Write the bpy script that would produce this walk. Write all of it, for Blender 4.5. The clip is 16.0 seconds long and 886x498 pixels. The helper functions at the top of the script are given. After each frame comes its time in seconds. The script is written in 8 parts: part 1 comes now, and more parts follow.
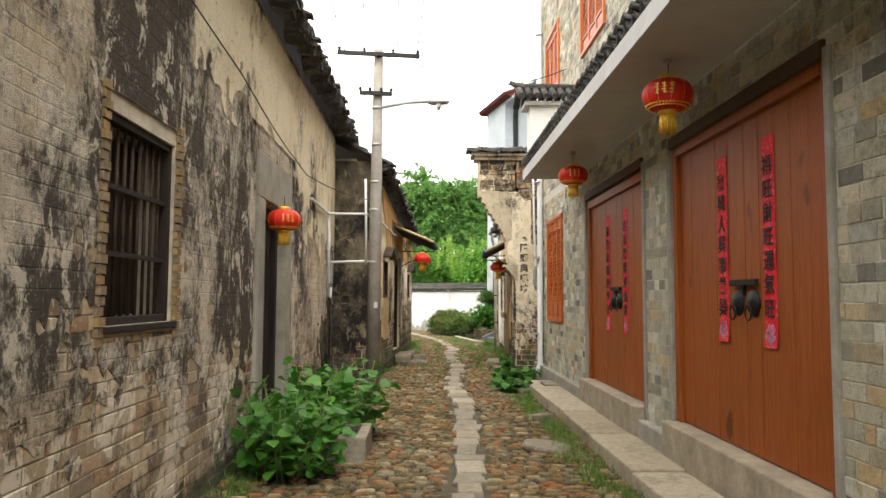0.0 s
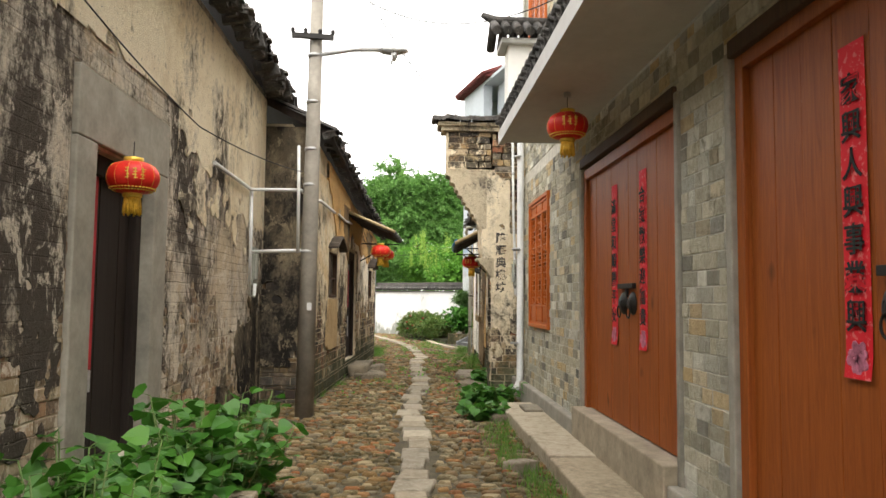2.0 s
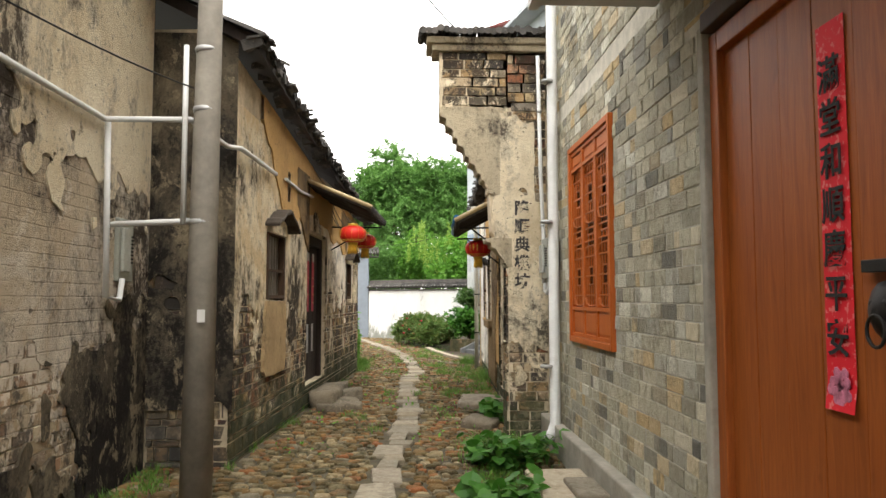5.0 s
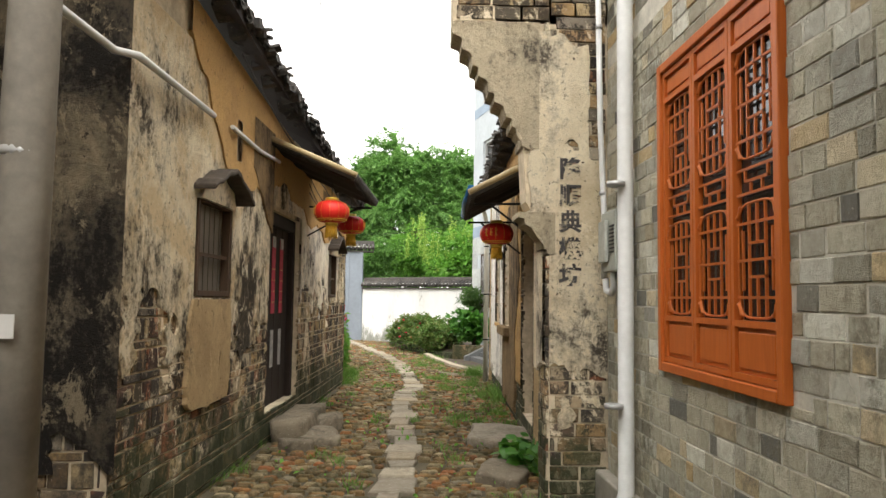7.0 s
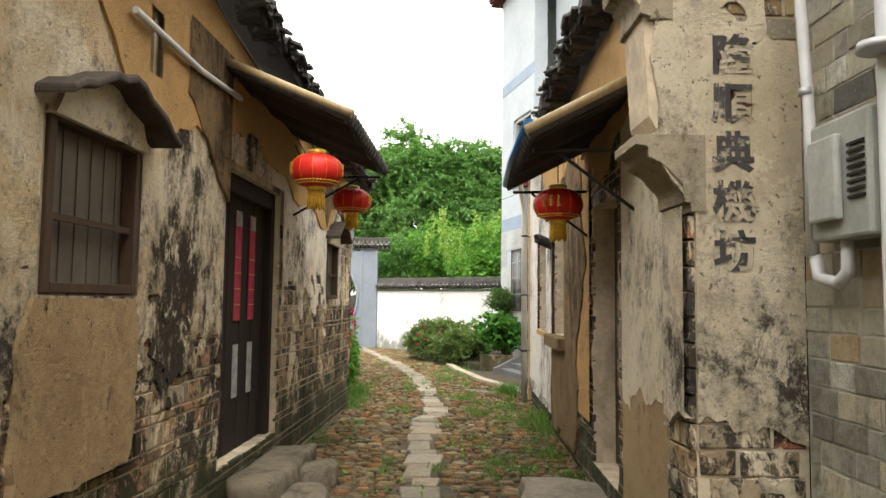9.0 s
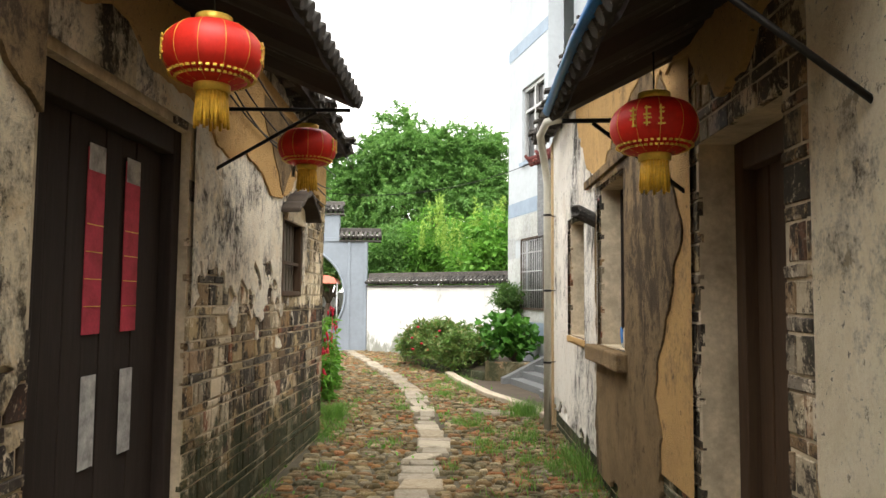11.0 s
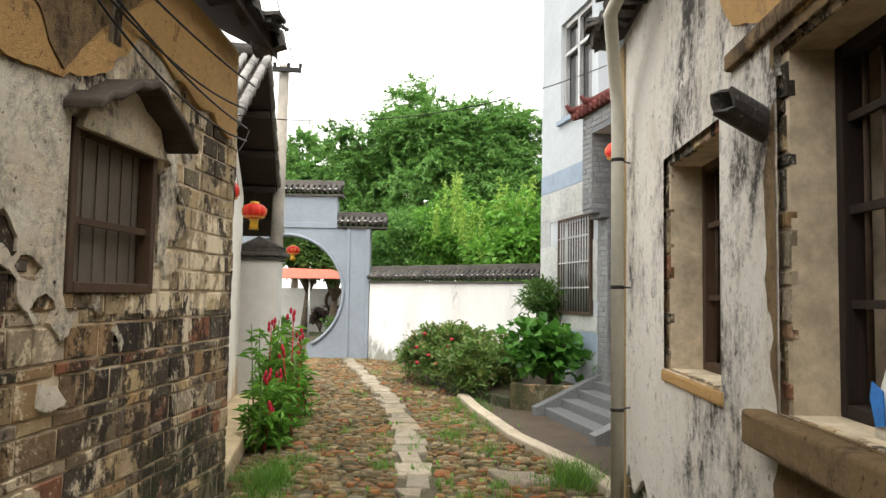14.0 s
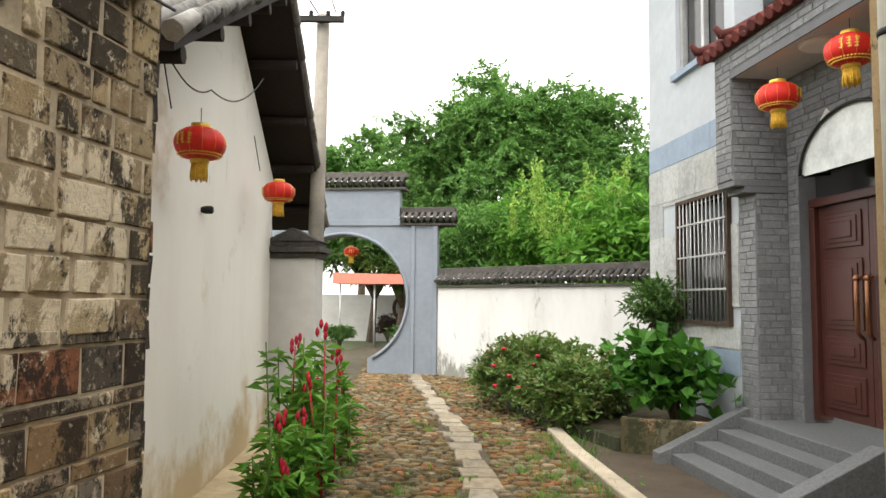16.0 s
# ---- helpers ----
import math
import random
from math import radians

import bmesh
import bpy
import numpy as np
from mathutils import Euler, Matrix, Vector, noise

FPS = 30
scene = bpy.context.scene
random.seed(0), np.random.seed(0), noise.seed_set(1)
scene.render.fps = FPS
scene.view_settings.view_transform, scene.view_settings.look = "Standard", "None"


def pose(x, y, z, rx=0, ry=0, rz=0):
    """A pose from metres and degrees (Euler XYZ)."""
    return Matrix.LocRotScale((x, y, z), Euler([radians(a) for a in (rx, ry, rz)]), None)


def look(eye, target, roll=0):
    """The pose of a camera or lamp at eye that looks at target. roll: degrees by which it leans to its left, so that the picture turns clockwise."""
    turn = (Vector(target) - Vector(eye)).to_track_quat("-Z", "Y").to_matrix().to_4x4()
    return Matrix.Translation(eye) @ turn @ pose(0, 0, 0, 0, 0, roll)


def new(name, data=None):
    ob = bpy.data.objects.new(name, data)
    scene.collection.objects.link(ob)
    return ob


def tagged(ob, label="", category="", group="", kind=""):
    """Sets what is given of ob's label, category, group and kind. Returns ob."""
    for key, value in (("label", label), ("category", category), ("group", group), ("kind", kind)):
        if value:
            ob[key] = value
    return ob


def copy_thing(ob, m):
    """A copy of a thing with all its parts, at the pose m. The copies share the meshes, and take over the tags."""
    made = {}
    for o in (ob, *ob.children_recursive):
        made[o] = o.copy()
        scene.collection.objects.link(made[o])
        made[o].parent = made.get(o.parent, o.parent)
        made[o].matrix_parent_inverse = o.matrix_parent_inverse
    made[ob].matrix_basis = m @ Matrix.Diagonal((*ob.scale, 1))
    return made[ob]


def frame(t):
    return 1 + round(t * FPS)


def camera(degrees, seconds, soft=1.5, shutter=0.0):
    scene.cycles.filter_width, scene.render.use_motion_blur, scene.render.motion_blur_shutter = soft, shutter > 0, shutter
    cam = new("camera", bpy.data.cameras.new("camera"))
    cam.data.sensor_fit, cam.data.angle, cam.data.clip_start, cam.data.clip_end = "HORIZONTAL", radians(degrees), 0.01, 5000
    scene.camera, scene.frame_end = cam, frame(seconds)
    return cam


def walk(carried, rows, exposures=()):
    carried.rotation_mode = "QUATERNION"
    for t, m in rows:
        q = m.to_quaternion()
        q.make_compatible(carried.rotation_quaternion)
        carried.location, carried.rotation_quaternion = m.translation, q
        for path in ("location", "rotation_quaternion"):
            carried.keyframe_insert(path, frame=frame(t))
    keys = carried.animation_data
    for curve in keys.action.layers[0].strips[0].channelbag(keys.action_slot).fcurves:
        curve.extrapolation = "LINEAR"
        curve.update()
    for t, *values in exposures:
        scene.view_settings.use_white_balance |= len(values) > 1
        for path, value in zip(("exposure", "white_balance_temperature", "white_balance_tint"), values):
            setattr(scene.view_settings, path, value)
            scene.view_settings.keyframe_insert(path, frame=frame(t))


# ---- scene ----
cam = camera(63.0, 16.0)
METRES, EYE, TILT, LEAN, TURN = 18.9, 1.45, 0.0, 0.0, -1.28
ROWS = [
    (0.0, 0.0000, 0.0000, 0.0000, -0.02, 3.92, -0.28),
    (0.5, 0.0036, 0.0331, 0.0015, -0.98, 4.07, -0.13),
    (1.0, 0.0086, 0.0651, 0.0016, -1.33, 4.00, -0.24),
    (1.5, 0.0132, 0.0984, 0.0009, -1.58, 3.75, -0.68),
    (2.0, 0.0179, 0.1308, -0.0003, -1.55, 4.01, -0.60),
    (2.5, 0.0208, 0.1636, 0.0004, -1.91, 4.06, -0.44),
    (3.0, 0.0250, 0.1949, -0.0006, -1.21, 4.12, -0.82),
    (3.5, 0.0245, 0.2278, -0.0004, -1.34, 3.81, -0.49),
    (6.0, 0.0319, 0.3908, 0.0015, -0.95, 3.94, 0.21),
    (6.5, 0.0305, 0.4230, 0.0013, -0.97, 3.86, -0.29),
    (7.0, 0.0275, 0.4535, 0.0012, -1.23, 3.88, -0.77),
    (7.5, 0.0266, 0.4840, 0.0009, -0.66, 3.94, -1.54),
    (8.0, 0.0255, 0.5167, 0.0007, 0.49, 3.87, -1.22),
    (8.5, 0.0244, 0.5484, -0.0002, 1.07, 4.00, -0.75),
    (9.0, 0.0231, 0.5805, -0.0003, 0.27, 4.14, -0.65),
    (9.5, 0.0225, 0.6110, -0.0007, -0.35, 4.22, -0.51),
    (10.0, 0.0210, 0.6427, -0.0003, -0.15, 4.06, -0.16),
    (12.5, 0.0255, 0.7911, 0.0002, 0.12, 3.88, -1.12),
    (13.0, 0.0292, 0.8203, 0.0004, 0.38, 3.81, -0.80),
    (13.5, 0.0293, 0.8500, 0.0005, 0.50, 3.68, -0.55),
    (14.0, 0.0301, 0.8787, 0.0012, 1.93, 3.72, -0.98),
    (14.5, 0.0276, 0.9080, -0.0000, 3.42, 3.85, 0.15),
    (15.0, 0.0249, 0.9375, 0.0002, 4.39, 3.91, -0.50),
    (15.5, 0.0215, 0.9674, -0.0002, 6.41, 4.02, -0.58),
    (16.0, 0.0197, 0.9971, 0.0010, 7.72, 4.15, -0.53),
]
walk(cam, [(t, pose(0, 0, EYE, TILT, LEAN, TURN) @ pose(METRES * x, METRES * y, METRES * z, 90 + pitch, roll, yaw)) for t, x, y, z, yaw, pitch, roll in ROWS],
     [(0.0, 1.58), (1.5, 1.58), (3.0, 1.5), (6.5, 1.53), (7.5, 1.46), (9.0, 1.56), (10.0, 1.72), (12.5, 1.58), (13.5, 1.42), (14.5, 1.42), (16.0, 1.32)])

# ---- world and light ----
world = bpy.data.worlds.new("overcast_sky")
scene.world = world
world.use_nodes = True
wn = world.node_tree.nodes
wl = world.node_tree.links
wn.clear()
sky = wn.new("ShaderNodeTexSky")
sky.sky_type = 'NISHITA'
sky.sun_disc = False
sky.sun_elevation = radians(58)
sky.sun_rotation = radians(200)
sky.air_density = 1.0
sky.dust_density = 4.0
pale = wn.new("ShaderNodeHueSaturation")
pale.inputs["Saturation"].default_value = 0.12
bg_sky = wn.new("ShaderNodeBackground")
bg_sky.inputs["Strength"].default_value = 0.06
cloud = wn.new("ShaderNodeBackground")
cloud.inputs["Color"].default_value = (1.0, 0.968, 0.925, 1)
cloud.inputs["Strength"].default_value = 1.0
both = wn.new("ShaderNodeAddShader")
out = wn.new("ShaderNodeOutputWorld")
wl.new(sky.outputs["Color"], pale.inputs["Color"])
wl.new(pale.outputs["Color"], bg_sky.inputs["Color"])
wl.new(bg_sky.outputs[0], both.inputs[0])
wl.new(cloud.outputs[0], both.inputs[1])
wl.new(both.outputs[0], out.inputs[0])
sun_data = bpy.data.lights.new("sun", 'SUN')
sun_data.energy = 1.0
sun_data.angle = radians(25)
sun_data.color = (1.0, 0.96, 0.9)
sun = new("sun", sun_data)
sun.matrix_world = look((3, -6, 20), (0, 6, 0))
scene.view_settings.exposure = 1.5

# ---- node materials ----


class Mat:
    """A short hand for procedural node materials."""

    def __init__(self, name, rough=0.8, metal=0.0, spec=0.3):
        self.m = bpy.data.materials.new(name)
        self.m.use_nodes = True
        self.t = self.m.node_tree
        self.b = self.t.nodes["Principled BSDF"]
        self.b.inputs["Roughness"].default_value = rough
        self.b.inputs["Metallic"].default_value = metal
        self.b.inputs["Specular IOR Level"].default_value = spec
        self.co = self.t.nodes.new("ShaderNodeTexCoord").outputs["Object"]
        self.geo = self.t.nodes.new("ShaderNodeNewGeometry")
        self.info = self.t.nodes.new("ShaderNodeObjectInfo")
        self.pos = self.geo.outputs["Position"]

    def link(self, a, b):
        self.t.links.new(a, b)

    def noise(self, scale, detail=5, rough=0.6, stretch=(1, 1, 1), where=None, distort=0.0):
        mp = self.t.nodes.new("ShaderNodeMapping")
        mp.inputs["Scale"].default_value = stretch
        self.link(where or self.pos, mp.inputs["Vector"])
        n = self.t.nodes.new("ShaderNodeTexNoise")
        n.inputs["Scale"].default_value = scale
        n.inputs["Detail"].default_value = detail
        n.inputs["Roughness"].default_value = rough
        n.inputs["Distortion"].default_value = distort
        self.link(mp.outputs[0], n.inputs["Vector"])
        return n.outputs["Fac"]

    def ramp(self, fac, lo, hi, a=0.0, b=1.0):
        r = self.t.nodes.new("ShaderNodeMapRange")
        r.inputs["From Min"].default_value = lo
        r.inputs["From Max"].default_value = hi
        r.inputs["To Min"].default_value = a
        r.inputs["To Max"].default_value = b
        self.link(fac, r.inputs["Value"])
        return r.outputs[0]

    def mix(self, fac, a, b, blend='MIX'):
        n = self.t.nodes.new("ShaderNodeMix")
        n.data_type = 'RGBA'
        n.blend_type = blend
        for sock, v in ((n.inputs[0], fac), (n.inputs[6], a), (n.inputs[7], b)):
            if isinstance(v, (int, float)):
                sock.default_value = v
            elif isinstance(v, tuple):
                sock.default_value = (*v, 1)
            else:
                self.link(v, sock)
        return n.outputs[2]

    def math(self, op, a, b):
        n = self.t.nodes.new("ShaderNodeMath")
        n.operation = op
        for sock, v in zip(n.inputs, (a, b)):
            if isinstance(v, (int, float)):
                sock.default_value = v
            else:
                self.link(v, sock)
        return n.outputs[0]

    def axis(self, k):
        n = self.t.nodes.new("ShaderNodeSeparateXYZ")
        self.link(self.pos, n.inputs[0])
        return n.outputs[k]

    def palette(self, fac, colours):
        n = self.t.nodes.new("ShaderNodeValToRGB")
        r = n.color_ramp
        while len(r.elements) < len(colours):
            r.elements.new(0.5)
        for i, c in enumerate(colours):
            r.elements[i].position = i / (len(colours) - 1)
            r.elements[i].color = (*c, 1)
        self.link(fac, n.inputs[0])
        return n.outputs[0]

    def colour(self, c):
        if isinstance(c, tuple):
            self.b.inputs["Base Color"].default_value = (*c, 1)
        else:
            self.link(c, self.b.inputs["Base Color"])
        return self

    def bump(self, height, strength=0.4, dist=0.01):
        n = self.t.nodes.new("ShaderNodeBump")
        n.inputs["Strength"].default_value = strength
        n.inputs["Distance"].default_value = dist
        self.link(height, n.inputs["Height"])
        self.link(n.outputs[0], self.b.inputs["Normal"])
        return self

    def rough(self, fac):
        self.link(fac, self.b.inputs["Roughness"])
        return self


def plain(name, c, rough=0.6, metal=0.0, vary=0.25, scale=8.0, bump=0.15, spec=0.3):
    """One paint or metal with grain and grime at two scales."""
    m = Mat(name, rough, metal, spec)
    a = m.ramp(m.noise(scale, 6), 0.3, 0.7, 1 - vary, 1 + vary * 0.4)
    b = m.ramp(m.noise(scale * 7, 3), 0.3, 0.7, 1 - vary * 0.4, 1.05)
    f = m.math('MULTIPLY', a, b)
    n = m.t.nodes.new("ShaderNodeVectorMath")
    n.operation = 'SCALE'
    n.inputs[0].default_value = c
    m.link(f, n.inputs["Scale"])
    m.colour(n.outputs[0])
    m.bump(m.noise(scale * 5, 4), bump, 0.006)
    return m.m


def weathered_plaster(name, clean, stain, dark, lo, hi, warm=None, streaky=0.5, ghost=0.0):
    """Old lime plaster: tan stains, ragged black mould with rain-drawn runs, crisp flakes, pits and grit.
    ghost: how far the brick courses under a thin coat press through."""
    m = Mat(name, 0.93, spec=0.1)
    big = m.noise(0.85, 12, 0.68, (1, 1, 0.75), distort=0.5)
    runs = m.noise(1.9, 14, 0.77, (1, 1, 0.42), distort=0.5)
    mid = m.noise(6.5, 12, 0.8, (1, 1, 0.7))
    fine = m.noise(24, 9, 0.82)
    grit = m.noise(95, 4, 0.8)
    s = m.math('ADD', m.math('MULTIPLY', runs, streaky), m.math('MULTIPLY', big, 1 - streaky))
    s = m.math('ADD', s, m.math('MULTIPLY', m.math('SUBTRACT', mid, 0.5), 0.4))
    s = m.math('ADD', s, m.math('MULTIPLY', m.math('SUBTRACT', fine, 0.5), 0.3))
    zone = m.noise(0.42, 5, 0.6, (1, 1, 0.8), distort=0.6)
    s = m.math('ADD', s, m.math('MULTIPLY', m.math('SUBTRACT', zone, 0.5), 0.55))
    soft = m.noise(1.5, 11, 0.72, (1, 1, 0.8), distort=0.4)
    col = m.mix(m.ramp(soft, lo - 0.05, lo + 0.13, 0, 0.85), clean, stain)
    if warm:
        w = m.noise(0.8, 10, 0.7, (1, 1, 1.1), distort=0.8)
        col = m.mix(m.ramp(w, 0.49, 0.55, 0, 0.7), col, warm)
    grey = tuple(0.45 * a + 0.55 * b for a, b in zip(stain, dark))
    wash = tuple(0.5 * a + 0.5 * (0.22 * sum(stain) / 3 + 0.02) for a in grey)
    col = m.mix(m.ramp(s, hi - 0.04, hi + 0.055, 0, 0.75), col, wash)
    col = m.mix(m.ramp(s, hi + 0.03, hi + 0.08, 0, 0.93), col, dark)
    flake = m.noise(4.0, 13, 0.8, (1, 1, 0.7), distort=0.4)
    col = m.mix(m.ramp(flake, 0.555, 0.575, 0, 0.9), col, clean)
    chip = m.noise(7.0, 10, 0.78, (1, 1, 0.8))
    col = m.mix(m.ramp(chip, 0.605, 0.62, 0, 0.9), col, grey)
    pit = m.noise(30, 5, 0.7)
    col = m.mix(m.ramp(pit, 0.635, 0.66, 0, 0.8), col, dark)
    col = m.mix(m.ramp(fine, 0.54, 0.66, 0, 0.4), col, grey)
    col = m.mix(m.ramp(grit, 0.3, 0.6, 0.3, 0.0), col, stain, 'MULTIPLY')
    h = m.math('ADD', m.math('MULTIPLY', fine, 0.8), m.math('ADD', m.math('MULTIPLY', mid, 1.2), m.math('ADD', flake, m.math('MULTIPLY', pit, -0.4))))
    if ghost:
        sep = m.t.nodes.new("ShaderNodeSeparateXYZ")
        m.link(m.pos, sep.inputs[0])
        com = m.t.nodes.new("ShaderNodeCombineXYZ")
        m.link(m.math('ADD', sep.outputs[1], m.math('MULTIPLY', mid, 0.03)), com.inputs[0])
        m.link(m.math('ADD', sep.outputs[2], m.math('MULTIPLY', mid, 0.03)), com.inputs[1])
        bt = m.t.nodes.new("ShaderNodeTexBrick")
        bt.inputs["Scale"].default_value = 1.0
        bt.inputs["Brick Width"].default_value = 0.25
        bt.inputs["Row Height"].default_value = 0.088
        bt.inputs["Mortar Size"].default_value = 0.006
        bt.inputs["Mortar Smooth"].default_value = 0.6
        m.link(com.outputs[0], bt.inputs["Vector"])
        line = m.math('MULTIPLY', bt.outputs["Fac"], m.ramp(m.noise(1.3, 8, 0.7), 0.42, 0.56))
        h = m.math('SUBTRACT', h, m.math('MULTIPLY', line, ghost))
    m.colour(col)
    m.bump(h, 0.95, 0.03)
    return m.m


def brick_mat(name, colours, grime, grime_lo, grime_hi, bump=0.5, island=False, moss=None, moss_top=0.6, lime=None, lime_lo=0.565):
    """Bricks and stones: each piece takes its own tone, with pits, grime, lime runs and moss."""
    m = Mat(name, 0.9, spec=0.2)
    rnd = m.geo.outputs["Random Per Island"] if island else m.info.outputs["Random"]
    col = m.palette(rnd, colours)
    n1 = m.noise(16, 8, 0.75)
    col = m.mix(m.ramp(n1, 0.38, 0.7, 0, 0.6), col, (0.5, 0.45, 0.37), 'MULTIPLY')
    n5 = m.noise(42, 6, 0.75)
    col = m.mix(m.ramp(n5, 0.6, 0.65, 0, 0.4), col, (0.62, 0.56, 0.45))
    n2 = m.noise(1.7, 10, 0.78, (1, 1, 0.6), distort=0.4)
    n6 = m.noise(8, 8, 0.8)
    g = m.math('ADD', n2, m.math('MULTIPLY', m.math('SUBTRACT', n6, 0.5), 0.55))
    col = m.mix(m.ramp(g, grime_lo, grime_hi, 0, 0.88), col, grime)
    if lime:
        n4 = m.noise(2.6, 12, 0.8, (1, 1, 0.6), distort=0.5)
        col = m.mix(m.ramp(n4, lime_lo, lime_lo + 0.03, 0, 0.85), col, lime)
        n7 = m.noise(22, 6, 0.8)
        col = m.mix(m.ramp(n7, 0.585, 0.62, 0, 0.5), col, lime)
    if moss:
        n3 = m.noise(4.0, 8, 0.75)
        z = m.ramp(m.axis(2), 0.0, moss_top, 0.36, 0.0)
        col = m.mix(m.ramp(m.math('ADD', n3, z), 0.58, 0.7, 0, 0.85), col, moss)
    m.colour(col)
    m.bump(m.math('ADD', m.math('ADD', m.math('MULTIPLY', n5, 0.7), n1), n6), bump, 0.018)
    return m.m


def wood_mat(name, a, b, rough=0.45, grain=(9, 9, 0.7), bump=0.12, knots=True):
    m = Mat(name, rough, spec=0.22)
    g = m.noise(3.0, 8, 0.7, grain, distort=1.2)
    col = m.mix(m.ramp(g, 0.3, 0.7), a, b)
    col = m.mix(m.ramp(m.noise(0.8, 4), 0.35, 0.7, 0, 0.35), col, b)
    if knots:
        k = m.noise(4.5, 2, 0.4, (1, 1, 0.6))
        col = m.mix(m.ramp(k, 0.70, 0.76, 0, 0.8), col, (b[0] * 0.35, b[1] * 0.3, b[2] * 0.3))
    m.colour(col)
    m.bump(g, bump, 0.004)
    return m.m


def leaf_mat(name, a, b, c):
    m = Mat(name, 0.5, spec=0.35)
    col = m.palette(m.geo.outputs["Random Per Island"], [a, b, c])
    big = m.noise(0.5, 3)
    col = m.mix(m.ramp(big, 0.35, 0.7, 0, 0.5), col, b)
    m.colour(col)
    m.b.inputs["Subsurface Weight"].default_value = 0.0
    tr = m.t.nodes.new("ShaderNodeBsdfTranslucent")
    m.link(col, tr.inputs["Color"])
    mx = m.t.nodes.new("ShaderNodeMixShader")
    mx.inputs[0].default_value = 0.35
    m.link(m.b.outputs[0], mx.inputs[1])
    m.link(tr.outputs[0], mx.inputs[2])
    m.link(mx.outputs[0], m.t.nodes["Material Output"].inputs["Surface"])
    return m.m


plaster_grey = weathered_plaster("stained lime plaster", (0.76, 0.68, 0.55), (0.5, 0.42, 0.32), (0.075, 0.062, 0.05), 0.49, 0.474, warm=(0.58, 0.46, 0.3), ghost=1.6)
plaster_white = weathered_plaster("flaking white limewash", (0.86, 0.76, 0.56), (0.64, 0.5, 0.3), (0.04, 0.034, 0.028), 0.52, 0.49, warm=(0.68, 0.51, 0.28))
plaster_ochre = weathered_plaster("ochre mud render", (0.64, 0.41, 0.17), (0.5, 0.32, 0.14), (0.14, 0.1, 0.06), 0.52, 0.63, streaky=0.3)
plaster_pillar = weathered_plaster("pale pillar plaster", (0.82, 0.72, 0.53), (0.6, 0.49, 0.32), (0.06, 0.05, 0.04), 0.51, 0.53)
plaster_cool = weathered_plaster("white and grey limewash", (0.9, 0.86, 0.78), (0.72, 0.64, 0.52), (0.06, 0.056, 0.054), 0.53, 0.525, streaky=0.6)
plaster_corbel = weathered_plaster("sooty corbel plaster", (0.56, 0.48, 0.34), (0.4, 0.33, 0.22), (0.06, 0.05, 0.04), 0.5, 0.55)
plaster_bright = weathered_plaster("white limewash with black runs", (0.95, 0.88, 0.73), (0.76, 0.63, 0.45), (0.045, 0.04, 0.04), 0.54, 0.47, warm=(0.8, 0.64, 0.4), streaky=0.5)
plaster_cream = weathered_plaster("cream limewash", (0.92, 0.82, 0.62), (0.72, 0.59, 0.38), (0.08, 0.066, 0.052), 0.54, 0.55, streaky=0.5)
plaster_tan = weathered_plaster("tan cement skirting", (0.56, 0.41, 0.22), (0.4, 0.28, 0.15), (0.08, 0.06, 0.042), 0.52, 0.58, streaky=0.6)
plaster_brown = weathered_plaster("brown cement patch", (0.3, 0.205, 0.105), (0.19, 0.13, 0.07), (0.085, 0.06, 0.037), 0.5, 0.52, streaky=0.8)
gable_mat = Mat("white wall with a stained foot", 0.88, spec=0.15)
_n = gable_mat.noise(1.3, 8, 0.7)
_c = gable_mat.mix(gable_mat.ramp(gable_mat.noise(0.8, 6, 0.6, (1, 1, 0.4)), 0.45, 0.65, 0, 0.35), (0.85, 0.82, 0.75), (0.68, 0.63, 0.53))
_c = gable_mat.mix(gable_mat.ramp(gable_mat.math('ADD', _n, gable_mat.ramp(gable_mat.axis(2), 0.05, 0.8, 0.34, 0.0)), 0.58, 0.74, 0, 0.8), _c, (0.55, 0.4, 0.2))
_c = gable_mat.mix(gable_mat.ramp(gable_mat.noise(9, 8, 0.75, (1, 1, 0.3)), 0.62, 0.7, 0, 0.4), _c, (0.3, 0.27, 0.22))
gable_mat.colour(_c).bump(gable_mat.noise(30, 4), 0.2, 0.006)
gable_white = gable_mat.m
white_fresh = plain("fresh white wall paint", (0.78, 0.76, 0.7), 0.85, vary=0.12, scale=1.0, bump=0.05)
white_paint = plain("white wall paint", (0.5, 0.49, 0.46), 0.85, vary=0.12, scale=1.2, bump=0.05)
hood_mat = plain("sooty cement", (0.07, 0.055, 0.042), 0.9, vary=0.45, scale=7, bump=0.5)
cement = plain("cement", (0.31, 0.285, 0.235), 0.9, vary=0.3, scale=4)
cement_light = plain("light cement", (0.52, 0.51, 0.48), 0.85, vary=0.15, scale=3)
sill_stone = plain("tan worn sill stone", (0.36, 0.3, 0.215), 0.85, vary=0.35, scale=5, bump=0.4)
mortar = plain("lime mortar", (0.5, 0.44, 0.34), 0.95, vary=0.35, scale=6, bump=0.4)
mortar_dark = plain("dirty mortar", (0.6, 0.5, 0.35), 0.95, vary=0.45, scale=5, bump=0.5)
GREY = [(0.3, 0.28, 0.215), (0.54, 0.5, 0.38), (0.42, 0.395, 0.3), (0.66, 0.62, 0.48), (0.56, 0.42, 0.22), (0.34, 0.325, 0.26), (0.74, 0.73, 0.62), (0.16, 0.155, 0.135), (0.48, 0.455, 0.345), (0.58, 0.55, 0.42), (0.39, 0.375, 0.31), (0.52, 0.48, 0.35)]
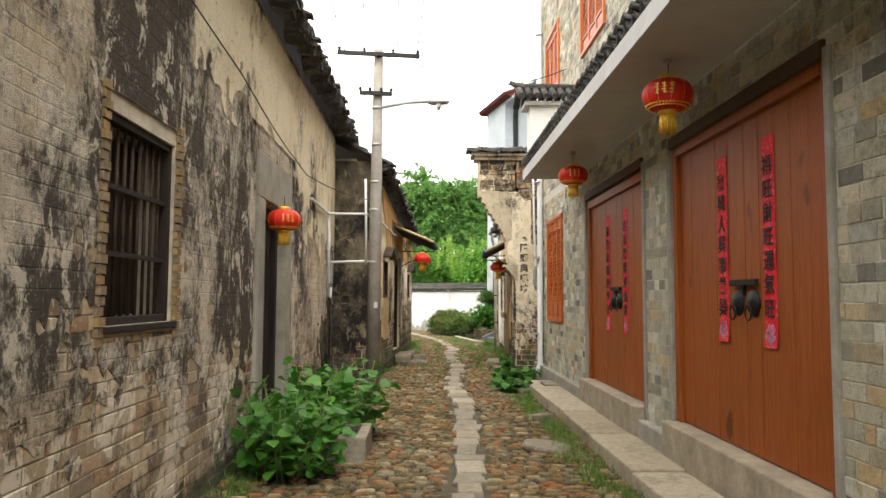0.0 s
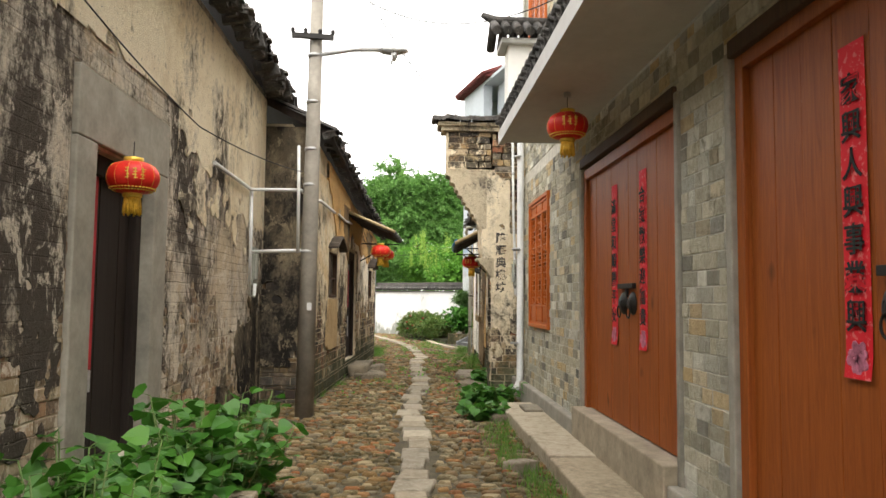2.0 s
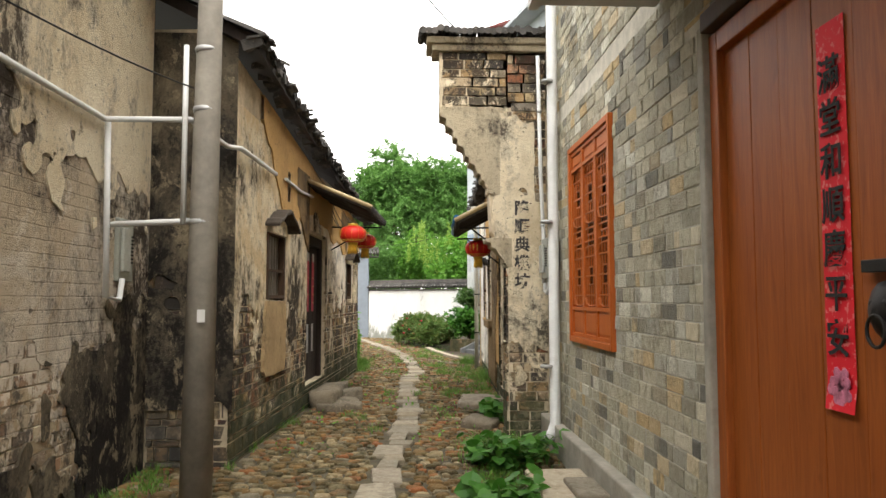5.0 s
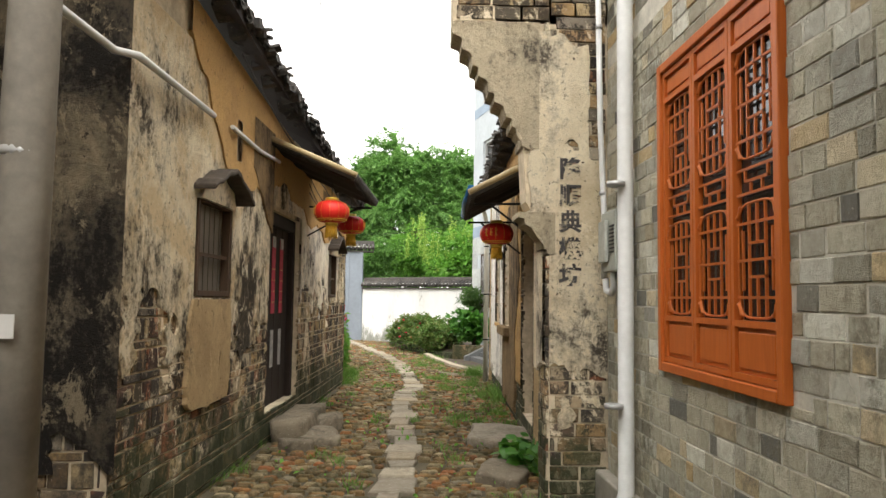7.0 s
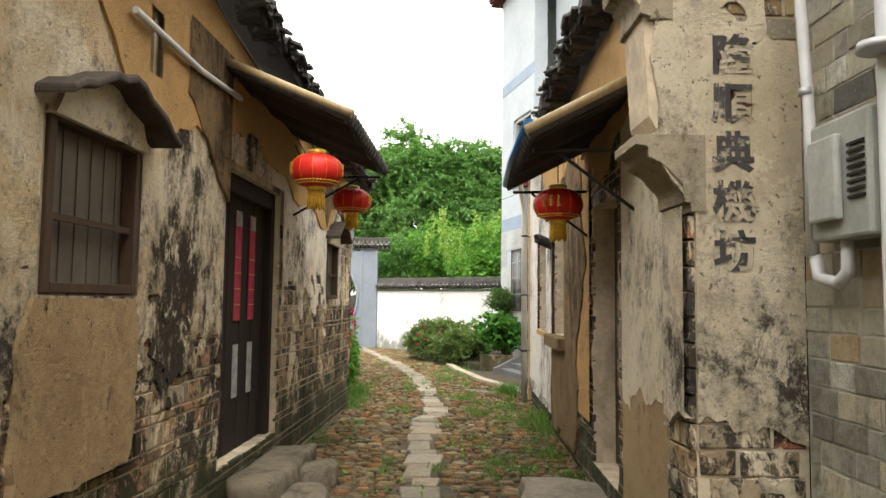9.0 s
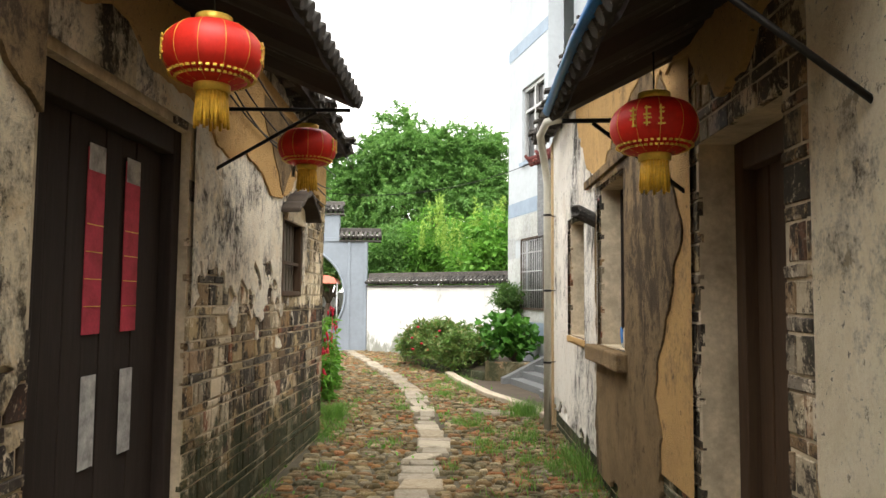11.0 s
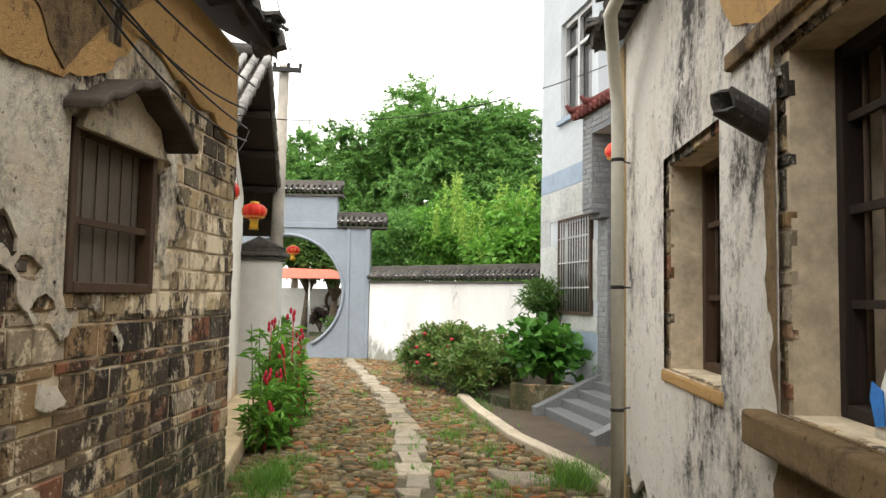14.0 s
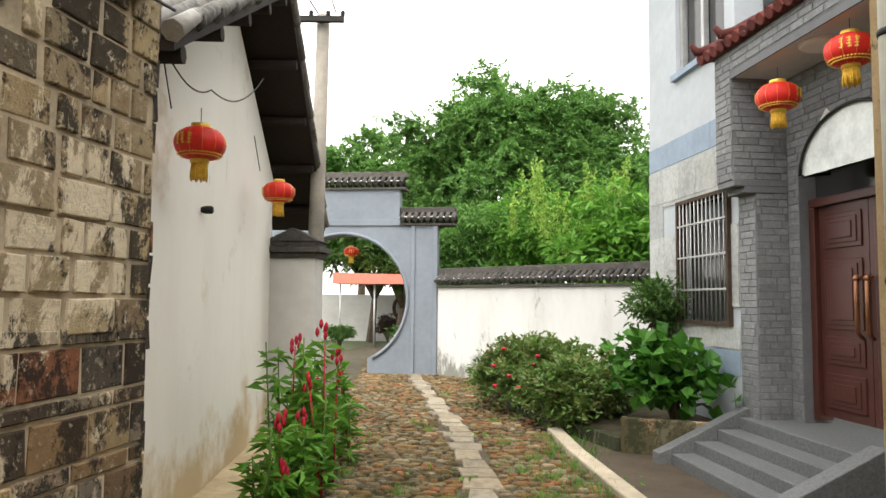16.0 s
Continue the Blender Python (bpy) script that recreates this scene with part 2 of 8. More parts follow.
grey_brick = brick_mat("grey green brick", GREY, (0.19, 0.172, 0.125), 0.53, 0.66, bump=0.9)
grey_brick_far = brick_mat("grey green brick run", GREY, (0.19, 0.172, 0.125), 0.53, 0.66, bump=0.9, island=True)
mortar_pale = plain("pale grey pointing", (0.55, 0.52, 0.43), 0.95, vary=0.3, scale=9, bump=0.3)
OLD = [(0.05, 0.038, 0.03), (0.4, 0.27, 0.13), (0.18, 0.12, 0.07), (0.52, 0.4, 0.22), (0.09, 0.07, 0.052), (0.3, 0.12, 0.06), (0.46, 0.37, 0.24), (0.16, 0.135, 0.1), (0.04, 0.034, 0.03), (0.34, 0.22, 0.11), (0.22, 0.19, 0.15), (0.6, 0.5, 0.34)]
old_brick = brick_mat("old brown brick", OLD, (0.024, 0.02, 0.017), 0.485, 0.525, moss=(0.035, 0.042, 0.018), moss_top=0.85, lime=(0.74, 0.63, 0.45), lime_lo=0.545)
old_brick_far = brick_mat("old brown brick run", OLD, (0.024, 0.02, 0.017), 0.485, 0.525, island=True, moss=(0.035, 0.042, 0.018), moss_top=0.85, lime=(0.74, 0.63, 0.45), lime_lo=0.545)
tan_brick_run = brick_mat("limewashed tan brick run", [(0.46, 0.34, 0.19), (0.6, 0.48, 0.28), (0.27, 0.2, 0.12), (0.7, 0.57, 0.36), (0.12, 0.1, 0.07), (0.5, 0.4, 0.24), (0.36, 0.27, 0.16)], (0.03, 0.026, 0.022), 0.535, 0.57, island=True, bump=0.8, lime=(0.88, 0.76, 0.55), lime_lo=0.525)
WASHED = [(0.3, 0.23, 0.15), (0.44, 0.35, 0.23), (0.22, 0.17, 0.12), (0.5, 0.41, 0.28), (0.36, 0.22, 0.13), (0.13, 0.11, 0.085)]
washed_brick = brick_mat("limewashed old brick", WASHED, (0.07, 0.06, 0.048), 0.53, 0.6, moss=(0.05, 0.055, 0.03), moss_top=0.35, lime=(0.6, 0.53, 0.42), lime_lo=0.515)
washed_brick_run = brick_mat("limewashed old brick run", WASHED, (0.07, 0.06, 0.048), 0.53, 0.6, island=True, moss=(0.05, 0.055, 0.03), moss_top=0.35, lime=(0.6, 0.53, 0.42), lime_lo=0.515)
COB = [(0.115, 0.078, 0.034), (0.2, 0.125, 0.05), (0.078, 0.062, 0.03), (0.24, 0.145, 0.058), (0.24, 0.092, 0.034), (0.135, 0.112, 0.062), (0.31, 0.25, 0.15), (0.155, 0.115, 0.05), (0.17, 0.15, 0.105), (0.2, 0.14, 0.07)]
cobble = brick_mat("cobble stone", COB, (0.045, 0.042, 0.02), 0.49, 0.62, bump=0.8)
cobble_far = brick_mat("cobble stone run", COB, (0.045, 0.042, 0.02), 0.49, 0.62, bump=0.8, island=True)
slab_stone = brick_mat("street slab", [(0.27, 0.235, 0.18), (0.34, 0.3, 0.225), (0.22, 0.195, 0.15), (0.29, 0.24, 0.165)], (0.12, 0.1, 0.07), 0.5, 0.7, bump=0.6)
earth = plain("earth between stones", (0.075, 0.062, 0.036), 0.95, vary=0.5, scale=5, bump=0.8)
grass_ground = plain("grassy ground", (0.09, 0.11, 0.05), 0.95, vary=0.5, scale=2, bump=0.6)
red_wood = wood_mat("red brown varnished wood", (0.36, 0.1, 0.019), (0.2, 0.047, 0.009), 0.5)
lattice_wood = wood_mat("orange varnished wood", (0.5, 0.13, 0.025), (0.36, 0.085, 0.015), 0.4, knots=False)
dark_wood = wood_mat("weathered dark wood", (0.034, 0.024, 0.019), (0.018, 0.013, 0.011), 0.8, knots=False)
brown_wood = wood_mat("brown old wood", (0.09, 0.055, 0.03), (0.05, 0.03, 0.02), 0.7, knots=False)
tile_dark = brick_mat("dark roof tile", [(0.05, 0.048, 0.045), (0.09, 0.085, 0.08), (0.07, 0.065, 0.06), (0.12, 0.11, 0.1)], (0.03, 0.03, 0.028), 0.5, 0.7, island=True)
tile_red = brick_mat("red brown glazed tile", [(0.14, 0.035, 0.03), (0.1, 0.03, 0.028), (0.18, 0.05, 0.04)], (0.05, 0.03, 0.03), 0.6, 0.8, island=True)
old_stone = brick_mat("worn dark stone", [(0.15, 0.125, 0.09), (0.2, 0.17, 0.125), (0.24, 0.2, 0.14)], (0.08, 0.07, 0.05), 0.5, 0.65, bump=0.8)
iron = plain("dark iron", (0.03, 0.028, 0.026), 0.55, 0.6, vary=0.3, scale=20)
# near-black colour that stands in for the shade inside unlit rooms
room_shade_black = plain("near-black for room shade", (0.012, 0.011, 0.01), 0.95, vary=0.3, scale=2)
concrete_pole = plain("pole concrete", (0.27, 0.245, 0.205), 0.9, vary=0.3, scale=3, bump=0.35)
pvc = plain("white pvc", (0.62, 0.62, 0.6), 0.45, vary=0.12, scale=3, bump=0.03)
metal_grey = plain("galvanised metal", (0.42, 0.42, 0.41), 0.5, 0.5, vary=0.2, scale=6)
red_paper = plain("red paper", (0.55, 0.03, 0.042), 0.7, vary=0.45, scale=7)
pink_paper = plain("faded red paper", (0.5, 0.05, 0.08), 0.75, vary=0.4, scale=9)
gold = plain("gold foil", (0.75, 0.5, 0.08), 0.4, 0.4, vary=0.2, scale=20)
ink = plain("black ink", (0.02, 0.018, 0.018), 0.8, vary=0.2, scale=9)
cloth_red = plain("red lantern cloth", (0.62, 0.022, 0.012), 0.5, vary=0.22, scale=9, bump=0.1)
gold_fringe = plain("yellow fringe", (0.72, 0.42, 0.04), 0.6, vary=0.3, scale=40)

# ---- mesh helpers ----


def box(bm, x0, x1, y0, y1, z0, z1, m=None):
    vs = [bm.verts.new(Vector(c) if m is None else m @ Vector(c)) for c in
          ((x0, y0, z0), (x1, y0, z0), (x1, y1, z0), (x0, y1, z0), (x0, y0, z1), (x1, y0, z1), (x1, y1, z1), (x0, y1, z1))]
    for f in ((3, 2, 1, 0), (4, 5, 6, 7), (0, 1, 5, 4), (1, 2, 6, 5), (2, 3, 7, 6), (3, 0, 4, 7)):
        bm.faces.new([vs[i] for i in f])
    return vs


def tube(bm, pts, radii, seg=10, cap=True):
    """A round bar along points, one radius for each or for all."""
    pts = [Vector(p) for p in pts]
    if isinstance(radii, (int, float)):
        radii = [radii] * len(pts)
    rings = []
    for i, p in enumerate(pts):
        d = (pts[min(i + 1, len(pts) - 1)] - pts[max(i - 1, 0)]).normalized()
        u = d.orthogonal().normalized() if i == 0 else (u - d * u.dot(d)).normalized()
        v = d.cross(u)
        rings.append([bm.verts.new(p + (u * math.cos(a) + v * math.sin(a)) * radii[i]) for a in [math.tau * k / seg for k in range(seg)]])
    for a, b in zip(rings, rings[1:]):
        for k in range(seg):
            bm.faces.new((a[k], a[(k + 1) % seg], b[(k + 1) % seg], b[k])).smooth = True
    if cap:
        bm.faces.new(list(reversed(rings[0])))
        bm.faces.new(rings[-1])


def lathe(bm, profile, seg=20, squash=None, m=None):
    """A turned shape: (radius, z) from bottom to top."""
    rings = []
    for r, z in profile:
        ring = []
        for k in range(seg):
            a = math.tau * k / seg
            rr = r * (squash(k) if squash else 1)
            p = Vector((rr * math.cos(a), rr * math.sin(a), z))
            ring.append(bm.verts.new(m @ p if m else p))
        rings.append(ring)
    for a, b in zip(rings, rings[1:]):
        for k in range(seg):
            bm.faces.new((a[k], a[(k + 1) % seg], b[(k + 1) % seg], b[k])).smooth = True
    bm.faces.new(list(reversed(rings[0])))
    bm.faces.new(rings[-1])


def prism(bm, outline, d0, d1, m=None):
    """An outline of (s, z) pushed from depth d0 to d1; local x is s, y is depth."""
    f = m or Matrix()
    a = [bm.verts.new(f @ Vector((s, d0, z))) for s, z in outline]
    b = [bm.verts.new(f @ Vector((s, d1, z))) for s, z in outline]
    bm.faces.new(a)
    bm.faces.new(list(reversed(b)))
    n = len(a)
    for i in range(n):
        bm.faces.new((a[i], b[i], b[(i + 1) % n], a[(i + 1) % n]))


def mesh_of(name, bm, material, fix=True):
    if fix and len(bm.faces) < 30000:
        bmesh.ops.recalc_face_normals(bm, faces=bm.faces)
    me = bpy.data.meshes.new(name)
    bm.to_mesh(me)
    bm.free()
    for mt in (material if isinstance(material, (list, tuple)) else [material]):
        me.materials.append(mt)
    return me


def part(name, bm, material, parent, label="", bevel=0.0, fix=True):
    ob = new(name, mesh_of(name, bm, material, fix))
    ob.parent = parent
    if label:
        ob["label"] = label
    if bevel:
        soften(ob, bevel)
    return ob


def soften(ob, width, segments=2):
    md = ob.modifiers.new("edges", 'BEVEL')
    md.width = width
    md.segments = segments
    md.limit_method = 'ANGLE'
    md.angle_limit = radians(40)
    return ob


def thing(name, label, category, m=None, group="", kind=""):
    ob = new(name)
    ob.empty_display_size = 0.1
    if m is not None:
        ob.matrix_world = m
    return tagged(ob, label, category, group, kind)


def solid(name, bm, material, label, category="", kind="", bevel=0.0, fix=True):
    ob = new(name, mesh_of(name, bm, material, fix))
    if bevel:
        soften(ob, bevel)
    return tagged(ob, label, category, "", kind)


def holed(bm, s0, s1, z0, z1, d0, d1, holes, m):
    """A wall from s0 to s1 and z0 to z1 with holes (s0, s1, z0, z1) through it; depth d0 to d1."""
    ss = sorted({s0, s1, *[h[0] for h in holes], *[h[1] for h in holes]})
    zs = sorted({z0, z1, *[h[2] for h in holes], *[h[3] for h in holes]})
    for a, b in zip(ss, ss[1:]):
        run = []
        for c, d in zip(zs, zs[1:]):
            if any(h[0] <= a and b <= h[1] and h[2] <= c and d <= h[3] for h in holes):
                run.append(None)
            else:
                run.append((c, d))
        k = 0
        while k < len(run):
            if run[k] is None:
                k += 1
                continue
            j = k
            while j + 1 < len(run) and run[j + 1] is not None:
                j += 1
            box(bm, a, b, d0, d1, run[k][0], run[j][1], m)
            k = j + 1


def wall_frame(x, y, degrees, inward):
    """Local x runs along the wall, local y goes into it (inward: +1 to the left of the run, -1 to the right)."""
    m = Matrix.Translation((x, y, 0)) @ Matrix.Rotation(radians(degrees), 4, 'Z')
    return m @ Matrix.Diagonal((1, inward, 1, 1))


def bare(holes, s0, s1, z0, z1):
    """Whether a piece lies clear of all holes."""
    return not any(s1 > h[0] and s0 < h[1] and z1 > h[2] and z0 < h[3] for h in holes)


def clipped(holes, s0, s1, z0, z1):
    """The piece cut back to the nearest hole's edge, or None."""
    for h in holes:
        if s1 > h[0] and s0 < h[1] and z1 > h[2] and z0 < h[3]:
            if z0 < h[2] - 0.02 and z1 <= h[3]:
                z1 = h[2]
            elif z1 > h[3] + 0.02 and z0 >= h[2]:
                z0 = h[3]
            elif s0 < h[0]:
                s1 = h[0]
            elif s1 > h[1]:
                s0 = h[1]
            else:
                return None
    return (s0, s1, z0, z1) if s1 - s0 > 0.03 and z1 - z0 > 0.02 else None


def box_bond(s0, s1, z0, z1, holes, rnd, keep=None, gap=0.012):
    """Old box bond: a thin flat course, then a tall course of bricks on edge and on end, by turns."""
    z, tall = z0, False
    while z < z1 - 0.03:
        h = rnd.uniform(0.12, 0.15) if tall else rnd.uniform(0.05, 0.062)
        s = s0 - rnd.uniform(0, 0.2)
        while s < s1:
            ln = rnd.choice((0.06, 0.07, 0.12, 0.14, 0.2, 0.24)) if tall else rnd.uniform(0.2, 0.28)
            a, b = max(s, s0), min(s + ln, s1)
            if b - a > 0.03:
                c = clipped(holes, a + gap * 0.6, b - gap * 0.6, z + gap / 2, min(z + h, z1) - gap / 2)
                if c and (keep is None or keep((c[0] + c[1]) / 2, (c[2] + c[3]) / 2)):
                    yield c
            s += ln
        z += h
        tall = not tall


def brick_shape(bm, s0, s1, z0, z1, proud, m, rnd, depth=0.03):
    """One brick, its front edges chamfered and its corners a little off."""
    c = min(0.004, (s1 - s0) * 0.1, (z1 - z0) * 0.1)
    j = lambda a: rnd.uniform(-a, a)
    o = [(s0 + j(.004), z0 + j(.003)), (s1 + j(.004), z0 + j(.003)), (s1 + j(.004), z1 + j(.003)), (s0 + j(.004), z1 + j(.003))]
    i = [(o[0][0] + c, o[0][1] + c), (o[1][0] - c, o[1][1] + c), (o[2][0] - c, o[2][1] - c), (o[3][0] + c, o[3][1] - c)]
    back = [bm.verts.new(m @ Vector((s, depth, z))) for s, z in o]
    mid = [bm.verts.new(m @ Vector((s, -proud + c, z))) for s, z in o]
    front = [bm.verts.new(m @ Vector((s, -proud + j(.002), z))) for s, z in i]
    flip = m.determinant() < 0
    for k in range(4):
        n = (k + 1) % 4
        for q in ((back[k], back[n], mid[n], mid[k]), (mid[k], mid[n], front[n], front[k])):
            bm.faces.new(tuple(reversed(q)) if flip else q)
    bm.faces.new(tuple(reversed(front)) if flip else front)


def courses(s0, s1, z0, z1, length, height, gap, holes, rnd, keep=None, headers=0.0, soldier=0.0):
    """The bricks of a wall, row by row, as (s0, s1, z0, z1)."""
    z, row = z0, 0
    while z < z1 - 0.03:
        h = height * rnd.uniform(0.94, 1.06)
        s = s0 - rnd.uniform(0, length)
        while s < s1:
            ln = length * rnd.uniform(0.7, 1.25)
            if rnd.random() < headers:
                ln *= 0.5
            if rnd.random() < soldier:
                ln = height * 0.55
            a, b = max(s, s0), min(s + ln, s1)
            if b - a > 0.04:
                c = clipped(holes, a + gap * 0.9, b - gap * 0.9, z + gap / 2, min(z + h, z1) - gap / 2)
                if c and (keep is None or keep((c[0] + c[1]) / 2, (c[2] + c[3]) / 2)):
                    yield c
            s += ln
        z += h
        row += 1


def lay_bricks(parent, bricks, m, near, mat_one, mat_run, rnd, name="brick", proud=0.012, limit=300):
    """The bricks nearest to the walk become parts; the rest is one run."""
    run = bmesh.new()
    made = 0
    for b in bricks:
        p = proud * rnd.uniform(-0.3, 1.9) - 0.006
        if made < limit and near(b):
            bm = bmesh.new()
            mid = Vector(((b[0] + b[1]) / 2, 0, (b[2] + b[3]) / 2))
            brick_shape(bm, b[0] - mid.x, b[1] - mid.x, b[2] - mid.z, b[3] - mid.z, p, m.to_3x3().to_4x4(), rnd)
            ob = part(name, bm, mat_one, parent, fix=False)
            ob.location = m @ mid
            made += 1
        else:
            brick_shape(run, *b, p, m, rnd)
    if len(run.faces):
        rest = part(name + "_run", run, mat_run, parent, fix=False)
        rest["kind"] = "stuff"


def sheet(bm, s0, s1, z0, z1, step, field, holes, m, d0, d1):
    """A skin of plaster where field(s, z) > 0, with ragged broken edges; depth d0 (front) to d1."""
    ns, nz = int((s1 - s0) / step), int((z1 - z0) / step)
    val = [[field(s0 + i * step, z0 + k * step) for k in range(nz + 1)] for i in range(ns + 1)]
    cache = {}

    def vert(s, z, d):
        key = (round(s, 4), round(z, 4), d)
        if key not in cache:
            cache[key] = bm.verts.new(m @ Vector((s, d, z)))
        return cache[key]
    flip = m.determinant() < 0
    for i in range(ns):
        for k in range(nz):
            a, b = s0 + i * step, s0 + (i + 1) * step
            c, d = z0 + k * step, z0 + (k + 1) * step
            if not bare(holes, a, b, c, d):
                continue
            cor = [(a, c, val[i][k]), (b, c, val[i + 1][k]), (b, d, val[i + 1][k + 1]), (a, d, val[i][k + 1])]
            if max(v[2] for v in cor) <= 0:
                continue
            poly, cut = [], []
            for p, q in zip(cor, cor[1:] + cor[:1]):
                if p[2] > 0:
                    poly.append((p[0], p[1]))
                if (p[2] > 0) != (q[2] > 0):
                    f = min(0.95, max(0.05, p[2] / (p[2] - q[2])))
                    e = (p[0] + (q[0] - p[0]) * f, p[1] + (q[1] - p[1]) * f)
                    poly.append(e)
                    cut.append(e)
            if len(poly) < 3:
                continue
            try:
                vs = [vert(*p, d0) for p in poly]
                bm.faces.new(list(reversed(vs)) if flip else vs)
                if len(cut) == 2:
                    q = [vert(*cut[0], d0), vert(*cut[1], d0), vert(*cut[1], d1), vert(*cut[0], d1)]
                    bm.faces.new(q)
            except ValueError:
                pass


def wob(s, z, scale, seed):
    return noise.fractal(Vector((s * scale, z * scale, seed)), 0.8, 2.0, 5)


# ---- ground and street ----
bm = bmesh.new()
g = 900
vs = [bm.verts.new((x, y, -0.06)) for x, y in ((-g, -g), (g, -g), (g, g), (-g, g))]
bm.faces.new(vs)
ground = solid("ground", bm, grass_ground, "grassy village ground", "ground", "structure")


def left_edge(y):
    if y < 12.6:
        return -1.62
    if y < 21.1:
        return -0.9 + 0.056 * (y - 12.6)
    return -0.62 - 0.16 * (y - 21.1)


def right_edge(y):
    if y < 11.9:
        return 1.62
    if y < 13.6:
        return 2.05
    if y < 21.9:
        return 1.98 + 0.042 * (y - 17)
    return 2.1 - 0.2 * (y - 21.9)


def slab_line(y):
    """Where the line of slabs runs along the lane."""
    if y < 20:
        return 0.36 + 0.022 * max(0, y - 5) + 0.05 * math.sin(y * 0.9)
    return 0.76 - 0.014 * (y - 20) ** 2 if y < 27 else 0.07 - 0.24 * (y - 27)


bm = bmesh.new()
ys = [-7 + i * 0.5 for i in range(100)]
rows = []
for y in ys:
    a, b = left_edge(y) - 0.1, right_edge(y) + 0.1
    if y > 28:
        a, b = -4.5, max(b, 1.2)
    rows.append([bm.verts.new((a + (b - a) * k / 8, y, -0.012 + 0.01 * noise.noise(Vector((a + k, y, 0))))) for k in range(9)])
for r, q in zip(rows, rows[1:]):
    for k in range(8):
        bm.faces.new((r[k], r[k + 1], q[k + 1], q[k]))
street = solid("road", bm, earth, "earth bed of a cobbled village lane", "lane", "structure")

# ---- the old house along the lane: plastered, with a barred window ----
F1 = wall_frame(-1.62, 0, 90, 1)
H1 = [(3.66, 4.66, 1.3, 2.42), (7.12, 8.2, 0.3, 2.4)]
bm = bmesh.new()
holed(bm, -7, 12.62, -0.1, 4.3, 0.012, 0.36, H1, F1)
wall_west = solid("wall_west", bm, mortar, "long old house wall of brick under stained plaster", "wall", "structure")
# inner shell; the gloom behind the openings is in its black colour
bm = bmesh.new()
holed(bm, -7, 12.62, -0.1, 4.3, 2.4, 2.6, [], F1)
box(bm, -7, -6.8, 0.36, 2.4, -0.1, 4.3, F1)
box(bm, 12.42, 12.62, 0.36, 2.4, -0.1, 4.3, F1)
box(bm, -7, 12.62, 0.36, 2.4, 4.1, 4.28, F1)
room_west = solid("wall_west_inner", bm, room_shade_black, "inner walls of the old house, painted black for room shade", "wall", "structure")

# ---- the second old house, its long wall broken to bare brick ----
A2 = 90 - math.degrees(math.atan(0.056))
F2 = wall_frame(-0.9, 12.6, A2, 1)
H2 = [(1.2, 1.98, 1.46, 2.2), (3.3, 4.72, 0.3, 2.36), (6.72, 7.42, 1.46, 2.14), (2.02, 2.12, 2.62, 2.95), (6.9, 7.0, 2.5, 2.8)]


def top2(s):
    return 3.72 - 0.105 * min(s, 4.0) - 0.06 * max(0.0, s - 4.0)


bm = bmesh.new()
holed(bm, 0, 8.5, -0.1, 2.96, 0.012, 0.36, H2, F2)
prism(bm, [(0, 2.96), (8.5, 2.96), (8.5, top2(8.5) - 0.02), (4.0, top2(4.0) - 0.04), (0, top2(0) - 0.04)], 0.012, 0.36, F2)
box(bm, 0.012, 0.36, 0.36, 1.0, -0.1, 3.9, F2)
box(bm, 8.14, 8.488, 0.36, 4, -0.1, 2.98, F2)
wall_mid = solid("wall_middle", bm, mortar_dark, "old house wall of bare brown brick and broken plaster", "wall", "structure")
# inner shell, coloured black for the shade of the room
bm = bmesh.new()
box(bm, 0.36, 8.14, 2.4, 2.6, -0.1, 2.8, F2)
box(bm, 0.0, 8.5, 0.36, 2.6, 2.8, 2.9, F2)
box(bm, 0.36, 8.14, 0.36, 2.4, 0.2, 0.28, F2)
solid("wall_middle_inner", bm, room_shade_black, "inner walls of the second old house, painted black for room shade", "wall", "structure")

# ---- the new grey brick house ----
F3 = wall_frame(2.12, 0, 90, -1)
H3 = [(3.68, 6.28, 0.12, 2.8), (6.95, 9.62, 0.12, 2.8), (11.2, 12.56, 1.09, 2.8), (11.38, 12.62, 4.85, 6.0), (8.4, 9.7, 4.75, 6.0)]
bm = bmesh.new()
holed(bm, -7, 13.72, -0.1, 7.2, 0.0085, 0.3, H3, F3)
box(bm, 13.42, 13.72, 0.3, 5, -0.1, 7.2, F3)
wall_east = solid("wall_east", bm, mortar_pale, "new house wall of grey green brick", "wall", "structure")
# inner shell, its black colour standing for unlit rooms
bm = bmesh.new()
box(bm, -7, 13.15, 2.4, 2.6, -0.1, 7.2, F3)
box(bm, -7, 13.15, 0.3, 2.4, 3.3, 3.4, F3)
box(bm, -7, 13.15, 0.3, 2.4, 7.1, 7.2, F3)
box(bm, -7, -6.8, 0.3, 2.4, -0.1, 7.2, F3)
solid("wall_east_inner", bm, room_shade_black, "inner walls of the new house, painted black for room shade", "wall", "structure")

# ---- canopy slab over the doors ----
bm = bmesh.new()
box(bm, 1.42, 2.108, -7, 10.2, 3.16, 3.24)
box(bm, 1.36, 1.42, -7, 10.2, 3.13, 3.27)
canopy = solid("canopy_slab", bm, white_paint, "white concrete canopy slab along the new house", "canopy", "structure")

# ---- the old house past the pillar ----
F4 = wall_frame(1.98, 17, 90 - math.degrees(math.atan(0.042)), -1)
H4 = [(-1.2, -0.3, 0.2, 2.2), (1.13, 2.02, 1.1, 2.33), (2.68, 3.57, 1.1, 2.21)]
bm = bmesh.new()
holed(bm, -3.0, 4.78, -0.1, 3.4, 0.012, 0.38, H4, F4)
